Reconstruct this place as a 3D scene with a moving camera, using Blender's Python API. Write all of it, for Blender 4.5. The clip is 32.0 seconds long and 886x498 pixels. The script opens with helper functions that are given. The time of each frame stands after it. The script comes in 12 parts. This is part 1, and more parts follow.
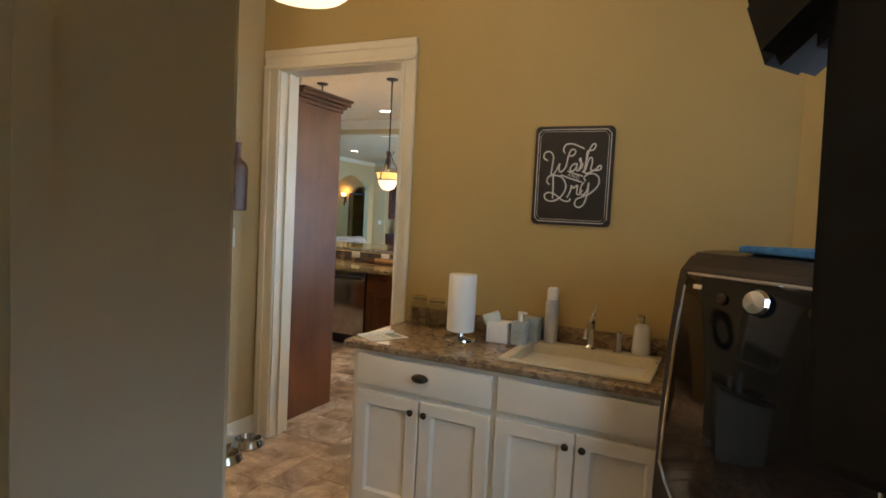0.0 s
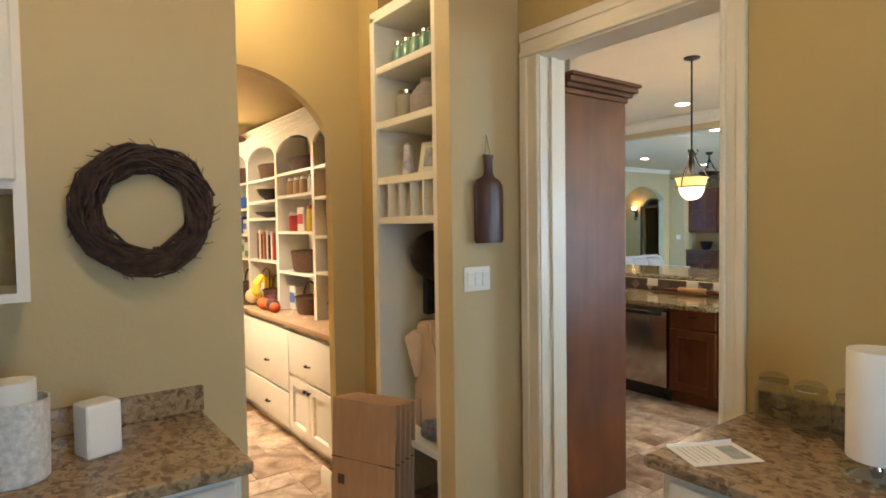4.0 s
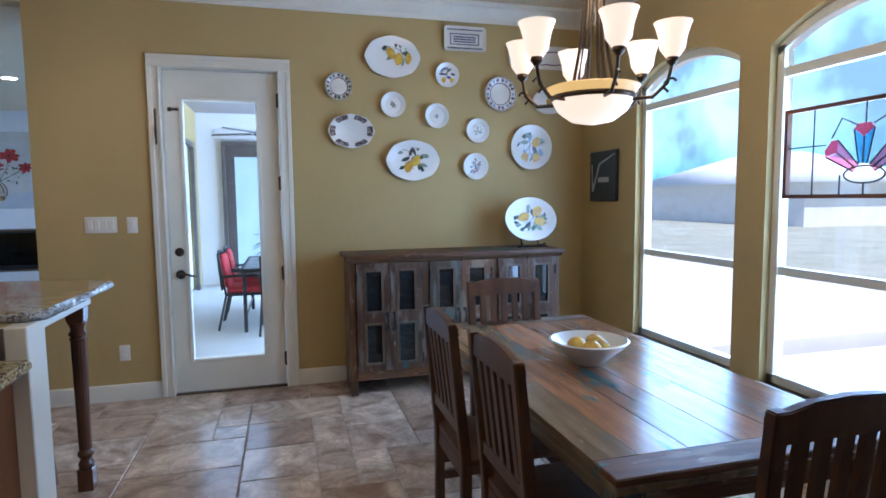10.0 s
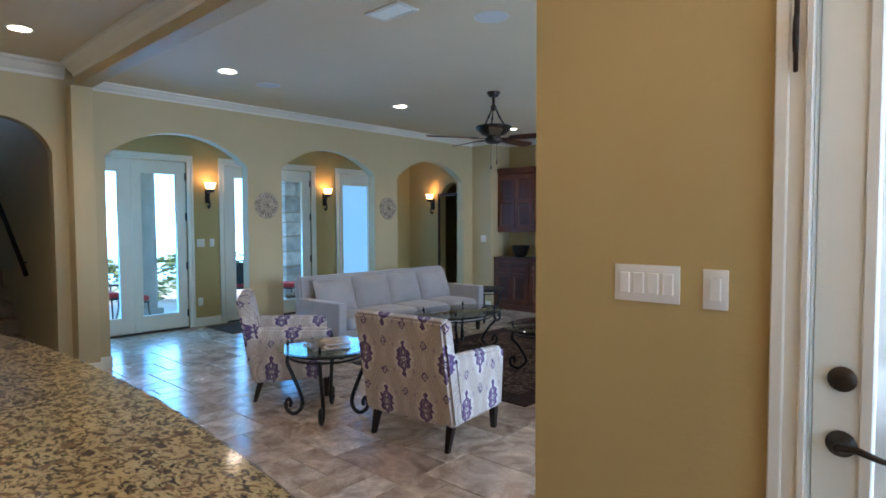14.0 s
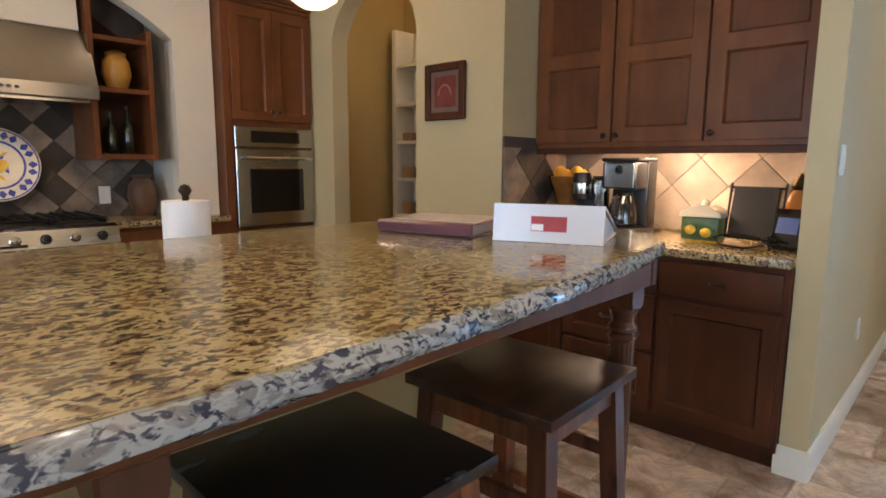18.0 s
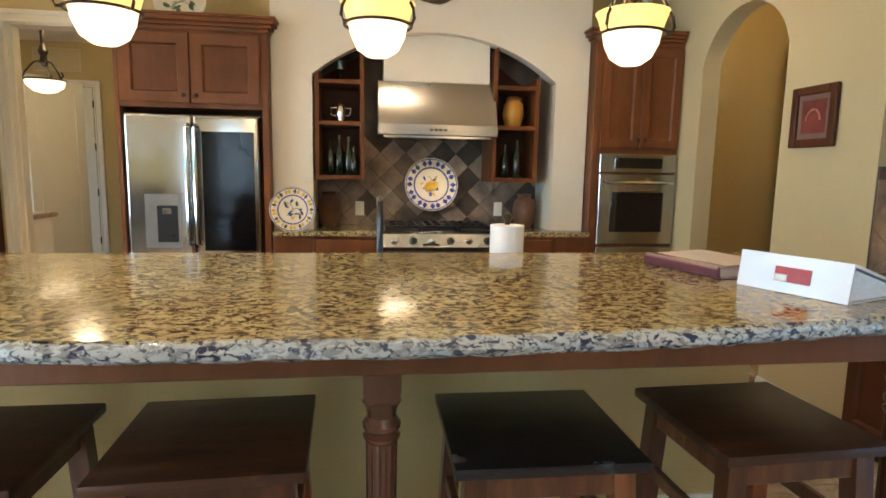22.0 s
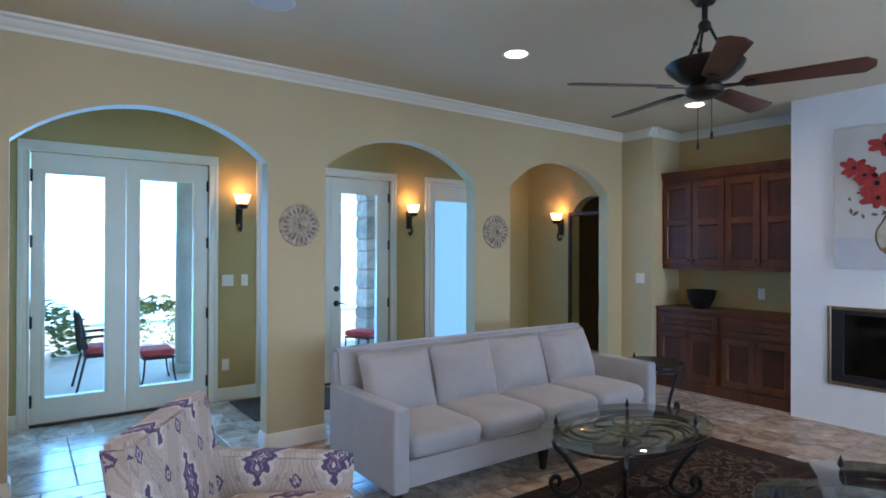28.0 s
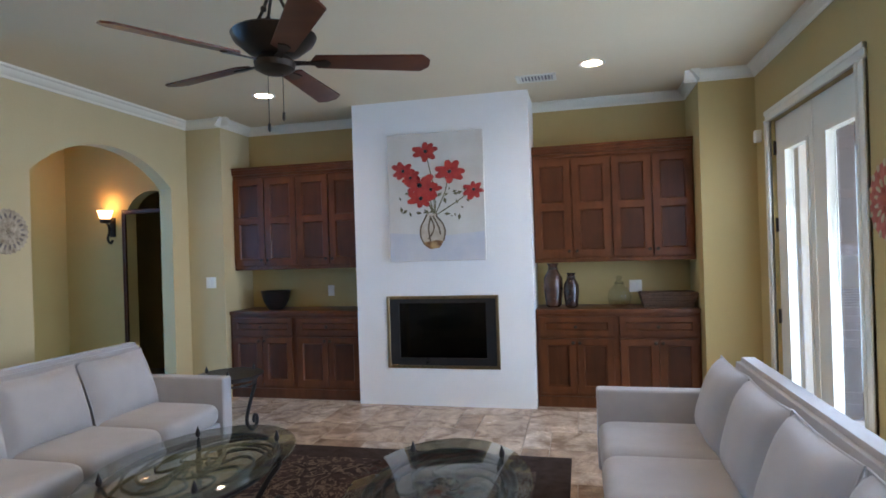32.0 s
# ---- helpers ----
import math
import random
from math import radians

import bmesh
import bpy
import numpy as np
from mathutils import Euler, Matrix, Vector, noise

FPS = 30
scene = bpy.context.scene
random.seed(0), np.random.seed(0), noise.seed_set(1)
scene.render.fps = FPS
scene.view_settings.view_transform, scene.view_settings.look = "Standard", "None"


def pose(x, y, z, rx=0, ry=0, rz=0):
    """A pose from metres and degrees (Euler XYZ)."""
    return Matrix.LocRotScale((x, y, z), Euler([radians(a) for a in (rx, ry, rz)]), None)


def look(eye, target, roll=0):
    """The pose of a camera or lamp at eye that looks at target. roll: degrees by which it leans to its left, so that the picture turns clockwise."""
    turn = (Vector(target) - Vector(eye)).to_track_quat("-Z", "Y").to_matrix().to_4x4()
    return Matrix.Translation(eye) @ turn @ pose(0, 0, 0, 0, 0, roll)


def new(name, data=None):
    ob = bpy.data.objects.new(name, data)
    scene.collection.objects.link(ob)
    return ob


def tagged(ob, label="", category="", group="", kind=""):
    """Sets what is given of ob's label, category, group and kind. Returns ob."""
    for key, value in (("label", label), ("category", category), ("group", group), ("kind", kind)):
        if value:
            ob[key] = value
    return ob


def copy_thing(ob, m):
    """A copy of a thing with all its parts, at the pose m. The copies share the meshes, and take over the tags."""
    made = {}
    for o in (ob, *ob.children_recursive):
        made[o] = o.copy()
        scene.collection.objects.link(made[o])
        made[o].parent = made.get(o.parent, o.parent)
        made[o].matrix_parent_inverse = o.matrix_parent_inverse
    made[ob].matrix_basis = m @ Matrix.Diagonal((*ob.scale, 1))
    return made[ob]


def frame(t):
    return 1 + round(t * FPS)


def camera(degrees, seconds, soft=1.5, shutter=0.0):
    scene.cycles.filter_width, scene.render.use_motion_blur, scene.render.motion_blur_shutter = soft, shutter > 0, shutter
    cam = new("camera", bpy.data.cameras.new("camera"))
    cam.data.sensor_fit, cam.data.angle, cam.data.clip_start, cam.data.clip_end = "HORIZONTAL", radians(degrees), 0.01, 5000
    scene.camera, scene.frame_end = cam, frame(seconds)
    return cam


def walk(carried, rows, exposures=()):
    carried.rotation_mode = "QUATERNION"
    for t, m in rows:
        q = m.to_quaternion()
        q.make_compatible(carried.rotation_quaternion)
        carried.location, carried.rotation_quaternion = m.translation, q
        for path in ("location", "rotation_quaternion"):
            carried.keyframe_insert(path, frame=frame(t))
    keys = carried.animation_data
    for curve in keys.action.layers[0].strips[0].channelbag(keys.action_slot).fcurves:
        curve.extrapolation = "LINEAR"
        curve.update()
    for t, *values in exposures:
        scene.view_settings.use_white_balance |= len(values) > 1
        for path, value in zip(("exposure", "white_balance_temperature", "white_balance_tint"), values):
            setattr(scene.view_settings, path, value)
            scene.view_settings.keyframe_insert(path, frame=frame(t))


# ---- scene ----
cam = camera(75.0, 32.0, soft=1.7)
PATH = [
    (0.0, -0.897, 2.341, 1.538, 25.41, -3.38, 2.95),
    (0.5, -1.035, 2.461, 1.547, 17.04, -4.17, 1.25),
    (1.0, -1.142, 2.640, 1.546, 14.17, -4.18, 1.02),
    (1.5, -1.243, 2.875, 1.523, 17.07, -6.02, 1.85),
    (2.0, -1.345, 3.026, 1.551, 21.74, -4.27, 0.65),
    (2.5, -1.441, 3.171, 1.568, 34.50, -1.56, -0.75),
    (3.0, -1.463, 3.246, 1.572, 44.03, -0.47, 2.50),
    (3.5, -1.477, 3.210, 1.578, 53.85, -2.18, -0.90),
    (5.5, -1.760, 3.285, 1.585, 49.41, -4.82, 1.50),
    (6.0, -1.951, 3.494, 1.564, 42.98, -6.49, 2.10),
    (6.5, -2.208, 3.744, 1.553, 36.87, -5.75, 1.22),
    (7.0, -2.364, 3.956, 1.553, 32.96, -3.55, 0.50),
    (7.5, -2.521, 4.259, 1.579, 28.32, -1.65, -0.45),
    (8.0, -2.727, 4.566, 1.543, 22.74, -0.89, -1.30),
    (8.5, -2.887, 4.895, 1.537, 16.49, -0.62, -0.99),
    (9.0, -2.906, 5.254, 1.554, 8.77, -1.52, -2.10),
    (9.5, -2.987, 5.615, 1.496, -5.58, -3.38, -0.40),
    (10.0, -3.000, 5.953, 1.467, -15.13, -4.96, -0.60),
    (10.5, -2.975, 6.363, 1.477, -13.77, -7.01, -0.53),
    (11.0, -3.052, 6.740, 1.468, -7.95, -3.64, -0.10),
    (11.5, -3.145, 7.081, 1.487, 0.57, -1.84, -2.23),
    (12.0, -3.212, 7.489, 1.503, 15.11, -1.75, -3.20),
    (12.5, -3.325, 7.870, 1.481, 19.41, -1.86, 0.60),
    (13.0, -3.423, 8.205, 1.497, 23.09, -3.30, 0.10),
    (13.5, -3.461, 8.532, 1.507, 32.39, -2.75, -0.80),
    (15.5, -4.080, 9.561, 1.433, 71.06, -3.53, 0.80),
    (16.0, -4.299, 9.639, 1.450, 81.34, -1.86, -0.40),
    (16.5, -4.539, 9.675, 1.430, 91.97, -3.43, -0.11),
    (17.0, -4.750, 9.773, 1.349, 101.16, -4.30, 0.30),
    (17.5, -5.002, 9.804, 1.300, 115.77, -6.00, 0.53),
    (18.0, -5.132, 9.889, 1.265, 133.01, -8.39, 0.40),
    (18.5, -5.140, 10.020, 1.235, 151.46, -11.16, 0.40),
    (19.0, -5.105, 10.141, 1.209, 166.06, -13.65, 0.00),
    (19.5, -5.124, 10.259, 1.211, 175.51, -16.68, 0.30),
    (20.0, -5.196, 10.402, 1.199, 178.84, -20.42, 0.20),
    (20.5, -5.221, 10.449, 1.213, 178.66, -20.00, 0.30),
    (21.0, -5.234, 10.458, 1.260, 177.60, -14.92, 0.00),
    (21.5, -5.266, 10.439, 1.324, 175.37, -9.59, -1.00),
    (22.0, -5.300, 10.396, 1.362, 172.20, -7.76, 1.10),
    (22.5, -5.294, 10.340, 1.411, 165.57, -5.18, 1.69),
    (23.0, -5.367, 10.354, 1.422, 149.76, -3.56, 1.20),
    (23.5, -5.423, 10.377, 1.429, 134.43, -2.52, -0.00),
    (24.0, -5.469, 10.425, 1.433, 121.26, -2.72, -0.70),
    (24.5, -5.511, 10.492, 1.453, 111.93, -2.44, -1.10),
    (26.5, -5.667, 10.880, 1.497, 81.55, -0.26, -0.20),
    (27.0, -5.677, 10.928, 1.489, 71.60, 0.40, -0.50),
    (27.5, -5.746, 10.949, 1.521, 62.89, 0.56, 0.17),
    (28.0, -5.776, 10.973, 1.528, 53.87, 0.20, 0.20),
    (28.5, -5.784, 10.990, 1.517, 40.67, -0.56, -0.51),
    (29.0, -5.793, 11.044, 1.496, 30.18, -2.35, -0.90),
    (29.5, -5.864, 11.158, 1.512, 23.91, -2.26, -2.34),
    (30.0, -5.971, 11.199, 1.525, 20.00, -1.80, -2.50),
    (30.5, -6.164, 11.179, 1.464, 13.36, -1.91, -3.60),
    (31.0, -6.203, 11.195, 1.407, 9.53, -2.52, -2.60),
    (31.5, -6.182, 11.249, 1.489, 8.02, -1.09, -2.40),
    (32.0, -6.072, 11.443, 1.487, 13.30, 0.11, -1.80),
]

def eye_pose(x, y, z, yaw, pitch, roll):
    d = Vector((-math.sin(radians(yaw)) * math.cos(radians(pitch)), math.cos(radians(yaw)) * math.cos(radians(pitch)), math.sin(radians(pitch))))
    e = Vector((x, y, z))
    return look(e, e + d, roll)


EXPOSURES = [(0.0, 1.3, 7350, 19), (0.5, 1.55, 7350, 20), (1.0, 1.78, 7500, 21), (2.0, 1.75, 7100, 17), (3.0, 1.7, 6850, 15), (5.5, 1.65, 6750, 15), (8.0, 1.4, 6200, 16), (9.0, 1.2, 5850, 20), (10.0, 0.58, 5400, 21), (11.0, 0.0, 4850, 13), (12.0, 0.58, 6250, 17), (13.0, 0.74, 6500, 21), (16.0, 1.05, 6250, 27), (17.0, 1.12, 6650, 27), (18.5, 1.6, 7000, 21), (20.0, 2.0, 6050, 16), (22.0, 1.8, 7050, 14), (24.0, 1.7, 6550, 21), (27.0, 1.0, 6400, 30), (29.0, 0.95, 6700, 27), (31.0, 1.15, 7000, 28), (32.0, 1.2, 7050, 28)]
walk(cam, [(r[0], eye_pose(*r[1:])) for r in PATH], EXPOSURES)

# ---- daylight ----
world = bpy.data.worlds.new("sky")
scene.world = world
world.use_nodes = True
wn = world.node_tree.nodes
sky = wn.new("ShaderNodeTexSky")
sky.sky_type, sky.sun_disc = "NISHITA", False
sky.sun_elevation, sky.sun_rotation = radians(60), radians(187)
world.node_tree.links.new(sky.outputs[0], wn["Background"].inputs[0])
wn["Background"].inputs[1].default_value = 0.14
sun_data = bpy.data.lights.new("sun", "SUN")
sun_data.energy, sun_data.angle, sun_data.color = 4.0, radians(0.6), (1.0, 0.95, 0.88)
sun_ob = new("sun", sun_data)
sun_ob.matrix_world = look((-5, -40, 70), (0, 0, 0))


def area_lamp(name, loc, target, sx, sy, power, color):
    d = bpy.data.lights.new(name, "AREA")
    d.shape, d.size, d.size_y, d.energy, d.color = "RECTANGLE", sx, sy, power, color
    o = new(name, d)
    o.matrix_world = look(loc, target)
    return o


def backdrop(name, x, y0, y1, z0, z1, stops, strength, label, blotch=1.0, depth=0.4):
    """A glowing sheet of sky and distance outside the windows, with haze painted into its emission."""
    me = bpy.data.meshes.new(name)
    me.from_pydata([(x, y0, z0), (x, y1, z0), (x, y1, z1), (x, y0, z1)], [], [(0, 1, 2, 3)])
    m = bpy.data.materials.new(name)
    m.use_nodes = True
    n, l = m.node_tree.nodes, m.node_tree.links
    b = n["Principled BSDF"]
    tc = n.new("ShaderNodeTexCoord")
    sp = n.new("ShaderNodeSeparateXYZ")
    l.new(tc.outputs["Generated"], sp.inputs[0])
    r = n.new("ShaderNodeValToRGB")
    els = r.color_ramp.elements
    while len(els) < len(stops):
        els.new(0.5)
    for e, (q, c) in zip(els, stops):
        e.position, e.color = q, (*c, 1.0)
    l.new(sp.outputs[2], r.inputs[0])
    t = n.new("ShaderNodeTexNoise")
    t.inputs["Scale"].default_value, t.inputs["Detail"].default_value = blotch, 6.0
    l.new(tc.outputs["Object"], t.inputs["Vector"])
    k = n.new("ShaderNodeMapRange")
    k.inputs["From Min"].default_value, k.inputs["From Max"].default_value = 0.38, 0.62
    k.inputs["To Min"].default_value, k.inputs["To Max"].default_value = 1.0 - depth, 1.0 + depth
    l.new(t.outputs["Fac"], k.inputs["Value"])
    # noise blotches scale the emission: overexposed haze put into the colour
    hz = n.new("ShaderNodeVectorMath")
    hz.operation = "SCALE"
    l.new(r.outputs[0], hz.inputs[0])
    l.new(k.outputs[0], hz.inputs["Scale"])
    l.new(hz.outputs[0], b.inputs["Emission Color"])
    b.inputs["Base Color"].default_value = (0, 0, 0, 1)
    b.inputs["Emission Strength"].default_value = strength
    me.materials.append(m)
    ob = new(name, me)
    return tagged(ob, label, "backdrop", kind="structure")


backdrop("backdrop_porch", -22.0, -2.0, 32.0, -0.26, 9.0, [(0.0, (0.20, 0.55, 0.9)), (0.10, (0.26, 0.62, 1.0)), (0.22, (0.36, 0.72, 1.0)), (0.5, (0.14, 0.58, 1.0)), (1.0, (0.10, 0.52, 1.0))], 4.2, "bright hazy distance beyond the porch", 0.8, 0.5)
backdrop("backdrop_garden", 52.0, -60.0, 130.0, -0.3, 50.0, [(0.0, (0.30, 0.62, 0.72)), (0.02, (0.16, 0.48, 0.58)), (0.10, (0.20, 0.55, 0.68)), (0.2, (0.40, 0.72, 0.9)), (1.0, (0.30, 0.62, 0.95))], 1.15, "glowing sheet tinted like hazy trees and blue sky beyond the garden", 0.11, 0.45)
DAY = (0.42, 0.70, 1.0)
WARM = (1.0, 0.78, 0.52)
# sky light standing in the window and door openings
area_lamp("daylight_patio_side", (-0.40, 14.0, 1.5), (-4, 14.0, 1.0), 6.0, 2.7, 370, (0.46, 0.72, 1.0))
area_lamp("daylight_dining_window", (-0.30, 9.3, 1.35), (-3, 9.3, 1.1), 1.0, 1.8, 33.0, DAY)
area_lamp("daylight_dining_window", (-0.30, 8.05, 1.35), (-3, 8.05, 1.1), 1.0, 1.8, 33.0, DAY)
area_lamp("daylight_patio_door", (-3.44, 10.74, 1.25), (-3.44, 7, 1.0), 0.55, 2.0, 4.0, DAY)
area_lamp("daylight_french_door", (-11.9, 11.75, 1.2), (-8, 11.75, 0.9), 1.4, 2.0, 38.0, (0.07, 0.42, 1.0))
area_lamp("daylight_entry_door", (-11.9, 13.83, 1.25), (-8, 13.83, 0.9), 1.3, 2.0, 20.0, (0.07, 0.42, 1.0))
area_lamp("daylight_frosted_lite", (-11.9, 15.6, 1.25), (-8, 15.4, 1.0), 0.5, 2.0, 8.0, (0.08, 0.40, 1.0))
area_lamp("daylight_east_doors", (-4.55, 15.6, 1.25), (-8, 15.6, 1.0), 1.3, 2.0, 22.0, (0.42, 0.69, 1.0))
area_lamp("daylight_east_door", (-4.55, 13.85, 1.25), (-8, 13.85, 1.0), 0.6, 2.0, 14.0, (0.42, 0.69, 1.0))
area_lamp("daylight_east_door", (-4.55, 12.1, 1.25), (-8, 12.1, 1.0), 0.6, 2.0, 14.0, (0.42, 0.69, 1.0))
area_lamp("daylight_laundry_window", (-0.02, 3.6, 1.5), (-2, 3.6, 1.2), 0.9, 1.1, 8.5, DAY)
area_lamp("daylight_stair_window", (-15.9, 9.5, 3.6), (-12.5, 10.0, 1.0), 0.5, 0.6, 13.0, DAY)


def point_lamp(name, loc, power, color, radius=0.05, spot=0):
    d = bpy.data.lights.new(name, "SPOT" if spot else "POINT")
    d.energy, d.color, d.shadow_soft_size = power, color, radius
    if spot:
        d.spot_size, d.spot_blend = radians(spot), 0.9
    o = new(name, d)
    o.matrix_world = look(loc, (loc[0], loc[1] + 0.0001, loc[2] - 1))
    return o


CEIL = 3.05
LIV_CEIL = 2.94
PATIO_CANS = [(-3.75, 12.6), (-3.35, 14.9), (-2.6, 14.9), (-2.9, 11.6)]
# the last kitchen can is an unseen addition that brightens the oven side
KITCHEN_CANS = [(-5.55, 9.87), (-4.09, 9.80), (-5.6, 7.0), (-3.1, 7.2), (-9.15, 10.02), (-7.0, 6.9)]
LIVING_CANS = [(-8.78, 11.56), (-6.0, 11.5), (-8.80, 13.82), (-6.1, 14.0), (-8.82, 16.18), (-5.93, 16.2)]
for cx, cy in KITCHEN_CANS:
    point_lamp("downlight_beam", (cx, cy, 2.97), 18 if cx > -3.5 or cx < -9 else 7 if cx == -7.0 else 11, (1.0, 0.84, 0.62), 0.06, 130)
for cx, cy in LIVING_CANS:
    point_lamp("downlight_beam", (cx, cy, 2.88), 10.5, (1.0, 0.82, 0.58), 0.06, 150)
point_lamp("laundry_light", (-2.2, 3.6, 2.9), 9, (1.0, 0.82, 0.55), 0.15)
point_lamp("pantry_light", (-6.75, 4.2, 2.12), 16, (1.0, 0.84, 0.58), 0.12)
# added fill spot without a fixture, only to brighten the pantry floor
point_lamp("pantry_downlight", (-5.9, 4.05, 2.5), 110, (1.0, 0.86, 0.64), 0.08, 110)
point_lamp("pantry_hall_light", (-4.2, 4.2, 2.9), 5, (1.0, 0.84, 0.55), 0.15)
point_lamp("kitchen_passage_light", (-8.6, 6.7, 2.7), 4, (1.0, 0.84, 0.55), 0.15)
point_lamp("hood_light", (-5.85, 5.85, 1.60), 6.0, (1.0, 0.86, 0.66), 0.04, 120)

# ---- geometry helpers ----


class Geo:
    """A mesh in the making."""

    def __init__(self):
        self.bm = bmesh.new()

    def _take(self, tmp, m=None):
        if m is not None:
            tmp.transform(m)
        me = bpy.data.meshes.new("tmp")
        tmp.to_mesh(me)
        tmp.free()
        self.bm.from_mesh(me)
        bpy.data.meshes.remove(me)
        return self

    def box(self, x0, x1, y0, y1, z0, z1, bev=0.0, seg=2, m=None):
        t = bmesh.new()
        bmesh.ops.create_cube(t, size=1)
        t.transform(Matrix.Translation(((x0 + x1) / 2, (y0 + y1) / 2, (z0 + z1) / 2)) @ Matrix.Diagonal((abs(x1 - x0), abs(y1 - y0), abs(z1 - z0), 1)))
        if bev:
            bmesh.ops.bevel(t, geom=t.edges[:], offset=bev, segments=seg, affect="EDGES", profile=0.6)
        return self._take(t, m)

    def lathe(self, prof, n=24, m=None):
        t = bmesh.new()
        rings = []
        for r, z in prof:
            rings.append([t.verts.new((max(r, 1e-4) * math.cos(2 * math.pi * i / n), max(r, 1e-4) * math.sin(2 * math.pi * i / n), z)) for i in range(n)])
        for a, b in zip(rings, rings[1:]):
            for i in range(n):
                t.faces.new((a[i], a[(i + 1) % n], b[(i + 1) % n], b[i]))
        if prof[0][0] > 0.0005:
            t.faces.new(rings[0][::-1])
        if prof[-1][0] > 0.0005:
            t.faces.new(rings[-1])
        bmesh.ops.recalc_face_normals(t, faces=t.faces[:])
        return self._take(t, m)

    def cyl(self, x, y, z0, z1, r, n=20, r2=None, m=None):
        k = Matrix.Translation((x, y, 0))
        return self.lathe([(r, z0), (r if r2 is None else r2, z1)], n, k if m is None else m @ k)

    def tube(self, pts, r, n=8, m=None, closed=False):
        t = bmesh.new()
        pts = [Vector(p) for p in pts]
        rs = r if isinstance(r, (list, tuple)) else [r] * len(pts)
        rings = []
        ref = Vector((0.31, 0.17, 0.93))
        for i, p in enumerate(pts):
            if closed:
                d = (pts[(i + 1) % len(pts)] - pts[i - 1]).normalized()
            else:
                d = (pts[min(i + 1, len(pts) - 1)] - pts[max(i - 1, 0)]).normalized()
            u = d.cross(ref)
            if u.length < 1e-3:
                u = d.cross(Vector((1, 0, 0)))
            u.normalize()
            v = d.cross(u)
            rings.append([t.verts.new(p + rs[i] * (math.cos(2 * math.pi * k / n) * u + math.sin(2 * math.pi * k / n) * v)) for k in range(n)])
        pairs = list(zip(rings, rings[1:])) + ([(rings[-1], rings[0])] if closed else [])
        for a, b in pairs:
            for k in range(n):
                t.faces.new((a[k], a[(k + 1) % n], b[(k + 1) % n], b[k]))
        if not closed:
            t.faces.new(rings[0][::-1])
            t.faces.new(rings[-1])
        bmesh.ops.recalc_face_normals(t, faces=t.faces[:])
        return self._take(t, m)

    def prism(self, pts, lo, hi, axis="z", m=None, bev=0.0):
        """A flat outline (list of 2D points) given depth along an axis; 2D order: z: (x, y), y: (x, z), x: (y, z)."""
        t = bmesh.new()

        def at(p, h):
            return {"z": (p[0], p[1], h), "y": (p[0], h, p[1]), "x": (h, p[0], p[1])}[axis]
        a = [t.verts.new(at(p, lo)) for p in pts]
        b = [t.verts.new(at(p, hi)) for p in pts]
        t.faces.new(a[::-1])
        t.faces.new(b)
        for i in range(len(pts)):
            t.faces.new((a[i], a[(i + 1) % len(pts)], b[(i + 1) % len(pts)], b[i]))
        bmesh.ops.recalc_face_normals(t, faces=t.faces[:])
        if bev:
            bmesh.ops.bevel(t, geom=[e for e in t.edges if len(e.link_faces) == 2 and e.calc_face_angle(0) > 0.5], offset=bev, segments=2, affect="EDGES")
        return self._take(t, m)

    def ball(self, x, y, z, r, n=12, sz=1.0, m=None):
        t = bmesh.new()
        bmesh.ops.create_uvsphere(t, u_segments=n, v_segments=max(6, n // 2 + 2), radius=r)
        t.transform(Matrix.Translation((x, y, z)) @ Matrix.Diagonal((1, 1, sz, 1)))
        return self._take(t, m)

    def wob(self, amount, scale=3.0, seed=0.0):
        for v in self.bm.verts:
            v.co += amount * noise.noise_vector(v.co * scale + Vector((seed, seed * 1.7, 0)))
        return self

    def mesh(self, name, mat, smooth=True):
        me = bpy.data.meshes.new(name)
        if smooth:
            for f in self.bm.faces:
                f.smooth = True
            for e in self.bm.edges:
                e.smooth = len(e.link_faces) == 2 and e.calc_face_angle(0) < 0.6
        self.bm.to_mesh(me)
        self.bm.free()
        me.materials.append(mat)
        return me


def part(name, g, mat, parent=None, label=""):
    ob = new(name, g.mesh(name, mat) if isinstance(g, Geo) else g)
    if parent:
        ob.parent = parent
    if label:
        ob["label"] = label
    return ob


def thing(name, label, category, loc=(0, 0, 0), rz=0, group="", kind=""):
    ob = new(name)
    ob.empty_display_size = 0.1
    ob.location, ob.rotation_euler = loc, (0, 0, radians(rz))
    return tagged(ob, label, category, group, kind)


def solid(name, g, mat, label, category, loc=(0, 0, 0), rz=0, group="", kind=""):
    ob = new(name, g.mesh(name, mat))
    ob.location, ob.rotation_euler = loc, (0, 0, radians(rz))
    return tagged(ob, label, category, group, kind)


def structure(name, g, mat, label, category):
    return solid(name, g, mat, label, category, kind="structure")


def arc(cx, cy, r, a0, a1, n=8):
    return [(cx + r * math.cos(radians(a0 + (a1 - a0) * i / n)), cy + r * math.sin(radians(a0 + (a1 - a0) * i / n))) for i in range(n + 1)]


def spline(pts, k=5):
    """A smooth line through points (Catmull-Rom)."""
    out = []
    ps = [Vector(p) for p in pts]
    ps = [ps[0]] + ps + [ps[-1]]
    for i in range(1, len(ps) - 2):
        a, b, c, d = ps[i - 1], ps[i], ps[i + 1], ps[i + 2]
        for j in range(k):
            t = j / k
            out.append(0.5 * (2 * b + (c - a) * t + (2 * a - 5 * b + 4 * c - d) * t * t + (3 * b - a - 3 * c + d) * t ** 3))
    out.append(ps[-2])
    return out


# ---- materials ----


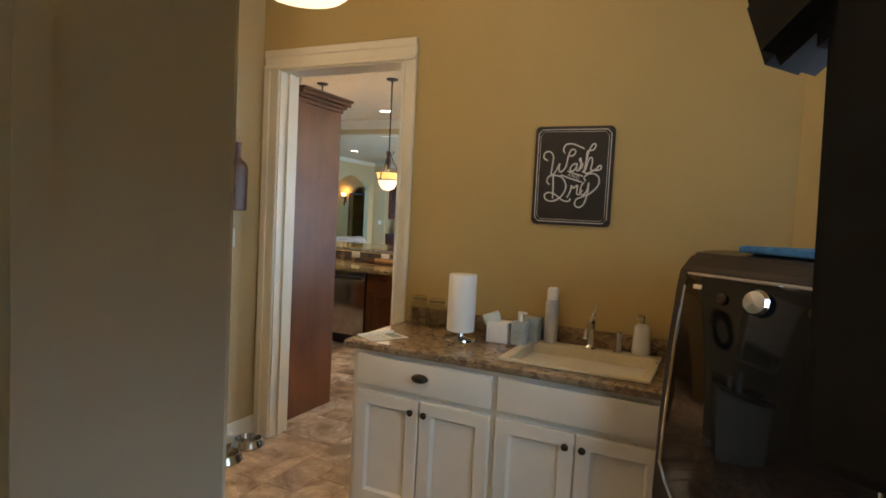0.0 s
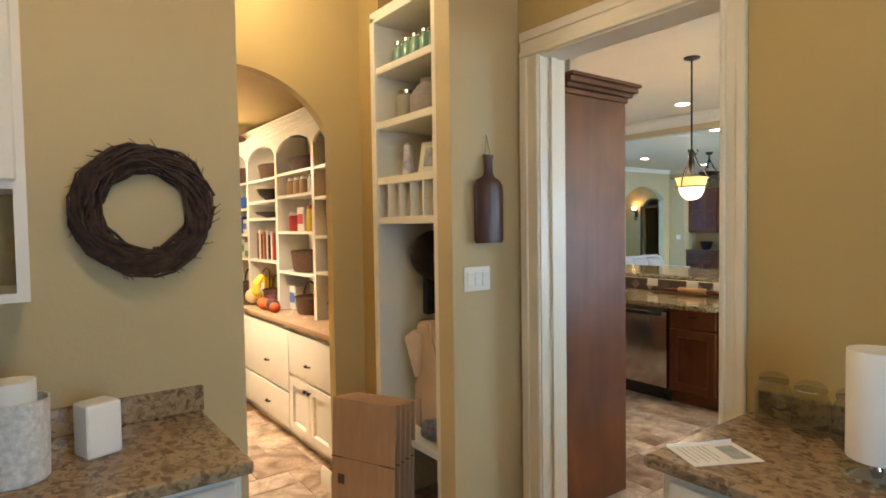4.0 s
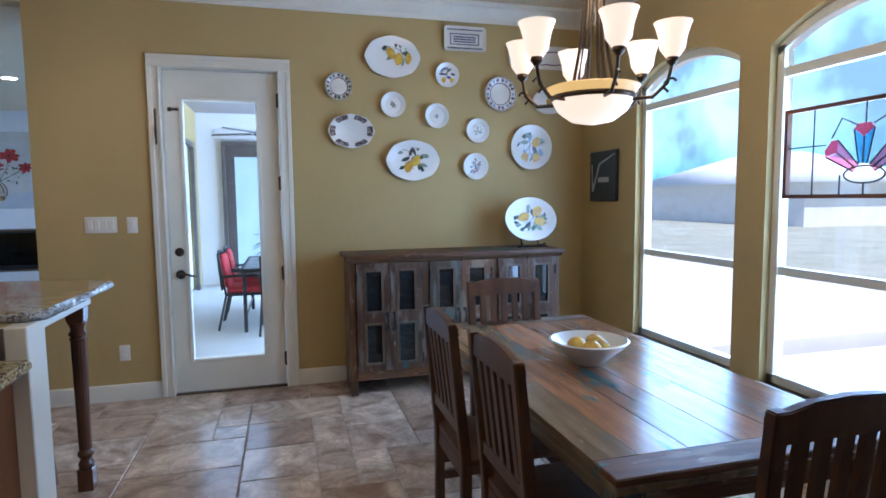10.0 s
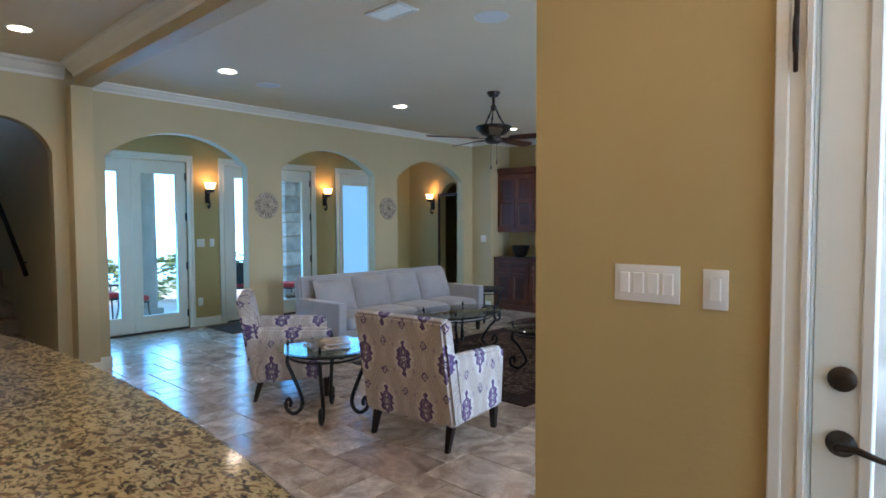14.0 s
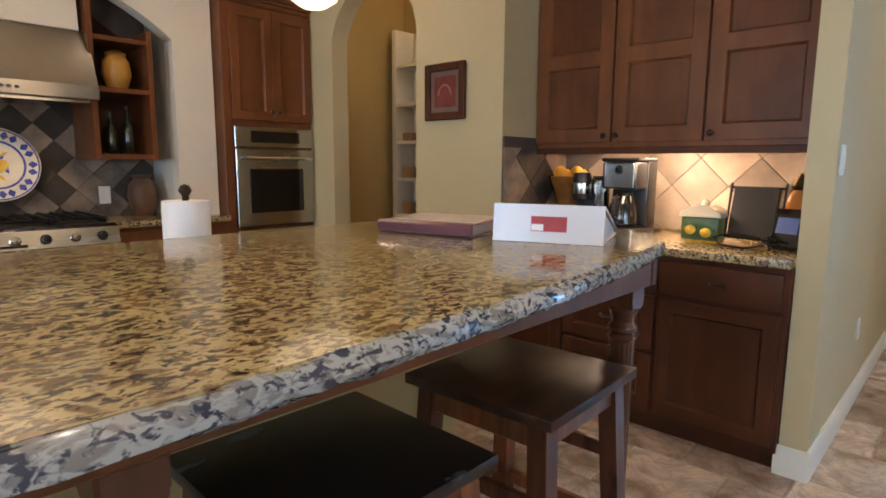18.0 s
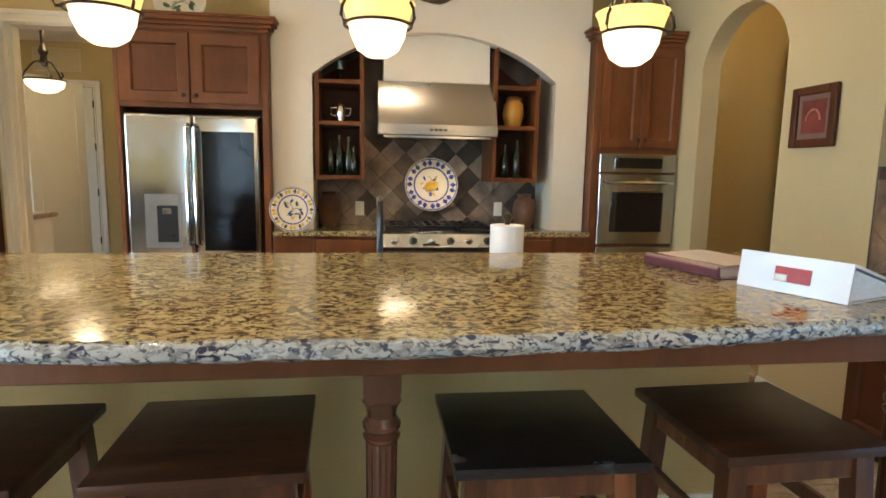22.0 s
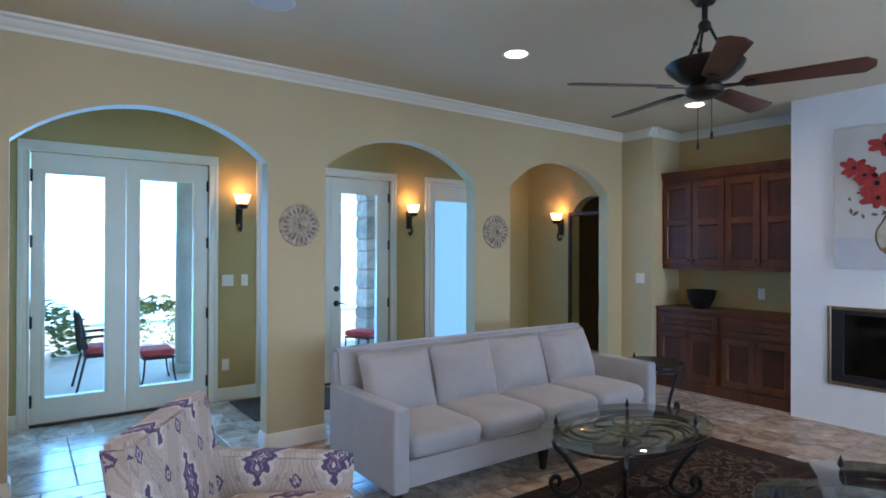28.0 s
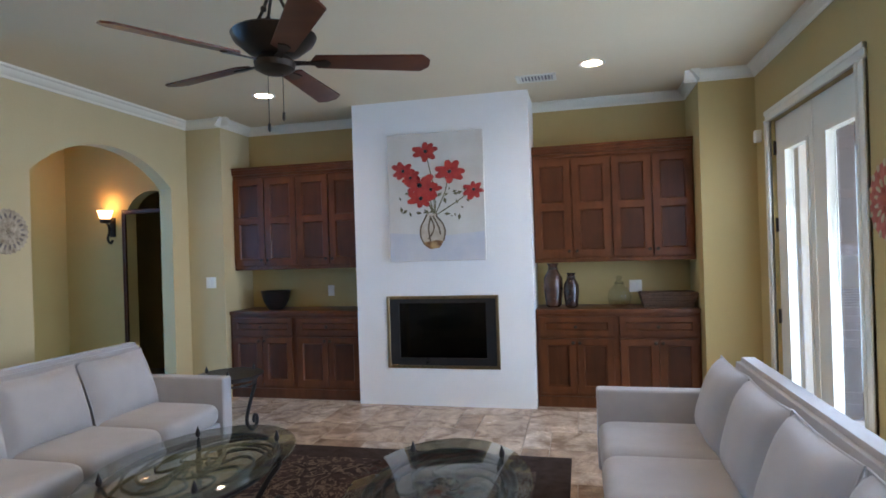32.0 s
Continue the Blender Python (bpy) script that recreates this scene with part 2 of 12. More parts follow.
def material(name):
    m = bpy.data.materials.new(name)
    m.use_nodes = True
    return m, m.node_tree.nodes, m.node_tree.links, m.node_tree.nodes["Principled BSDF"]


def rgba(c):
    return (c[0], c[1], c[2], 1.0)


def noise_node(n, l, scale, detail=4.0, stretch=None, src="Object", rough=0.55, distort=0.0):
    tc = n.new("ShaderNodeTexCoord")
    mp = n.new("ShaderNodeMapping")
    l.new(tc.outputs[src], mp.inputs[0])
    if stretch:
        mp.inputs["Scale"].default_value = stretch
    t = n.new("ShaderNodeTexNoise")
    t.inputs["Scale"].default_value, t.inputs["Detail"].default_value, t.inputs["Roughness"].default_value, t.inputs["Distortion"].default_value = scale, detail, rough, distort
    l.new(mp.outputs[0], t.inputs["Vector"])
    return t


def ramp_node(n, l, src, stops, interp="LINEAR"):
    r = n.new("ShaderNodeValToRGB")
    r.color_ramp.interpolation = interp
    els = r.color_ramp.elements
    while len(els) < len(stops):
        els.new(0.5)
    for e, (p, c) in zip(els, stops):
        e.position, e.color = p, rgba(c)
    l.new(src, r.inputs[0])
    return r


def mix_node(n, l, a, b, fac, mode="MIX"):
    x = n.new("ShaderNodeMix")
    x.data_type, x.blend_type = "RGBA", mode
    for sock, v in ((x.inputs["A"], a), (x.inputs["B"], b)):
        if isinstance(v, tuple):
            sock.default_value = rgba(v)
        else:
            l.new(v, sock)
    if isinstance(fac, float):
        x.inputs["Factor"].default_value = fac
    else:
        l.new(fac, x.inputs["Factor"])
    return x.outputs["Result"]


def bump_node(n, l, bsdf, src, strength, distance=0.01):
    b = n.new("ShaderNodeBump")
    b.inputs["Strength"].default_value, b.inputs["Distance"].default_value = strength, distance
    l.new(src, b.inputs["Height"])
    l.new(b.outputs[0], bsdf.inputs["Normal"])


def surface(name, c1, c2, scale=6.0, rough=0.6, metal=0.0, bump=0.0, bscale=80.0, stretch=None, spec=0.5, coat=0.0, rough2=None, vary=0.0, contrast=(0.3, 0.7), sheen=0.0, bstretch=None):
    """Two tones over a coarse noise, a fine bump, and roughness that varies."""
    m, n, l, b = material(name)
    t = noise_node(n, l, scale, 6, stretch)
    r = ramp_node(n, l, t.outputs["Fac"], [(contrast[0], c1), (contrast[1], c2)])
    col = r.outputs[0]
    if vary:
        oi = n.new("ShaderNodeObjectInfo")
        h = n.new("ShaderNodeHueSaturation")
        mr = n.new("ShaderNodeMapRange")
        mr.inputs["To Min"].default_value, mr.inputs["To Max"].default_value = 1 - vary, 1 + vary
        l.new(oi.outputs["Random"], mr.inputs["Value"])
        l.new(mr.outputs[0], h.inputs["Value"])
        l.new(col, h.inputs["Color"])
        col = h.outputs[0]
    l.new(col, b.inputs["Base Color"])
    b.inputs["Metallic"].default_value = metal
    b.inputs["Specular IOR Level"].default_value = spec
    b.inputs["Coat Weight"].default_value = coat
    b.inputs["Sheen Weight"].default_value = sheen
    t2 = noise_node(n, l, scale * 2.3, 3, stretch)
    mr2 = n.new("ShaderNodeMapRange")
    mr2.inputs["To Min"].default_value, mr2.inputs["To Max"].default_value = rough - 0.08 if rough2 is None else rough, rough + 0.08 if rough2 is None else rough2
    l.new(t2.outputs["Fac"], mr2.inputs["Value"])
    l.new(mr2.outputs[0], b.inputs["Roughness"])
    if bump:
        t3 = noise_node(n, l, bscale, 3, bstretch or stretch)
        bump_node(n, l, b, t3.outputs["Fac"], bump, 0.004)
    return m


def glow(name, color, strength, base=(0.9, 0.85, 0.75)):
    m, n, l, b = material(name)
    b.inputs["Base Color"].default_value = rgba(base)
    b.inputs["Emission Color"].default_value = rgba(color)
    b.inputs["Emission Strength"].default_value = strength
    b.inputs["Roughness"].default_value = 0.4
    return m


def glass(name, color=(1, 1, 1), rough=0.0, thin=True):
    m, n, l, b = material(name)
    if not thin:
        b.inputs["Base Color"].default_value = rgba(color)
        b.inputs["Transmission Weight"].default_value = 1.0
        b.inputs["Roughness"].default_value = rough
        b.inputs["IOR"].default_value = 1.45
        return m
    tr = n.new("ShaderNodeBsdfTransparent")
    tr.inputs[0].default_value = rgba(color)
    gl = n.new("ShaderNodeBsdfGlossy")
    gl.inputs["Roughness"].default_value = rough
    lw = n.new("ShaderNodeLayerWeight")
    pw = n.new("ShaderNodeMath")
    pw.operation = "POWER"
    l.new(lw.outputs["Facing"], pw.inputs[0])
    pw.inputs[1].default_value = 4.0
    fr = n.new("ShaderNodeMath")
    fr.operation = "MULTIPLY_ADD"
    l.new(pw.outputs[0], fr.inputs[0])
    fr.inputs[1].default_value, fr.inputs[2].default_value = 0.85, 0.03
    mx = n.new("ShaderNodeMixShader")
    l.new(fr.outputs[0], mx.inputs[0])
    l.new(tr.outputs[0], mx.inputs[1])
    l.new(gl.outputs[0], mx.inputs[2])
    l.new(mx.outputs[0], n["Material Output"].inputs[0])
    return m


def granite(name, base, mid, dark, scale, coat=0.6):
    m, n, l, b = material(name)
    t1 = noise_node(n, l, scale, 5, (1.0, 1.35, 1.5), distort=0.6)
    t2 = noise_node(n, l, scale * 1.9, 4, (1.0, 1.5, 1.4), distort=0.8)
    t3 = noise_node(n, l, scale * 0.25, 3)
    c = ramp_node(n, l, t1.outputs["Fac"], [(0.40, mid), (0.47, base), (0.55, base), (0.62, mid)])
    f = ramp_node(n, l, t2.outputs["Fac"], [(0.52, (0, 0, 0)), (0.60, (1, 1, 1))])
    c2 = mix_node(n, l, c.outputs[0], dark, f.outputs[0])
    f3 = ramp_node(n, l, t3.outputs["Fac"], [(0.4, (0, 0, 0)), (0.7, (0.35, 0.35, 0.35))])
    c3 = mix_node(n, l, c2, mid, f3.outputs[0])
    l.new(c3, b.inputs["Base Color"])
    b.inputs["Roughness"].default_value = 0.12
    b.inputs["Specular IOR Level"].default_value = 0.25
    b.inputs["Coat Weight"].default_value = coat * 0.4
    b.inputs["Coat Roughness"].default_value = 0.04
    return m


def wood(name, c1, c2, scale=5.0, rough=0.4, axis=2, coat=0.2, vary=0.06, wear=None, tints=None):
    m, n, l, b = material(name)
    st = [4.5, 4.5, 4.5]
    st[axis] = 0.6
    t = noise_node(n, l, scale, 6, tuple(st), distort=0.4)
    t2 = noise_node(n, l, 2.2, 5)
    r = ramp_node(n, l, t.outputs["Fac"], [(0.2, c1), (0.8, c2)])
    dk = ramp_node(n, l, t2.outputs["Fac"], [(0.32, (0.66, 0.64, 0.62)), (0.68, (1.15, 1.13, 1.1))])
    col = mix_node(n, l, r.outputs[0], dk.outputs[0], 1.0, "MULTIPLY")
    if wear:
        t4 = noise_node(n, l, 9.0, 6, tuple(0.5 + 0.12 * s for s in st))
        w = ramp_node(n, l, t4.outputs["Fac"], [(0.58, (0, 0, 0)), (0.68, (1, 1, 1))])
        col = mix_node(n, l, col, wear, w.outputs[0])
    oi = n.new("ShaderNodeObjectInfo")
    if tints:
        tr = ramp_node(n, l, oi.outputs["Random"], [(k / len(tints), c) for k, c in enumerate(tints)], "CONSTANT")
        col = mix_node(n, l, col, tr.outputs[0], 1.0, "MULTIPLY")
    h = n.new("ShaderNodeHueSaturation")
    mr = n.new("ShaderNodeMapRange")
    mr.inputs["To Min"].default_value, mr.inputs["To Max"].default_value = 1 - vary, 1 + vary
    l.new(oi.outputs["Random"], mr.inputs["Value"])
    l.new(mr.outputs[0], h.inputs["Value"])
    l.new(col, h.inputs["Color"])
    l.new(h.outputs[0], b.inputs["Base Color"])
    b.inputs["Roughness"].default_value = rough
    b.inputs["Coat Weight"].default_value = coat
    b.inputs["Coat Roughness"].default_value = 0.25
    b.inputs["Specular IOR Level"].default_value = 0.2
    bump_node(n, l, b, t.outputs["Fac"], 0.08, 0.002)
    return m


M_WALL = surface("painted_plaster_tan", (0.46, 0.335, 0.135), (0.50, 0.37, 0.155), 1.2, 0.62, bump=0.25, bscale=55, spec=0.35)
M_WALL_L = surface("painted_plaster_light_tan", (0.52, 0.42, 0.235), (0.56, 0.455, 0.26), 1.2, 0.6, bump=0.25, bscale=55, spec=0.35)
M_WHITEWALL = surface("white_plaster", (0.74, 0.72, 0.68), (0.8, 0.78, 0.74), 1.0, 0.6, bump=0.25, bscale=45)
M_CREAM = surface("cream_plaster", (0.70, 0.63, 0.50), (0.76, 0.69, 0.56), 1.0, 0.6, bump=0.25, bscale=45)
M_CEIL = surface("ceiling_paint", (0.68, 0.56, 0.37), (0.72, 0.60, 0.41), 0.8, 0.7, bump=0.3, bscale=70)
M_TRIM = surface("white_trim_paint", (0.73, 0.70, 0.59), (0.79, 0.76, 0.65), 2.0, 0.38, bump=0.05, bscale=20)
M_TRIMC = surface("cream_trim_paint", (0.72, 0.65, 0.50), (0.77, 0.70, 0.55), 2.0, 0.4, bump=0.05, bscale=20)
M_CABWHITE = surface("white_cabinet_paint", (0.72, 0.68, 0.60), (0.78, 0.74, 0.66), 2.0, 0.38, bump=0.05, bscale=25)
M_GROUT = surface("grout", (0.30, 0.24, 0.18), (0.38, 0.31, 0.23), 12.0, 0.85, bump=0.3, bscale=120)
M_CHERRY = wood("cherry_cabinet_wood", (0.125, 0.043, 0.016), (0.215, 0.074, 0.027), 2.4, 0.40, 2, 0.10)
M_CHERRYD = wood("dark_cherry_wood", (0.065, 0.020, 0.008), (0.10, 0.031, 0.012), 3.0, 0.48, 2, 0.05)
M_STOOL = wood("dark_stained_stool_wood", (0.032, 0.013, 0.008), (0.095, 0.036, 0.017), 4.0, 0.38, 0, 0.22, 0.2, wear=(0.11, 0.042, 0.020))
M_STOOLBLACK = wood("worn_black_stool_wood", (0.010, 0.009, 0.010), (0.022, 0.017, 0.017), 4.0, 0.24, 0, 0.5, 0.1, wear=(0.085, 0.085, 0.09))
M_STOOLLEG = wood("stool_leg_wood", (0.034, 0.012, 0.007), (0.26, 0.092, 0.036), 5.0, 0.28, 2, 0.55, 0.2, wear=(0.030, 0.013, 0.010), tints=[(0.75, 0.70, 0.75), (1.35, 1.05, 0.8), (1.0, 1.0, 1.0), (1.5, 1.45, 1.3), (0.62, 0.60, 0.70), (1.25, 0.92, 0.75), (0.9, 0.9, 0.95)])
M_GRANITE = granite("granite_counter", (0.48, 0.385, 0.195), (0.19, 0.125, 0.062), (0.020, 0.014, 0.012), 30.0)
M_GRANEDGE = granite("granite_chipped_edge", (0.42, 0.42, 0.39), (0.23, 0.22, 0.20), (0.03, 0.035, 0.06), 30.0, 0.3)
M_LAMINATE = granite("stone_look_laminate", (0.36, 0.26, 0.155), (0.25, 0.17, 0.10), (0.15, 0.10, 0.065), 14.0, 0.3)
M_STEEL = surface("brushed_stainless_steel", (0.46, 0.44, 0.41), (0.54, 0.52, 0.49), 3.0, 0.16, 1.0, stretch=(1, 1, 0.2))
M_STEELH = surface("brushed_steel_sideways", (0.36, 0.34, 0.31), (0.44, 0.42, 0.39), 3.0, 0.25, 1.0, stretch=(0.2, 1, 1))
M_CHROME = surface("chrome", (0.65, 0.65, 0.65), (0.7, 0.7, 0.7), 2.0, 0.1, 1.0)
M_BRONZE = surface("oil_rubbed_bronze", (0.030, 0.022, 0.016), (0.05, 0.036, 0.026), 8.0, 0.38, 0.7, bump=0.08, bscale=50)
M_BRONZEB = surface("brushed_bronze", (0.060, 0.042, 0.026), (0.10, 0.072, 0.044), 8.0, 0.36, 0.9, bump=0.08, bscale=50)
M_IRON = surface("wrought_iron", (0.006, 0.005, 0.005), (0.014, 0.012, 0.011), 14.0, 0.42, 0.2, bump=0.2, bscale=90)
M_BLACK = surface("black_plastic", (0.010, 0.010, 0.011), (0.016, 0.016, 0.017), 5.0, 0.3)
M_BLACKGLASS = surface("black_glass", (0.005, 0.005, 0.006), (0.008, 0.008, 0.009), 2.0, 0.06, coat=0.5)
M_PLATE = surface("white_wall_plate", (0.78, 0.75, 0.66), (0.82, 0.79, 0.71), 3.0, 0.35)
M_SOFA = surface("pale_grey_sofa_fabric", (0.365, 0.35, 0.34), (0.42, 0.40, 0.385), 5.0, 0.85, bump=0.35, bscale=420, spec=0.2, sheen=0.3)
M_CARPET = surface("brown_stair_carpet", (0.24, 0.165, 0.105), (0.34, 0.24, 0.16), 30.0, 0.95, bump=0.8, bscale=300, spec=0.1)
M_CARDBOARD = surface("cardboard", (0.37, 0.22, 0.12), (0.43, 0.27, 0.155), 4.0, 0.8, bump=0.1, bscale=60, stretch=(8, 1, 1))
M_PAPER = surface("white_paper", (0.82, 0.81, 0.78), (0.88, 0.87, 0.85), 3.0, 0.75)
M_CERAMIC = surface("glazed_white_ceramic", (0.78, 0.77, 0.72), (0.84, 0.83, 0.79), 3.0, 0.15, coat=0.4)
M_GLASS = glass("clear_glass")
M_GLASSJAR = glass("jar_glass", (0.88, 0.90, 0.88), 0.02)
M_GLASSTOP = glass("tabletop_glass", (0.86, 0.93, 0.90), 0.02)
# the pane's own blue emission stands in for daylight coming through it
M_FROST = glow("frosted_daylight_glass", (0.16, 0.54, 1.0), 0.50, (0.30, 0.40, 0.45))
M_LAMP = glow("lit_alabaster_shade", (1.0, 0.81, 0.52), 0.66, (0.58, 0.52, 0.44))
M_LAMPRIM = glow("amber_glass_rim", (1.0, 0.62, 0.18), 0.50, (0.62, 0.40, 0.14))
M_CANLIT = glow("lit_downlight_lens", (1.0, 0.86, 0.64), 9.0)
M_SCONCE = glow("lit_sconce_glass", (1.0, 0.62, 0.26), 2.2)
M_LEAF = surface("plant_leaf", (0.03, 0.09, 0.02), (0.06, 0.15, 0.035), 9.0, 0.5)
M_RED = surface("red_outdoor_fabric", (0.50, 0.03, 0.035), (0.58, 0.045, 0.05), 6.0, 0.8, bump=0.2, bscale=200)
M_DARKFRAME = surface("dark_brown_door_paint", (0.085, 0.065, 0.055), (0.11, 0.085, 0.07), 3.0, 0.4)
M_STUCCO = surface("white_stucco", (0.72, 0.69, 0.66), (0.80, 0.77, 0.73), 2.0, 0.85, bump=0.5, bscale=50)
M_CONCRETE = surface("pale_concrete", (0.55, 0.53, 0.50), (0.64, 0.62, 0.59), 1.5, 0.8, bump=0.3, bscale=40)

# ---- structure ----


def wall(name, axis, p0, p1, a0, a1, z1, openings, mat, label, z0=0.0):
    """A wall from p0 to p1 in thickness; it runs from a0 to a1 along the other axis. openings: (lo, hi, sill, spring, rise)."""
    g = Geo()

    def slab(lo, hi, b, t):
        if hi - lo > 1e-4 and t - b > 1e-4:
            if axis == "x":
                g.box(p0, p1, lo, hi, b, t)
            else:
                g.box(lo, hi, p0, p1, b, t)
    if openings and all(o[2] == 0 for o in openings):
        pts = [(a0, z0)]
        for lo, hi, sill, spring, rise in sorted(openings):
            pts += [(lo, z0), (lo, spring)]
            if rise > 0:
                half = (hi - lo) / 2
                rad = (half * half + rise * rise) / (2 * rise)
                for i in range(1, 22):
                    x = lo + (hi - lo) * i / 22
                    pts.append((x, spring + math.sqrt(max(rad * rad - (x - lo - half) ** 2, 0)) - (rad - rise)))
            pts += [(hi, spring), (hi, z0)]
        g.prism(pts + [(a1, z0), (a1, z1), (a0, z1)], p0, p1, axis)
        return structure(name, g, mat, label, "wall")
    at = a0
    for lo, hi, sill, spring, rise in sorted(openings):
        slab(at, lo, z0, z1)
        slab(lo, hi, z0, sill)
        if rise <= 0:
            slab(lo, hi, spring, z1)
        else:
            half = (hi - lo) / 2
            rad = (half * half + rise * rise) / (2 * rise)
            n = 22
            xs = [lo + (hi - lo) * i / n for i in range(n + 1)]
            zs = [spring + math.sqrt(max(rad * rad - (x - lo - half) ** 2, 0)) - (rad - rise) for x in xs]
            g.prism(list(zip(xs, zs)) + [(hi, z1), (lo, z1)], p0, p1, axis)
        at = hi
    slab(at, a1, z0, z1)
    return structure(name, g, mat, label, "wall")


floor_ob = structure("floor", Geo().prism([(-12.0, 1.2), (0.2, 1.2), (0.2, 10.68), (-4.54, 10.68), (-4.54, 17.5), (-9.96, 17.5), (-9.96, 18.34), (-12.34, 18.34), (-12.34, 17.0), (-12.0, 17.0)], -0.25, -0.006), M_GROUT, "travertine tile floor with narrow sandy grout joints", "floor")
structure("ceiling", Geo().box(-12.6, 0.2, 1.2, 18.4, CEIL, CEIL + 0.15), M_CEIL, "smooth cream painted ceiling", "ceiling")

structure("living_ceiling", Geo().box(-10.13, -4.61, 10.755, 17.36, LIV_CEIL, CEIL - 0.002), M_CEIL, "smooth cream painted living room ceiling", "ceiling")

# laundry and mud hall
wall("wall_laundry_north", "y", 5.276, 5.42, -3.80, 0.0, CEIL, [(-3.50, -2.597, 0, 2.41, 0)], M_WALL, "tan plaster wall with a cased opening to the kitchen")
wall("wall_switch", "x", -3.77, -3.655, 4.84, 5.276, CEIL, [], M_WALL_L, "short plaster wall with a rounded corner beside the opening")
structure("wall_cubby_side", Geo().box(-4.64, -4.402, 4.90, 5.276, 0, CEIL), M_WALL, "tan plaster wall beside the cubby", "wall")
wall("wall_laundry_east", "x", 0.0, 0.14, 1.2, 5.42, CEIL, [(3.1, 4.1, 0.95, 2.1, 0)], M_WALL, "tan plaster laundry wall with a window")
structure("wall_laundry_corner", Geo().box(0.0, 0.74, 0.0, 0.1, 0.001, CEIL - 0.002, 0, 1, pose(-0.607, 5.27, 0, 0, 0, -33)), M_WALL, "tan plaster angled corner wall behind the dryer", "wall")
wall("wall_laundry_south", "y", 1.2, 1.34, -3.9, 0.0, CEIL, [], M_WALL, "tan plaster laundry end wall")
wall("wall_wreath", "x", -3.90, -3.755, 1.34, 3.90, CEIL, [], M_WALL_L, "grey-green plaster wall hung with a wreath")
wall("wall_hall_south", "y", 3.10, 3.24, -9.2, -3.90, CEIL, [], M_WALL, "tan plaster hall wall")
wall("wall_pantry_arch", "x", -4.715, -4.64, 3.24, 5.276, CEIL, [(3.62, 4.70, 0, 2.12, 0.34)], M_WALL, "warm yellow plaster wall with an arched opening")
wall("wall_mud_niche_back", "y", 5.276, 5.42, -4.78, -3.80, CEIL, [], M_WALL, "plaster wall behind the mud-room cubby")
wall("wall_pantry_north", "y", 5.22, 5.40, -9.2, -4.717, CEIL, [], M_WALL, "tan plaster pantry wall")
wall("wall_pantry_west", "x", -9.34, -9.2, 3.1, 7.9, CEIL, [], M_WALL, "tan plaster end wall of the passage")
structure("pantry_ceiling", Geo().box(-7.885, -4.715, 3.24, 5.22, 2.53, 2.65), M_WALL, "tan painted pantry ceiling", "ceiling")
wall("wall_pantry_end", "x", -8.02, -7.885, 3.24, 5.22, CEIL, [(3.95, 4.715, 0, 2.05, 0.25)], M_WALL, "yellow plaster end wall of the pantry with an arch")

# kitchen
wall("wall_stove_back", "y", 5.40, 5.54, -9.2, -3.80, CEIL, [], M_WALL, "plaster wall behind the range")
wall("wall_stove_arch", "y", 5.86, 5.98, -7.02, -4.63, CEIL, [(-6.76, -4.92, 0, 2.04, 0.33)], M_CREAM, "cream plaster chimney breast with a wide arch over the range")
structure("wall_stove_pier_east", Geo().box(-4.92, -4.63, 5.54, 5.858, 0, CEIL), M_CREAM, "cream plaster side of the range recess", "wall")
structure("wall_stove_pier_west", Geo().box(-7.02, -6.76, 5.54, 5.858, 0, CEIL), M_CREAM, "cream plaster side of the range recess", "wall")
structure("recess_ceiling", Geo().box(-6.76, -4.92, 5.54, 5.858, 2.42, 2.6), M_CREAM, "plaster top of the range recess", "wall")
wall("wall_kitchen_west", "x", -7.88, -7.74, 5.54, 7.86, CEIL, [(6.345, 7.215, 0, 2.14, 0.33)], M_WALL_L, "tan plaster wall with a narrow arched passage")
wall("wall_nook_south", "y", 7.76, 7.90, -8.42, -7.88, CEIL, [], M_WALL_L, "side wall of the coffee nook")
structure("wall_nook_corner", Geo().box(-7.88, -7.74, 7.86, 7.90, 0, CEIL), M_WALL_L, "rounded corner of the coffee nook", "wall")
wall("wall_nook_back", "x", -8.56, -8.42, 7.76, 9.38, CEIL, [], M_WALL_L, "plaster wall at the back of the coffee nook")
wall("wall_stub", "y", 9.375, 9.475, -10.13, -7.73, CEIL, [], M_WALL_L, "plaster wall between the coffee nook and the stair hall")
wall("wall_passage_north", "y", 7.76, 7.9, -9.2, -8.56, CEIL, [], M_WALL, "tan plaster wall of the passage")
wall("wall_dining_east", "x", -0.45, -0.31, 5.42, 10.75, CEIL, [(8.79, 9.80, 0.42, 2.27, 0.15), (7.56, 8.57, 0.42, 2.27, 0.15), (6.33, 7.34, 0.42, 2.27, 0.15)], M_WALL, "tan plaster wall with tall arched windows")
wall("wall_plates", "y", 10.61, 10.75, -4.70, -0.31, CEIL, [(-3.85, -3.03, 0, 2.44, 0)], M_WALL, "tan plaster wall hung with painted plates beside a glazed door")
structure("beam", Geo().box(-9.93, -4.70, 10.60, 10.755, 2.83, CEIL, 0.012), M_WALL_L, "plastered ceiling beam between kitchen and living room", "beam")
structure("pilaster", Geo().box(-10.13, -9.925, 10.566, 10.758, 0, 2.83, 0.012), M_WALL_L, "square plastered pilaster carrying the beam", "column")

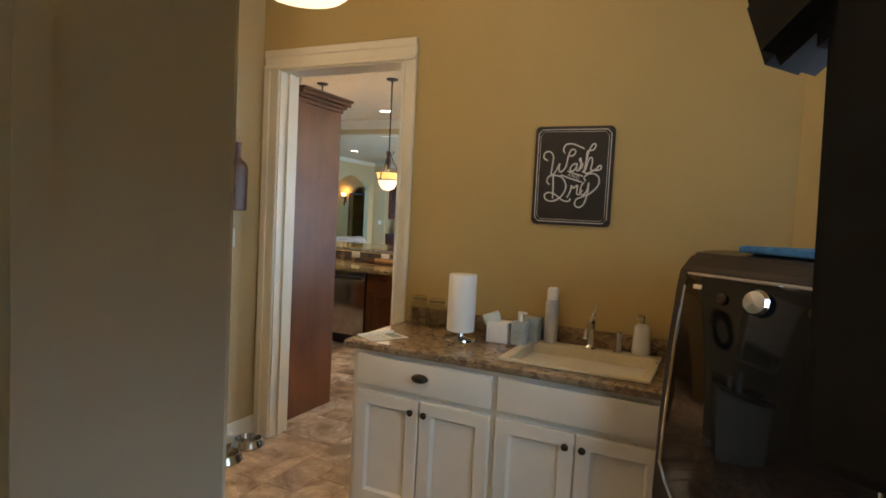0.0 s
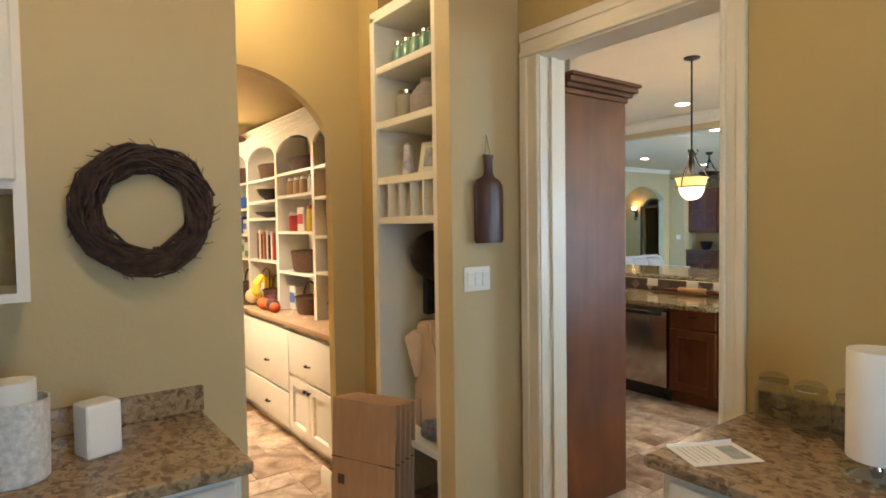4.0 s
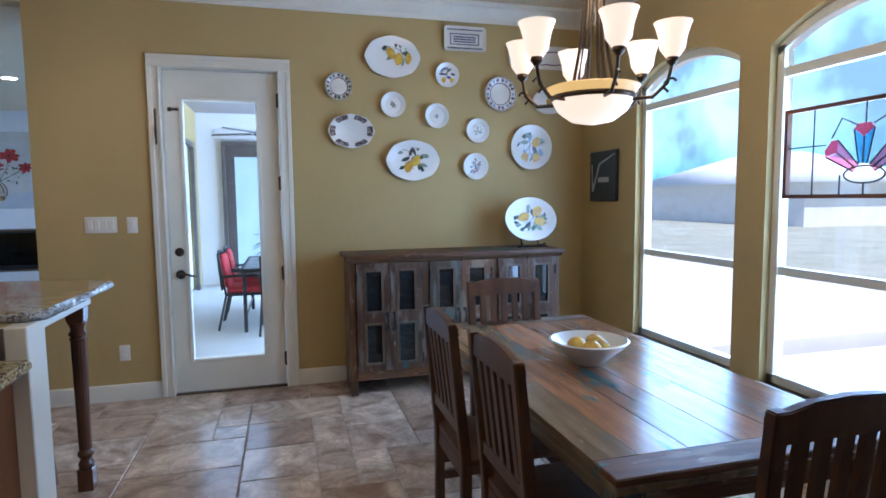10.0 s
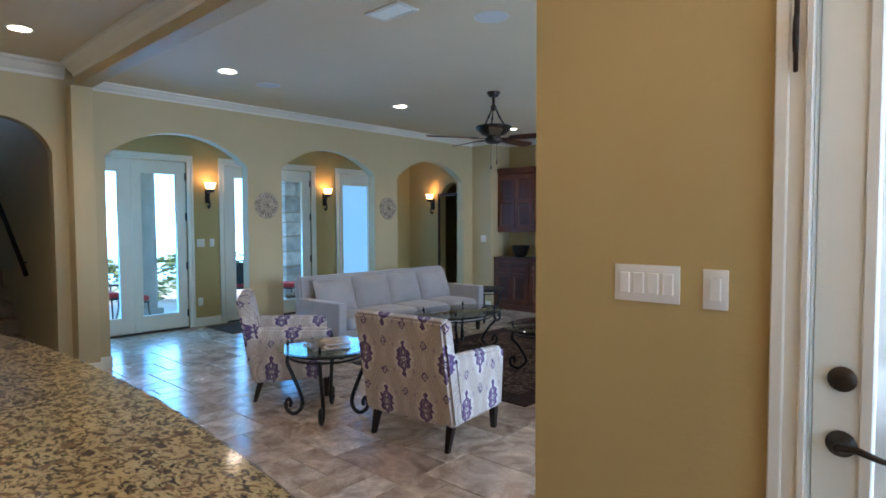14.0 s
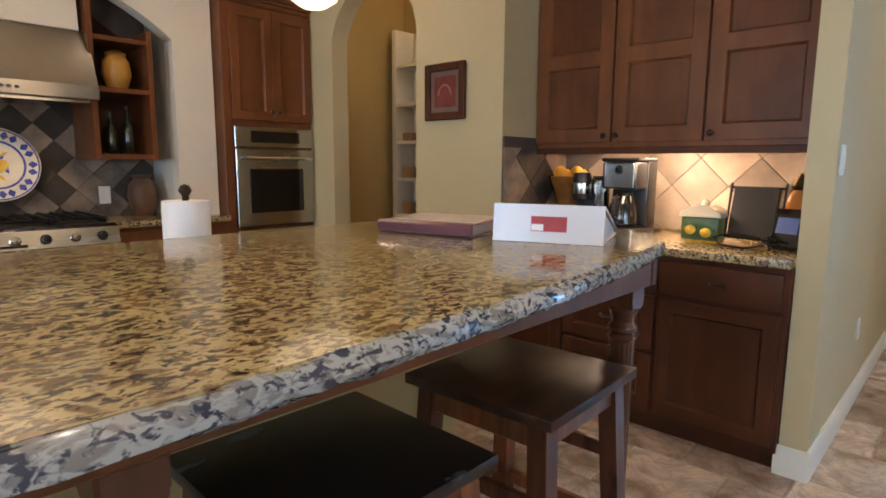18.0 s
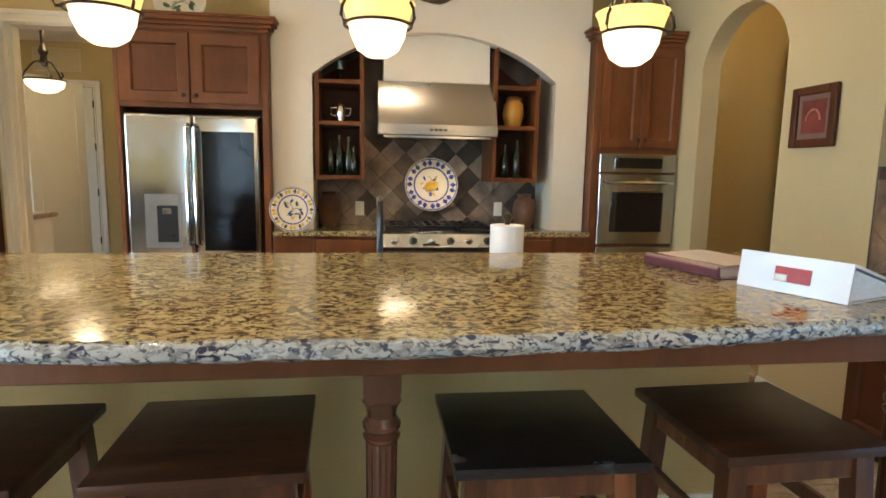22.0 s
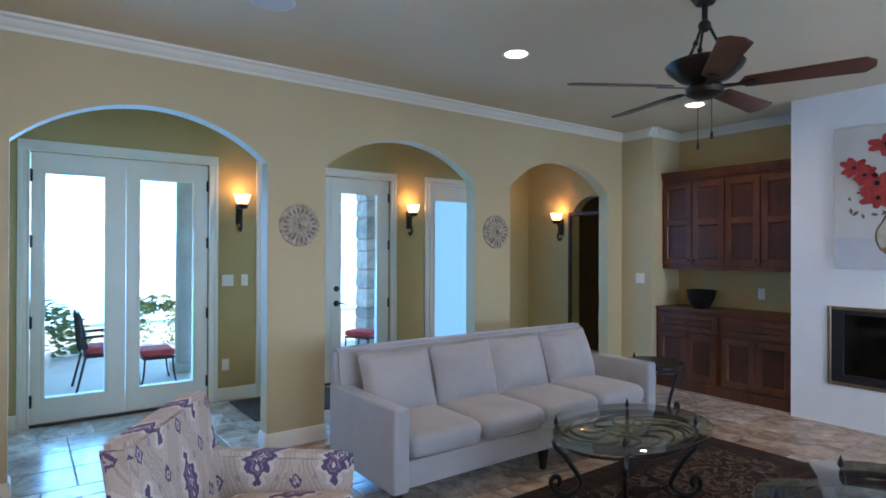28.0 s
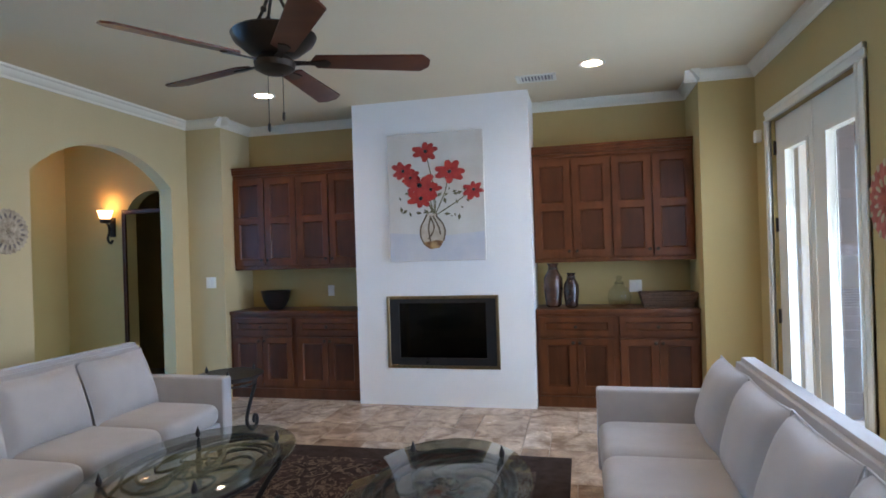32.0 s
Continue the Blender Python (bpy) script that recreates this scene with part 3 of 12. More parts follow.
# living room
wall("wall_arches", "x", -10.27, -10.13, 9.475, 16.96, CEIL, [(9.62, 10.45, 0, 2.19, 0.31), (10.91, 12.49, 0, 2.20, 0.31), (12.965, 14.54, 0, 2.20, 0.31), (15.0, 16.57, 0, 2.20, 0.31)], M_WALL_L, "tan plaster wall with a row of arched openings")
wall("wall_jog_west", "y", 16.82, 16.96, -10.13, -9.71, CEIL, [], M_WALL_L, "short return wall beside the built-in cabinet")
wall("wall_alcove_west", "x", -9.85, -9.71, 16.96, 17.5, CEIL, [], M_WALL_L, "side wall of the cabinet alcove")
wall("wall_alcove_back", "y", 17.36, 17.5, -9.71, -5.05, CEIL, [], M_WALL, "tan plaster wall at the back of the cabinet alcoves")
fire = wall("wall_fireplace", "y", 16.79, 17.36, -8.22, -6.495, CEIL, [(-7.90, -6.83, 0.375, 1.04, 0)], M_WHITEWALL, "white plaster chimney breast with a built-in fireplace")
wall("wall_alcove_east", "x", -5.05, -4.91, 16.87, 17.5, CEIL, [], M_WALL, "side wall of the cabinet alcove")
wall("wall_jog_east", "y", 16.73, 16.87, -5.05, -4.61, CEIL, [], M_WALL, "short return wall beside the built-in cabinet")
wall("wall_living_east", "x", -4.61, -4.47, 10.75, 16.87, CEIL, [(14.91, 16.35, 0, 2.40, 0), (13.45, 14.33, 0, 2.40, 0), (11.65, 12.55, 0, 2.40, 0)], M_WALL, "tan plaster wall with glazed patio doors")

# gallery and stair hall
wall("wall_gallery_outer", "x", -11.99, -11.85, 10.66, 17.0, CEIL, [(11.03, 12.49, 0, 2.38, 0), (13.055, 14.60, 0, 2.38, 0), (15.20, 15.95, 0, 2.38, 0)], M_WALL, "tan plaster gallery wall with glazed doors")
wall("wall_gallery_south", "y", 10.52, 10.66, -11.99, -10.27, CEIL, [], M_WALL_L, "plaster wall between gallery and stairs")
wall("wall_gallery_north", "y", 16.95, 17.09, -12.2, -10.27, CEIL, [(-11.02, -10.36, 0, 2.0, 0.25)], M_WALL, "tan plaster wall with an arched doorway")
wall("wall_back_hall", "y", 18.2, 18.34, -12.2, -9.9, CEIL, [], M_WALL, "dark end wall of the back hall")
wall("wall_back_hall_east", "x", -10.1, -9.96, 17.5, 18.2, CEIL, [], M_WALL, "side wall of the back hall")
wall("wall_back_hall_west", "x", -12.34, -12.2, 16.95, 18.34, CEIL, [], M_WALL, "side wall of the back hall")
wall("wall_stair_front", "x", -11.98, -11.84, 9.05, 9.55, 5.6, [], M_WALL_L, "plaster wall beside the first step")
wall("wall_stair_south", "y", 9.43, 9.55, -15.40, -11.98, 5.6, [], M_WALL_L, "plaster wall along the stairs")
wall("wall_stair_north", "y", 10.52, 10.66, -16.0, -11.99, 5.6, [], M_WALL_L, "plaster wall along the stairs")
wall("wall_stair_end", "x", -16.14, -16.0, 9.0, 10.66, 5.6, [(9.42, 9.80, 3.40, 3.95, 0)], M_WALL_L, "plaster wall at the stair landing with a small window")
wall("wall_landing_south", "y", 8.9, 9.0, -16.0, -15.28, 5.6, [], M_WALL_L, "plaster wall of the stair landing", z0=2.3)
wall("wall_landing_side", "x", -15.40, -15.28, 9.0, 9.43, 5.6, [], M_WALL_L, "plaster wall of the stair landing", z0=2.3)
wall("wall_stairhall_south", "y", 8.95, 9.07, -11.98, -10.13, CEIL, [], M_WALL_L, "plaster wall of the stair hall")
wall("wall_stairhall_return", "x", -10.27, -10.13, 9.07, 9.475, CEIL, [], M_WALL_L, "plaster return of the stair hall")
structure("stair_ceiling", Geo().box(-16.1, -12.6, 8.9, 10.66, 5.6, 5.7), M_CEIL, "ceiling over the stairs", "ceiling")
structure("stair_header", Geo().box(-12.6, -12.48, 9.43, 10.66, CEIL, 5.6), M_WALL_L, "plaster wall above the stair opening", "wall")

# ground outside, patio
structure("ground", Geo().box(-400, 400, -400, 400, -0.6, -0.26), surface("dry_grass_ground", (0.26, 0.27, 0.20), (0.38, 0.37, 0.29), 0.6, 0.95, bump=0.5, bscale=20), "sunlit dry lawn reaching to the horizon", "ground")
structure("patio_floor", Geo().box(-4.54, 6.0, 10.68, 20.0, -0.255, -0.02), M_CONCRETE, "pale concrete patio floor", "pavement")
# added pale slab: makes the ground under the dining windows read as overexposed
structure("garden_pavement", Geo().box(0.15, 14.0, -2.0, 10.5, -0.255, -0.12), M_CONCRETE, "pale slab added to whiten the ground outside the dining windows", "pavement")
structure("porch_floor", Geo().box(-16.5, -11.99, 10.7, 17.0, -0.255, -0.05), M_CONCRETE, "pale concrete porch floor", "pavement")
wall("wall_patio_north", "y", 16.87, 17.01, -4.47, -0.3, 3.2, [(-3.96, -3.29, 0, 2.44, 0)], M_STUCCO, "white stucco patio wall with a dark framed door", z0=-0.03)
structure("patio_ceiling", Geo().box(-4.47, -0.3, 10.76, 17.01, 3.0, 3.12), surface("patio_ceiling_paint", (0.34, 0.29, 0.26), (0.38, 0.33, 0.30), 1.0, 0.7), "painted patio ceiling", "ceiling")
structure("porch_ceiling", Geo().box(-15.2, -12.0, 10.7, 17.0, 3.05, 3.2), M_STUCCO, "white porch ceiling", "ceiling")

# crown moulding, baseboards, casings
CROWN = [(0, 0), (0.012, 0), (0.018, 0.03), (0.05, 0.055), (0.075, 0.10), (0.105, 0.115), (0.11, 0.14), (0, 0.14)]


def crown(axis, p, sgn, a0, a1, mat=M_TRIM):
    g = Geo()
    living = (a0 if axis == "x" else p + sgn * 0.01) > 10.7
    k, top = (0.65, LIV_CEIL) if living else (1.0, CEIL)
    pts = [(p + sgn * d * k, top - 0.142 * k + h * k) for d, h in CROWN]
    g.prism(pts, a0, a1, "y" if axis == "x" else "x")
    structure("trim_crown", g, mat, "white crown moulding", "moulding")


for args in (("y", 10.61, -1, -4.70, -0.45), ("y", 10.60, -1, -9.93, -4.70), ("y", 10.755, 1, -9.93, -4.61), ("x", -0.45, -1, 5.42, 10.61), ("x", -10.13, 1, 10.758, 16.82), ("x", -10.13, 1, 9.475, 10.566), ("y", 16.82, -1, -10.13, -9.60), ("x", -9.71, 1, 16.71, 17.36), ("y", 17.36, -1, -9.71, -8.22), ("y", 17.36, -1, -6.495, -5.05), ("x", -5.05, -1, 16.62, 17.36), ("y", 16.73, -1, -5.16, -4.61), ("x", -4.61, -1, 10.75, 16.73), ("y", 9.475, 1, -10.13, -7.73), ("x", -7.74, 1, 5.54, 7.90), ("y", 7.90, 1, -8.42, -7.66), ("x", -8.42, 1, 7.9, 9.375), ("y", 9.375, -1, -8.42, -7.65), ("x", -7.73, 1, 9.27, 9.58), ("y", 5.54, 1, -7.74, -7.02), ("y", 5.54, 1, -4.63, -3.8)):
    crown(*args) if args[0] == "x" else crown("y", *args[1:])


def baseboard(axis, p, sgn, a0, a1, h=0.125):
    g = Geo()
    pts = [(p, 0), (p + sgn * 0.016, 0), (p + sgn * 0.016, h - 0.02), (p + sgn * 0.010, h - 0.008), (p + sgn * 0.006, h), (p, h)]
    g.prism(pts, a0, a1, "y" if axis == "x" else "x")
    structure("baseboard", g, M_TRIM, "white painted baseboard", "baseboard")


for args in (("y", 10.61, -1, -4.70, -3.94), ("y", 10.61, -1, -2.94, -0.45), ("x", -0.45, -1, 5.42, 10.61), ("x", -10.13, 1, 9.475, 9.62), ("x", -10.13, 1, 10.45, 10.566), ("x", -10.13, 1, 10.758, 10.91), ("x", -10.13, 1, 12.49, 12.965), ("x", -10.13, 1, 14.54, 15.0), ("x", -10.13, 1, 16.57, 16.82), ("y", 16.82, -1, -10.13, -9.71), ("y", 9.475, 1, -10.13, -7.73), ("x", -7.73, 1, 9.36, 9.49), ("x", -7.74, 1, 7.215, 7.90), ("x", -11.85, 1, 12.58, 12.965), ("x", -11.85, 1, 14.69, 15.11), ("x", -11.85, 1, 10.66, 10.94), ("x", -4.61, -1, 14.42, 14.82), ("x", -4.61, -1, 12.64, 13.36), ("x", -4.61, -1, 10.75, 11.56), ("x", -11.84, 1, 9.07, 9.55), ("x", -3.655, 1, 4.84, 5.276), ("y", 4.84, -1, -3.77, -3.655), ("x", -4.64, 1, 4.67, 4.80), ("y", 4.67, -1, -4.78, -4.64), ("x", -3.755, 1, 3.70, 3.90), ("y", 3.90, 1, -3.90, -3.755), ("y", 12.49, -1, -10.27, -10.13), ("y", 12.965, 1, -10.27, -10.13), ("y", 14.54, -1, -10.27, -10.13), ("y", 15.0, 1, -10.27, -10.13), ("y", 9.62, 1, -10.27, -10.13), ("y", 10.45, -1, -10.27, -10.13), ("y", 10.91, 1, -10.27, -10.13), ("x", -9.925, 1, 10.55, 10.774), ("y", 10.566, -1, -10.13, -9.925), ("y", 10.758, 1, -10.13, -9.925), ("y", 10.61, -1, -11.85, -10.27)):
    baseboard(*args)


def casing(name, axis, p, sgn, a0, a1, top, w=0.09, mat=M_TRIM, w1=None):
    """Moulded casing round an opening a0..a1 in the wall face at p."""
    ob = thing(name, "moulded white door casing", "door casing", kind="structure")

    def bar(nm, lo, hi, b, t, horiz):
        g = Geo()
        for f0, f1, d in ((0.0, 1.0, 0.018), (0.0, 0.22, 0.030), (0.62, 1.0, 0.026)):
            if horiz:
                l0, l1, b0, b1 = lo, hi, b + (t - b) * f0, b + (t - b) * f1
            else:
                l0, l1, b0, b1 = lo + (hi - lo) * f0, lo + (hi - lo) * f1, b, t
            q0, q1 = sorted((p, p + sgn * d))
            if axis == "y":
                g.box(l0, l1, q0, q1, b0, b1, 0.004, 1)
            else:
                g.box(q0, q1, l0, l1, b0, b1, 0.004, 1)
        part(nm, g, mat, ob)
    bar("casing_side", a0, a0 - w, 0, top, False)
    w1 = w1 or w
    bar("casing_side", a1, a1 + w1, 0, top, False)
    bar("casing_head", a0 - w, a1 + w1, top, top + w, True)
    return ob


casing("trim_door_1", "y", 5.276, -1, -3.50, -2.597, 2.41, 0.125, M_TRIMC, 0.088)
casing("trim_door_1", "y", 5.42, 1, -3.50, -2.597, 2.41, 0.10, M_TRIMC)
jg = Geo()
jg.box(-3.512, -3.494, 5.262, 5.434, 0, 2.41).box(-2.603, -2.585, 5.262, 5.434, 0, 2.41).box(-3.494, -2.603, 5.262, 5.434, 2.40, 2.42)
jg.box(-3.494, -3.480, 5.33, 5.37, 0, 2.40).box(-2.617, -2.603, 5.33, 5.37, 0, 2.40)
structure("door_jamb", jg, M_TRIMC, "cream painted door jamb lining the opening", "door jamb")
casing("trim_door_2", "y", 10.61, -1, -3.85, -3.03, 2.44, 0.09)


def glazed_door(name, label, w, h, lite, mat, lever=True, hinge_right=True, glassmat=None):
    """A full-lite door in the xz plane, hinge side right, thickness along y. lite: (x0, x1, z0, z1)."""
    ob = thing(name, label, "door", kind="structure")
    x0, x1, z0, z1 = lite
    g = Geo()
    g.box(0, x0, -0.022, 0.022, 0.012, h).box(x1, w, -0.022, 0.022, 0.012, h).box(x0, x1, -0.022, 0.022, 0.012, z0).box(x0, x1, -0.022, 0.022, z1, h)
    part("door_leaf", g, mat, ob)
    g = Geo()
    for s in (-1, 1):
        q0, q1 = sorted((s * 0.022, s * 0.030))
        g.box(x0 - 0.022, x0 + 0.006, q0, q1, z0 - 0.022, z1 + 0.022, 0.003, 1).box(x1 - 0.006, x1 + 0.022, q0, q1, z0 - 0.022, z1 + 0.022, 0.003, 1)
        g.box(x0 + 0.006, x1 - 0.006, q0, q1, z0 - 0.022, z0 + 0.006, 0.003, 1).box(x0 + 0.006, x1 - 0.006, q0, q1, z1 - 0.006, z1 + 0.022, 0.003, 1)
    part("glazing_bead", g, mat, ob)
    pane = part("pane", Geo().box(x0 + 0.002, x1 - 0.002, -0.004, 0.004, z0 + 0.002, z1 - 0.002), glassmat or M_GLASS, ob)
    pane.visible_shadow = False
    if lever:
        kx = 0.065 if hinge_right else w - 0.065
        s = 1 if hinge_right else -1
        g = Geo()
        g.lathe([(0.033, 0), (0.035, 0.006), (0.026, 0.014), (0.012, 0.03), (0.011, 0.05)], 18, pose(kx, -0.022, 0.92, 90))
        g.tube([(kx, -0.068, 0.92), (kx + s * 0.04, -0.072, 0.925), (kx + s * 0.085, -0.070, 0.912), (kx + s * 0.12, -0.066, 0.905)], [0.011, 0.010, 0.008, 0.006])
        part("lever_handle", g, M_BRONZE, ob, "dark bronze lever handle")
        part("deadbolt", Geo().lathe([(0.032, 0), (0.033, 0.012), (0.024, 0.02), (0.010, 0.022)], 18, pose(kx, -0.022, 1.09, 90)), M_BRONZE, ob)
    hx = w + 0.004 if hinge_right else -0.004
    for hz in (0.22, 0.9, 1.6, h - 0.2):
        part("hinge", Geo().cyl(hx, -0.028, hz - 0.055, hz + 0.055, 0.012, 10).box(hx - 0.018, hx + 0.018, -0.026, -0.0225, hz - 0.05, hz + 0.05), M_BRONZE, ob)
    return ob


d2 = glazed_door("door_2", "white full-glass patio door with bronze lever", 0.81, 2.43, (0.125, 0.65, 0.26, 2.22), M_TRIM)
d2.location = (-3.845, 10.66, 0)
g = Geo()
g.box(0.035, 0.105, -0.040, -0.022, 2.135, 2.15, 0.003, 1).box(0.03, 0.055, -0.036, -0.022, 2.128, 2.157, 0.003, 1)
part("flip_latch", g, M_BRONZE, d2)
g = Geo()
g.box(-0.052, -0.040, -0.085, -0.076, 1.88, 2.14, 0.003, 1).tube([(-0.046, -0.09, 1.93), (-0.046, -0.10, 1.98), (-0.046, -0.09, 2.02)], 0.006)
part("surface_bolt", g, M_BRONZE, d2)
jg = Geo()
jg.box(-3.868, -3.848, 10.60, 10.76, 0, 2.44).box(-3.032, -3.012, 10.60, 10.76, 0, 2.44).box(-3.848, -3.032, 10.60, 10.76, 2.436, 2.456)
structure("door_jamb", jg, M_TRIM, "white painted jamb of the patio door", "door jamb")
structure("threshold", Geo().box(-3.85, -3.03, 10.60, 10.76, 0, 0.012, 0.003, 1), M_BRONZE, "dark metal door threshold", "threshold")

# gallery doors: they stand in the wall at x = -11.85 and are seen from the east
casing("trim_door_3", "x", -11.85, 1, 11.03, 12.49, 2.38, 0.09)
casing("trim_door_4", "x", -11.85, 1, 13.055, 14.60, 2.38, 0.09)
casing("trim_door_5", "x", -11.85, 1, 15.20, 15.95, 2.38, 0.09)


def west_door(name, label, y0, y1, lite, **kw):
    ob = glazed_door(name, label, y1 - y0, 2.37, lite, M_TRIM, **kw)
    ob.rotation_euler = (0, 0, radians(90))
    ob.location = (-11.89, y0, 0)
    return ob


west_door("door_3", "white full-glass french door leaf", 11.035, 11.757, (0.10, 0.56, 0.235, 2.20), lever=False, hinge_right=False)
west_door("door_3", "white full-glass french door leaf", 11.763, 12.485, (0.11, 0.59, 0.235, 2.20), lever=False)
west_door("door_4", "white glazed entry door leaf with dark hardware", 13.835, 14.595, (0.12, 0.60, 0.24, 2.20))
west_door("door_4", "white glazed entry door leaf, fixed shut", 13.06, 13.829, (0.165, 0.645, 0.24, 2.20), lever=False, hinge_right=False)
west_door("door_5", "white door with frosted glass", 15.205, 15.945, (0.08, 0.66, 0.16, 2.18), lever=False, glassmat=M_FROST)
casing("trim_door_6", "x", -4.61, -1, 14.91, 16.35, 2.40, 0.09)
casing("trim_door_7", "x", -4.61, -1, 13.45, 14.33, 2.40, 0.09)
casing("trim_door_8", "x", -4.61, -1, 11.65, 12.55, 2.40, 0.09)


def east_door(name, label, y0, y1, lite, **kw):
    ob = glazed_door(name, label, y1 - y0, 2.39, lite, M_TRIM, **kw)
    ob.rotation_euler = (0, 0, radians(-90))
    ob.location = (-4.56, y1, 0)
    return ob


east_door("door_6", "white full-glass patio door leaf", 15.635, 16.345, (0.20, 0.62, 0.22, 2.15), lever=False, hinge_right=False)
east_door("door_6", "white full-glass patio door leaf", 14.915, 15.625, (0.20, 0.64, 0.22, 2.15), lever=False)
east_door("door_7", "white full-glass patio door", 13.455, 14.325, (0.17, 0.72, 0.24, 2.18), hinge_right=False)
east_door("door_8", "white full-glass patio door", 11.655, 12.545, (0.17, 0.73, 0.24, 2.18), lever=False)

# dining windows


def arched_window(name, y0, y1):
    ob = thing(name, "tall white arched window, glowing with daylight", "window", kind="structure")
    half, rise = (y1 - y0) / 2, 0.15
    rad = (half * half + rise * rise) / (2 * rise)
    yc = (y0 + y1) / 2

    def top(y, inset=0.0):
        return 2.27 + math.sqrt(max((rad - inset) ** 2 - (y - yc) ** 2, 0)) - (rad - rise)
    x0, x1 = -0.40, -0.34
    g = Geo()
    g.box(x0, x1, y0, y0 + 0.045, 0.42, 2.27).box(x0, x1, y1 - 0.045, y1, 0.42, 2.27).box(x0, x1, y0, y1, 0.42, 0.47)
    ys = [y0 + (y1 - y0) * i / 12 for i in range(13)]
    g.prism([(y, top(y)) for y in ys] + [(y, top(y) - 0.05) for y in reversed(ys)], x0, x1, "x")
    part("window_frame", g, M_TRIM, ob)
    g = Geo()
    g.box(x0 + 0.005, x1 - 0.005, y0 + 0.045, y1 - 0.045, 2.10, 2.15).box(x0 + 0.01, x1 - 0.01, y0 + 0.045, y1 - 0.045, 1.03, 1.075)
    part("sash_rail", g, M_TRIM, ob)
    g = Geo()
    g.prism([(y, top(y) - 0.04) for y in ys] + [(y1 - 0.03, 0.45), (y0 + 0.03, 0.45)], -0.372, -0.368, "x")
    pane = part("pane", g, M_GLASS, ob)
    pane.visible_shadow = False
    g = Geo()
    g.box(-0.475, -0.40, y0 - 0.02, y1 + 0.02, 0.395, 0.42, 0.006, 1)
    part("window_sill", g, M_TRIM, ob)
    return ob


arched_window("window_1", 8.79, 9.80)
arched_window("window_2", 7.56, 8.57)
arched_window("window_3", 6.33, 7.34)

# ---- builders of things ----


def clip_polygon(pts, a0, a1, b0, b1):
    """A flat outline cut to a rectangle."""
    for axis, lim, keep in ((0, a0, 1), (0, a1, -1), (1, b0, 1), (1, b1, -1)):
        out = []
        for p, q in zip(pts, pts[1:] + pts[:1]):
            dp, dq = keep * (p[axis] - lim), keep * (q[axis] - lim)
            if dp >= 0:
                out.append(p)
            if dp * dq < 0:
                k = dp / (dp - dq)
                out.append((p[0] + k * (q[0] - p[0]), p[1] + k * (q[1] - p[1])))
        pts = out
        if len(pts) < 3:
            return []
    return pts


def diamond_tiles(parent, axis, lo, hi, a0, a1, b0, b1, half, mat, gap=0.003):
    """Tiles set on their points, cut at the edges of a rectangle."""
    i = 0
    for r in range(int((b1 - b0) / half) + 3):
        for c in range(int((a1 - a0) / (2 * half)) + 3):
            ca, cb = a0 + half * (2 * c + r % 2) - half * 0.4, b0 + half * (r - 0.35)
            h = half - gap
            pts = clip_polygon([(ca - h, cb), (ca, cb - h), (ca + h, cb), (ca, cb + h)], a0, a1, b0, b1)
            area = 0.5 * abs(sum(p[0] * q[1] - q[0] * p[1] for p, q in zip(pts, pts[1:] + pts[:1]))) if pts else 0
            if area > 0.0006:
                part("tile", Geo().prism(pts, lo, hi + 0.0008 * (i % 3), axis), mat, parent)
                i += 1



def knob(parent, x, z, mat=M_BRONZE, y=-0.022):
    part("knob", Geo().lathe([(0.006, 0), (0.006, 0.012), (0.015, 0.018), (0.016, 0.024), (0.010, 0.030), (0.0, 0.032)], 12, pose(x, y, z, 90)), mat, parent)


def cup_pull(parent, x, z, mat=M_BRONZE, y=-0.022, w=0.045):
    g = Geo()
    prof = [(-w, 0), (-w * 0.95, 0.012), (-w * 0.6, 0.022), (0, 0.026), (w * 0.6, 0.022), (w * 0.95, 0.012), (w, 0)]
    g.tube([(x + p[0], y - p[1], z) for p in prof], 0.006, 8)
    part("pull", g, mat, parent)


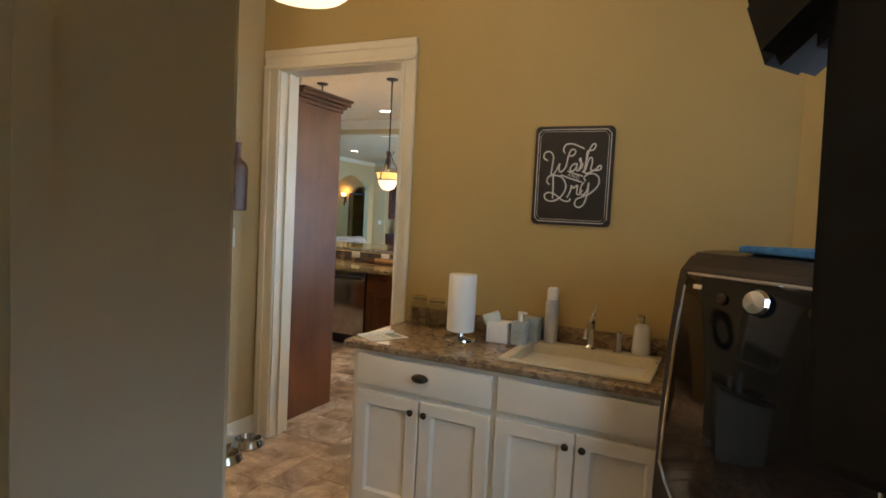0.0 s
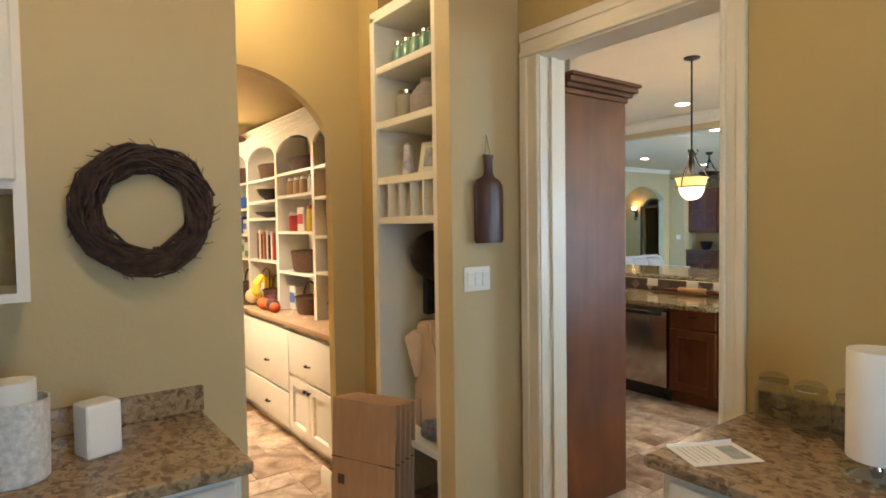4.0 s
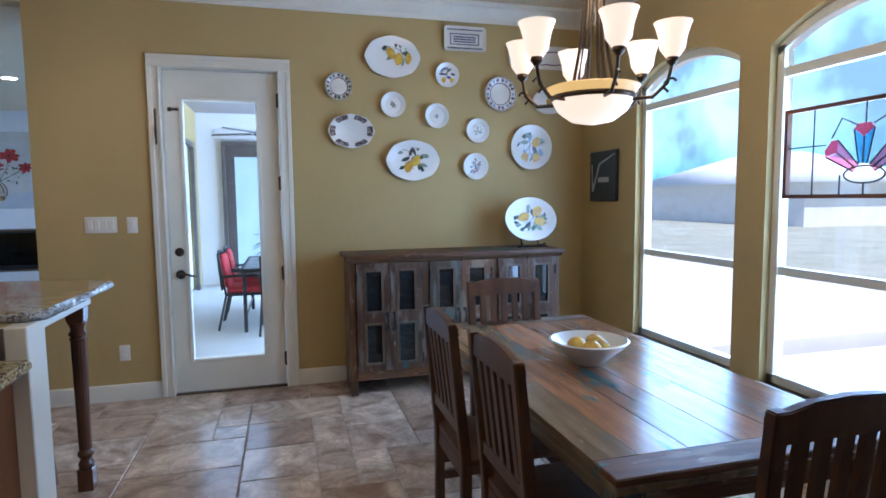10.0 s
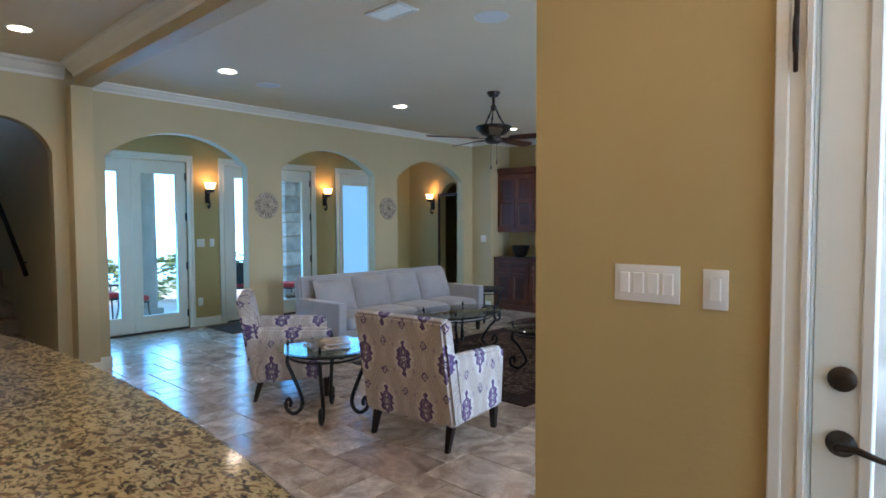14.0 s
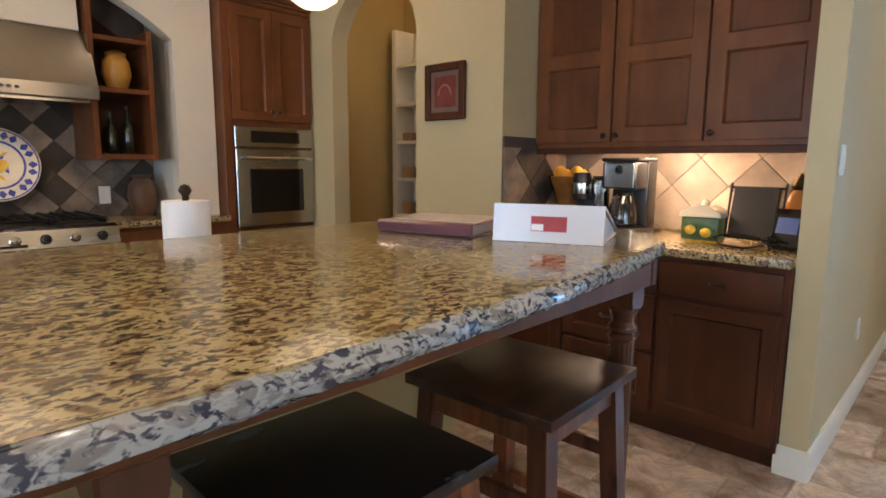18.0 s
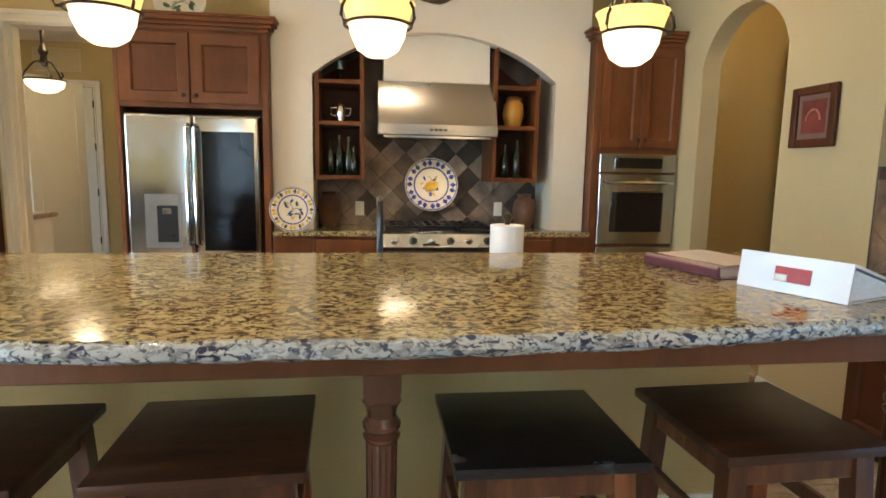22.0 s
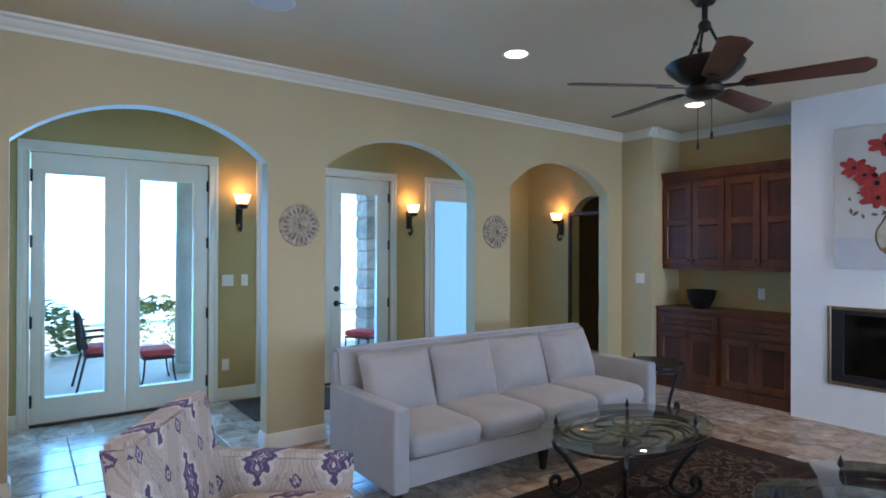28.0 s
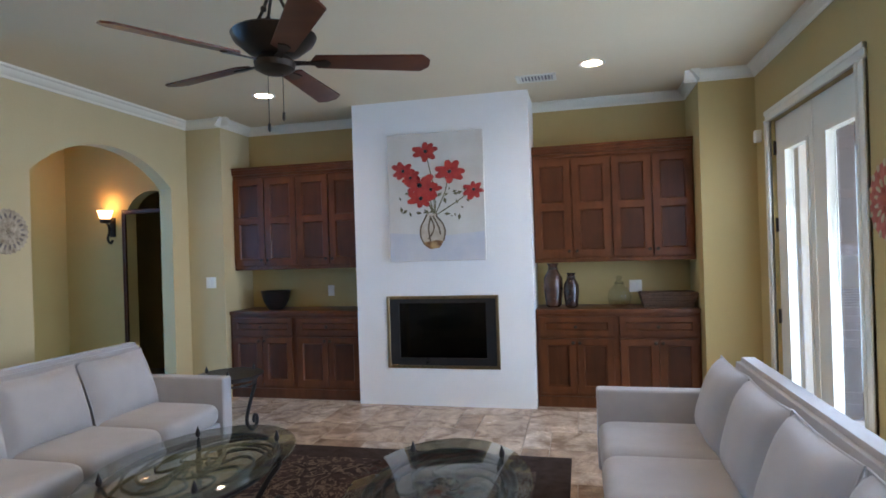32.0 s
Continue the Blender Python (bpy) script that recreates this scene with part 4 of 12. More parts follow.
def front(cab, x0, x1, z0, z1, mat, mids=(), name="door", pmat=None, stile=0.06, flat=False, y=0.0, label=""):
    """A framed front with recessed panels, proud of the cabinet's face."""
    g = Geo()
    if flat:
        g.box(x0, x1, y - 0.022, y, z0, z1, 0.006, 2)
        return part(name, g, mat, cab, label)
    xs = [x0, x0 + stile, x1 - stile, x1]
    zs = [z0, z0 + stile]
    for mz in mids:
        zs += [mz - stile / 2, mz + stile / 2]
    zs += [z1 - stile, z1]
    b, e = g.bm, 0.003
    grid = [[b.verts.new((min(max(x, x0 + e), x1 - e), y - 0.022, min(max(z, z0 + e), z1 - e))) for z in zs] for x in xs]
    n = len(zs) - 1

    def band(lo, hi):
        for k in range(len(lo)):
            q = (k + 1) % len(lo)
            b.faces.new((lo[k], lo[q], hi[q], hi[k]))
    for i in range(3):
        for j in range(n):
            ring_v = [grid[i][j], grid[i + 1][j], grid[i + 1][j + 1], grid[i][j + 1]]
            if i != 1 or j % 2 == 0:
                b.faces.new(ring_v)
                continue
            for w, dy in ((0.007, 0.013), (0.011, 0.005)):
                inner = [b.verts.new((xx, y - dy, zz)) for xx, zz in ((xs[1] + w, zs[j] + w), (xs[2] - w, zs[j] + w), (xs[2] - w, zs[j + 1] - w), (xs[1] + w, zs[j + 1] - w))]
                band(ring_v, inner)
                ring_v = inner
    edge = [c[0] for c in grid] + grid[3][1:] + [c[n] for c in grid[2::-1]] + grid[0][n - 1:0:-1]
    side = [b.verts.new((x0 if v.co.x < x0 + 2 * e else x1 if v.co.x > x1 - 2 * e else v.co.x, y - 0.019, z0 if v.co.z < z0 + 2 * e else z1 if v.co.z > z1 - 2 * e else v.co.z)) for v in edge]
    back = [b.verts.new((v.co.x, y, v.co.z)) for v in side]
    band(edge, side)
    band(side, back)
    bmesh.ops.recalc_face_normals(b, faces=b.faces[:])
    d = part(name, g, mat, cab, label)
    part("panel", Geo().box(x0 + stile - 0.002, x1 - stile + 0.002, y - 0.0056, y - 0.001, z0 + stile - 0.002, z1 - stile + 0.002), pmat or mat, d)
    return d


def ring(rx, ry, z, r, n=40):
    g = Geo()
    return g.tube([(rx * math.cos(2 * math.pi * i / n), ry * math.sin(2 * math.pi * i / n), z) for i in range(n)], r, 8, None, True)


def cab_crown(cab, x0, x1, y0, y1, z, mat, size=0.09, left=True, right=True):
    g = Geo()
    for d, h0, h1 in ((0.012, 0, 0.03), (0.032, 0.03, 0.055), (size * 0.6, 0.055, 0.085), (size * 0.75, 0.085, 0.105)):
        g.box(x0 - (d if left else 0), x1 + (d if right else 0), y0 - d, y1, z + h0, z + h1, 0.004, 1)
    part("crown", g, mat, cab)


# ---- laundry ----
lc = thing("sink_cabinet", "white painted laundry base cabinet with dark knobs", "cabinet", (-2.46, 4.69, 0))
part("body", Geo().box(0, 1.47, 0, 0.575, 0.10, 0.875).box(0.0, 1.47, 0.06, 0.575, 0, 0.10), M_CABWHITE, lc)
for x0, x1 in ((0.03, 0.72), (0.75, 1.44)):
    d = front(lc, x0, x1, 0.705, 0.85, M_CABWHITE, flat=True, name="drawer_front")
    xm = (x0 + x1) / 2
    for a, b, kx in ((x0, xm - 0.004, xm - 0.035), (xm + 0.004, x1, xm + 0.035)):
        d = front(lc, a, b, 0.13, 0.675, M_CABWHITE)
        knob(d, kx, 0.62)
part("pull", Geo().lathe([(0.042, 0.0), (0.041, 0.012), (0.032, 0.026), (0.016, 0.033), (0.0, 0.034)], 20, pose(0.375, -0.022, 0.782, 90) @ Matrix.Diagonal((1, 0.5, 1, 1))), M_BRONZE, lc, "dark bronze cup pull")
g = Geo()
outer = [(-0.035, -0.03), (1.47, -0.03), (1.47, 0.58), (-0.035, 0.58)]
hole = [(0.765, 0.045), (1.365, 0.045), (1.365, 0.50), (0.765, 0.50)]
layers = []
for inset, z in ((0.0, 0.875), (-0.006, 0.885), (-0.006, 0.905), (0.004, 0.915)):
    layers.append([g.bm.verts.new((x + (inset if x < 0.5 else -inset), y + (inset if y < 0.2 else 0), z)) for x, y in outer])
inner = [[g.bm.verts.new((x, y, z)) for x, y in hole] for z in (0.875, 0.915)]
for lo, hi in zip(layers, layers[1:]):
    for k in range(4):
        g.bm.faces.new((lo[k], lo[(k + 1) % 4], hi[(k + 1) % 4], hi[k]))
for k in range(4):
    q = (k + 1) % 4
    g.bm.faces.new((layers[-1][k], layers[-1][q], inner[1][q], inner[1][k]))
    g.bm.faces.new((layers[0][k], layers[0][q], inner[0][q], inner[0][k]))
    g.bm.faces.new((inner[0][k], inner[0][q], inner[1][q], inner[1][k]))
bmesh.ops.recalc_face_normals(g.bm, faces=g.bm.faces[:])
ltop = thing("laundry_counter", "brown stone-look laminate counter with backsplash", "counter", (-2.46, 4.69, 0))
part("slab", g, M_LAMINATE, ltop)
part("backsplash", Geo().box(-0.0, 1.47, 0.562, 0.583, 0.9155, 1.0, 0.006, 2), M_LAMINATE, ltop)
M_SINK = surface("cream_composite_sink", (0.66, 0.58, 0.40), (0.70, 0.62, 0.44), 3.0, 0.3)
g = Geo()
g.box(0, 0.64, 0, 0.03, 0.0, 0.012, 0.005, 2).box(0, 0.64, 0.42, 0.49, 0.0, 0.012, 0.005, 2).box(0, 0.04, 0.03, 0.42, 0.0, 0.012, 0.005, 2).box(0.60, 0.64, 0.03, 0.42, 0.0, 0.012, 0.005, 2)
g.box(0.028, 0.042, 0.02, 0.43, -0.20, 0.006).box(0.598, 0.612, 0.02, 0.43, -0.20, 0.006).box(0.042, 0.598, 0.02, 0.034, -0.20, 0.006).box(0.042, 0.598, 0.416, 0.43, -0.20, 0.006).box(0.03, 0.61, 0.02, 0.43, -0.212, -0.20)
solid("laundry_sink", g, M_SINK, "cream drop-in utility sink set in the counter", "sink", (-1.735, 4.715, 0.916))
fa = thing("laundry_faucet", "chrome single-lever faucet behind the sink", "faucet", (-1.42, 5.17, 0.928))
part("spout", Geo().lathe([(0.028, 0), (0.026, 0.01), (0.018, 0.02), (0.017, 0.10), (0.02, 0.13), (0.012, 0.145)], 16).tube([(0, 0, 0.10), (0, -0.06, 0.125), (0, -0.13, 0.10), (0, -0.15, 0.075)], 0.012), M_CHROME, fa)
part("lever", Geo().tube([(0, 0, 0.14), (0.01, 0.015, 0.18), (0.015, 0.03, 0.215)], [0.010, 0.008, 0.005]), M_CHROME, fa)
part("sprayer", Geo().lathe([(0.022, 0), (0.014, 0.01), (0.013, 0.06), (0.017, 0.09), (0.010, 0.10)], 14, pose(0.13, 0.0, 0)), M_CHROME, fa)


def text_mesh(s, size, depth=0.001, mat=None, spacing=1.0, slant=0.0):
    cu = bpy.data.curves.new("text", "FONT")
    cu.body, cu.size, cu.extrude, cu.align_x, cu.align_y, cu.space_character = s, size, depth, "CENTER", "CENTER", spacing
    cu.shear = slant
    ob = bpy.data.objects.new("text", cu)
    scene.collection.objects.link(ob)
    me = bpy.data.meshes.new_from_object(ob.evaluated_get(bpy.context.evaluated_depsgraph_get()))
    bpy.data.objects.remove(ob)
    if mat:
        me.materials.clear()
        me.materials.append(mat)
    return me


M_CHALK = surface("chalkboard_black", (0.016, 0.013, 0.011), (0.026, 0.021, 0.018), 10.0, 0.5)
M_CHALKWHITE = surface("chalk_white_paint", (0.62, 0.60, 0.57), (0.72, 0.70, 0.67), 12.0, 0.7)
sg = thing("wash_and_dry_sign", "black rounded tin sign with white script lettering on a tan wall", "sign", (-1.585, 5.268, 1.767))
part("plate", Geo().prism([(a, b) for cx, cy, s in ((0.175, 0.225, 0), (-0.175, 0.225, 90), (-0.175, -0.225, 180), (0.175, -0.225, 270)) for a, b in arc(cx, cy, 0.025, s, s + 90, 4)], -0.006, 0.006, "y"), M_CHALK, sg)
for w, h, r in ((0.183, 0.233, 0.0022), (0.172, 0.222, 0.0012)):
    c = 0.02
    part("border_line", Geo().tube([(-w + c, -0.008, h), (w - c, -0.008, h), (w, -0.008, h - c), (w, -0.008, -h + c), (w - c, -0.008, -h), (-w + c, -0.008, -h), (-w, -0.008, -h + c), (-w, -0.008, h - c)], r, 6, closed=True), M_CHALKWHITE, sg)
t = part("lettering", text_mesh("AND", 0.026, 0.001, M_CHALKWHITE, 1.2), None, sg)
t.matrix_local = pose(0.008, -0.009, -0.002, 90, 0, 0) @ pose(0, 0, 0, 0, 0, -16)


def script(name, *strokes):
    """Monoline script lettering: each stroke is a smooth line through points on a 100-unit grid."""
    g = Geo()
    for st in strokes:
        g.tube([(p.x * 0.00086, -0.0085, p.y * 0.00084) for p in spline([(x, y, 0) for x, y in st], 5)], 0.0040, 6)
    part(name, g, M_CHALKWHITE, sg)


script("lettering", [(-150, 90), (-175, 108), (-167, 140), (-137, 143), (-117, 115), (-122, 50), (-124, 5), (-102, 20), (-77, 75)], [(-77, 75), (-80, 40), (-67, 22), (-40, 55), (-27, 125), (-10, 158), (13, 150), (3, 125), (-22, 118)], [(-50, 135), (-59, 162), (-42, 188), (-2, 190), (63, 162)])
script("lettering", [(18, 75), (-2, 65), (-14, 40), (0, 28), (20, 48), (26, 78), (22, 40), (38, 35), (50, 80), (42, 108), (40, 90), (58, 70), (50, 45), (33, 48)])
script("lettering", [(68, 28), (76, 80), (90, 150), (113, 190), (128, 182), (113, 155), (83, 148), (78, 100), (73, 30), (93, 100), (110, 108), (113, 75), (106, 40), (128, 35), (158, 40), (166, 58), (153, 63), (133, 40), (88, 18), (58, 28)])
script("lettering", [(-112, 0), (-109, -60), (-107, -140)], [(-132, -55), (-149, -35), (-137, -5), (-102, 2), (-57, -12), (-32, -60), (-47, -110), (-82, -145), (-122, -155), (-154, -140), (-157, -115), (-132, -103), (-92, -115), (-47, -148), (-12, -152), (-2, -135)])
script("lettering", [(-22, -130), (-4, -90), (0, -58), (13, -72), (36, -55), (33, -100), (46, -110), (66, -82)], [(73, -35), (58, -60), (53, -100), (73, -110), (93, -80), (100, -38), (96, -100), (78, -165), (48, -187), (26, -170), (33, -140), (68, -122), (113, -100), (153, -55), (156, -10), (128, 15), (88, 10), (71, -10), (83, -28)])
script("flourish_line", [(-27, 28), (20, 12), (63, 0)], [(-67, 5), (0, -18), (58, -35)])

# things on the laundry counter
pt = thing("paper_towel_holder", "chrome stand with a full white paper towel roll", "paper towel", (-2.035, 4.99, 0.917))
part("base", Geo().lathe([(0.085, 0), (0.083, 0.010), (0.02, 0.018), (0.012, 0.05)], 24), M_CHROME, pt)
part("roll", Geo().lathe([(0.02, 0.045), (0.068, 0.045), (0.070, 0.05), (0.070, 0.325), (0.068, 0.33), (0.02, 0.33)], 28), M_PAPER, pt)
for x, y, r, h in ((-2.385, 5.20, 0.055, 0.17), (-2.27, 5.19, 0.055, 0.165), (-2.155, 5.19, 0.055, 0.165)):
    j = thing("glass_jar", "empty clear glass clip-top jar", "jar", (x, y, 0.917), group="jars on the laundry counter")
    part("jar", Geo().lathe([(r * 0.9, 0), (r, 0.01), (r, h * 0.62), (r * 0.78, h * 0.75), (r * 0.75, h * 0.82)], 20), M_GLASSJAR, j)
    part("lid", Geo().lathe([(r * 0.8, h * 0.84), (r * 0.82, h * 0.90), (r * 0.5, h * 0.98), (0.0, h)], 20), M_GLASSJAR, j)
    part("wire_clip", Geo().tube([(r * 0.8 * math.cos(a * math.pi / 8), r * 0.8 * math.sin(a * math.pi / 8), h * 0.83) for a in range(16)], 0.0025, 6, closed=True), M_STEEL, j)
M_BLUEBOX = surface("blue_grey_print", (0.30, 0.38, 0.40), (0.50, 0.55, 0.55), 20.0, 0.5)
tb = thing("tissue_box", "small white tissue box with a wipe sticking out", "tissue box", (-1.855, 5.08, 0.917))
part("box", Geo().box(-0.055, 0.055, -0.055, 0.055, 0, 0.10, 0.004, 2), M_PAPER, tb)
part("tissue", Geo().box(-0.045, 0.04, -0.02, 0.02, 0.10, 0.15, 0.008, 2, pose(0, 0, 0.0, 0, -20, 15)), surface("pale_green_tissue", (0.62, 0.66, 0.6), (0.7, 0.74, 0.68), 9, 0.8), tb)
hs = thing("soap_bottle", "clear blue pump bottle of hand sanitizer", "bottle", (-1.745, 5.05, 0.917))
part("bottle", Geo().box(-0.04, 0.04, -0.028, 0.028, 0, 0.12, 0.014, 3), M_BLUEBOX, hs)
part("pump", Geo().cyl(0, 0, 0.12, 0.155, 0.012, 12).box(-0.012, 0.035, -0.008, 0.008, 0.155, 0.168, 0.004, 1), M_PAPER, hs)
solid("wipes_box", Geo().box(-0.05, 0.05, -0.05, 0.05, 0, 0.125, 0.004, 2), M_BLUEBOX, "teal cardboard wipes box", "box", (-1.725, 5.17, 0.917))
sc = thing("spray_can", "tall white and grey aerosol can", "spray can", (-1.625, 5.19, 0.917))
part("can", Geo().lathe([(0.032, 0), (0.033, 0.005), (0.033, 0.21), (0.026, 0.225)], 20), surface("grey_blue_label", (0.36, 0.38, 0.40), (0.62, 0.62, 0.62), 5, 0.35), sc)
part("cap", Geo().lathe([(0.027, 0.225), (0.029, 0.27), (0.024, 0.285), (0.0, 0.287)], 20), M_PAPER, sc)
sd = thing("soap_dispenser", "cream ceramic soap dispenser with a steel pump", "soap dispenser", (-1.19, 5.20, 0.929))
part("bottle", Geo().lathe([(0.042, 0), (0.044, 0.01), (0.036, 0.13), (0.02, 0.145)], 20), M_CERAMIC, sd)
part("pump", Geo().cyl(0, 0, 0.145, 0.18, 0.009, 10).tube([(0, 0, 0.18), (-0.01, -0.02, 0.185), (-0.02, -0.045, 0.175)], 0.007), M_CHROME, sd)
kt = thing("electric_kettle", "black electric kettle on the counter", "kettle", (-0.93, 5.12, 0.917), 30)
part("body", Geo().lathe([(0.085, 0), (0.09, 0.02), (0.082, 0.12), (0.07, 0.20), (0.055, 0.22), (0.0, 0.225)], 24), M_BLACK, kt)
part("handle", Geo().tube([(-0.06, 0, 0.21), (-0.11, 0, 0.215), (-0.13, 0, 0.16), (-0.125, 0, 0.08), (-0.085, 0, 0.04)], 0.013), M_BLACK, kt)
ppr = thing("leaflet", "printed white leaflet lying on the counter", "leaflet", (-2.37, 4.80, 0.917), -28)
part("sheet", Geo().box(-0.075, 0.075, -0.105, 0.105, 0, 0.0012), M_PAPER, ppr)
part("fold", Geo().prism([(-0.105, 0.0), (0.105, 0.0), (0.105, 0.010), (0.0, 0.006), (-0.105, 0.008)], -0.074, -0.072, "x"), M_PAPER, ppr)
part("picture", Geo().box(-0.045, 0.05, 0.03, 0.085, 0.0014, 0.002), surface("printed_photo", (0.16, 0.20, 0.18), (0.45, 0.5, 0.55), 18, 0.5), ppr)
for i in range(6):
    part("text_line", Geo().box(-0.055, 0.055 - 0.018 * (i % 2), -0.085 + 0.016 * i, -0.081 + 0.016 * i, 0.0014, 0.0018), surface("grey_print", (0.45, 0.45, 0.45), (0.55, 0.55, 0.55), 5, 0.7) if i == 0 else bpy.data.materials["grey_print"], ppr)

# dryer on a pedestal, turned a little towards the room
M_DRYER = surface("graphite_steel_panel", (0.065, 0.056, 0.05), (0.095, 0.082, 0.072), 2.0, 0.25, 0.8)
M_DRYERB = surface("bronze_steel_panel", (0.16, 0.11, 0.075), (0.20, 0.14, 0.095), 2.0, 0.3, 0.8)
dr = thing("clothes_dryer", "tall graphite front-loading dryer with curved black glass front", "dryer", (-1.036, 4.46, 0), -33)
DRYER_FRONT = [(0.02, 0.015), (0.35, -0.018), (0.62, -0.026), (0.90, -0.018), (1.15, 0.0), (1.33, 0.024), (1.40, 0.04)]


def dryer_face(z):
    """How far the bowed front stands at height z."""
    for (z0, y0), (z1, y1) in zip(DRYER_FRONT, DRYER_FRONT[1:]):
        if z <= z1:
            return y0 + (y1 - y0) * (z - z0) / (z1 - z0)
    return DRYER_FRONT[-1][1]


part("cabinet", Geo().prism([(y, z) for z, y in DRYER_FRONT] + [(0.10, 1.452), (0.20, 1.462), (0.66, 1.462), (0.74, 1.43), (0.74, 0.02)], 0.0, 0.71, "x", bev=0.014), M_DRYER, dr)
g = Geo()
NU, NV = 22, 16
grid = []
for i in range(NU + 1):
    u = i / NU
    low = 0.74 - 0.24 * math.sin(math.pi * u) ** 0.75
    col = []
    for j in range(NV + 1):
        z = 1.385 + (low - 1.385) * j / NV
        col.append(g.bm.verts.new((0.05 + 0.61 * u - 0.012 * (0.5 - u) * 2 * j / NV, dryer_face(z) - 0.012 - 0.045 * math.sin(math.pi * u) * (0.35 + 0.65 * math.sin(math.pi * min(1, j / NV * 0.9))), z)))
    grid.append(col)
for a, b in zip(grid, grid[1:]):
    for j in range(NV):
        g.bm.faces.new((a[j], a[j + 1], b[j + 1], b[j]))
border = [c[0].co.copy() for c in grid] + [v.co.copy() for v in grid[-1][1:]] + [c[-1].co.copy() for c in grid[-2::-1]] + [v.co.copy() for v in grid[0][-2:0:-1]]
rimv = grid[0][:1] + [c[0] for c in grid[1:]] + grid[-1][1:] + [c[-1] for c in grid[-2::-1]] + grid[0][-2:0:-1]
back = [g.bm.verts.new((v.co.x, dryer_face(v.co.z) + 0.01, v.co.z)) for v in rimv]
for k in range(len(rimv)):
    q = (k + 1) % len(rimv)
    g.bm.faces.new((rimv[k], rimv[q], back[q], back[k]))
bmesh.ops.recalc_face_normals(g.bm, faces=g.bm.faces[:])
part("glass_front", g, surface("dryer_black_glass", (0.003, 0.003, 0.004), (0.005, 0.005, 0.006), 2.0, 0.04, spec=0.5), dr)
part("trim_strip", Geo().tube(border, 0.0055, 6, closed=True), M_CHROME, dr)
part("lower_front", Geo().box(0.02, 0.69, -0.02, 0.0, 0.04, 0.14, 0.006, 1), M_DRYERB, dr)
part("dial", Geo().lathe([(0.038, 0), (0.040, 0.012), (0.033, 0.026), (0.0, 0.028)], 28, pose(0.32, dryer_face(1.325) - 0.040, 1.325, 80)), M_CHROME, dr)
for bx in (0.20, 0.475):
    part("button", Geo().lathe([(0.015, 0), (0.017, 0.004), (0.012, 0.006), (0.012, 0.003)], 16, pose(bx, dryer_face(1.32) - 0.034, 1.32, 80)), M_BRONZEB, dr)
part("badge", Geo().box(0.085, 0.115, dryer_face(1.345) - 0.022, dryer_face(1.345) - 0.006, 1.338, 1.352, 0.001, 1), surface("pale_badge", (0.5, 0.42, 0.25), (0.6, 0.5, 0.32), 9, 0.4), dr)
part("display", Geo().box(0.585, 0.62, dryer_face(1.22) - 0.034, dryer_face(1.22) - 0.006, 1.20, 1.235, 0.001, 1), surface("dim_display", (0.05, 0.055, 0.06), (0.09, 0.1, 0.11), 40, 0.2), dr)
solid("folded_towel", Geo().box(0.16, 0.70, 0.12, 0.60, 1.432, 1.455, 0.010, 3).wob(0.006, 6), surface("teal_towel", (0.02, 0.10, 0.22), (0.05, 0.2, 0.36), 40, 0.9, bump=0.6, bscale=200), "folded blue towel on the dryer", "towel", (-1.036, 4.46, 0.032), -33)
sh = thing("hanging_shirt", "black shirt on a hanger", "shirt", (-0.60, 3.05, 1.26), -40)
g = Geo().prism([(-0.22, 0), (0.22, 0), (0.23, 0.55), (0.31, 0.48), (0.36, 0.60), (0.20, 0.83), (0.07, 0.86), (-0.07, 0.86), (-0.20, 0.83), (-0.36, 0.60), (-0.31, 0.48), (-0.23, 0.55)], -0.05, 0.05, "y", bev=0.02).wob(0.035, 5.0, 3.0)
part("cloth", g, surface("black_cotton", (0.004, 0.004, 0.005), (0.008, 0.008, 0.009), 8, 0.9), sh)
part("hanger", Geo().tube([(0, 0, 0.84), (0, 0, 0.93), (0.02, 0, 0.965), (0.04, 0, 0.95)], 0.004, 6), M_STEEL, sh)
solid("clothes_rod", Geo().tube([(-0.95, 2.76, 2.235), (0.0, 3.56, 2.235)], 0.014), M_STEEL, "steel clothes rod fixed to the wall", "rod")
sd2 = thing("laundry_door", "grey-white painted panel door standing open", "door", (-1.255, 2.685, 0), 246, kind="structure")
part("door_leaf", Geo().box(0, 0.80, -0.02, 0.02, 0.01, 2.42, 0.004, 1), M_TRIM, sd2)
for z0, z1 in ((0.25, 1.05), (1.2, 2.25)):
    g = Geo()
    for s in (-1, 1):
        q0, q1 = sorted((s * 0.02, s * 0.026))
        g.box(0.12, 0.14, q0, q1, z0, z1).box(0.66, 0.68, q0, q1, z0, z1).box(0.14, 0.66, q0, q1, z0, z0 + 0.02).box(0.14, 0.66, q0, q1, z1 - 0.02, z1)
    part("panel_moulding", g, M_TRIM, sd2)

# closed door in the end wall of the laundry
casing("trim_door_11", "y", 1.34, 1, -1.47, -0.62, 2.44, 0.09)
ld = thing("door_11", "white two-panel door, closed, with dark hinges and knob", "door", (-0.63, 1.352, 0), 180, kind="structure")
front(ld, 0.0, 0.83, 0.012, 2.43, M_TRIM, (0.93,), "door_leaf", stile=0.13)
for hz in (0.25, 0.95, 1.6, 2.2):
    part("hinge", Geo().cyl(0.836, -0.026, hz - 0.05, hz + 0.05, 0.010, 10), M_BRONZE, ld)
part("knob", Geo().lathe([(0.03, 0), (0.032, 0.006), (0.012, 0.012), (0.012, 0.035), (0.028, 0.045), (0.03, 0.06), (0.0, 0.07)], 18, pose(0.06, -0.022, 0.92, 90)), M_BRONZE, ld)
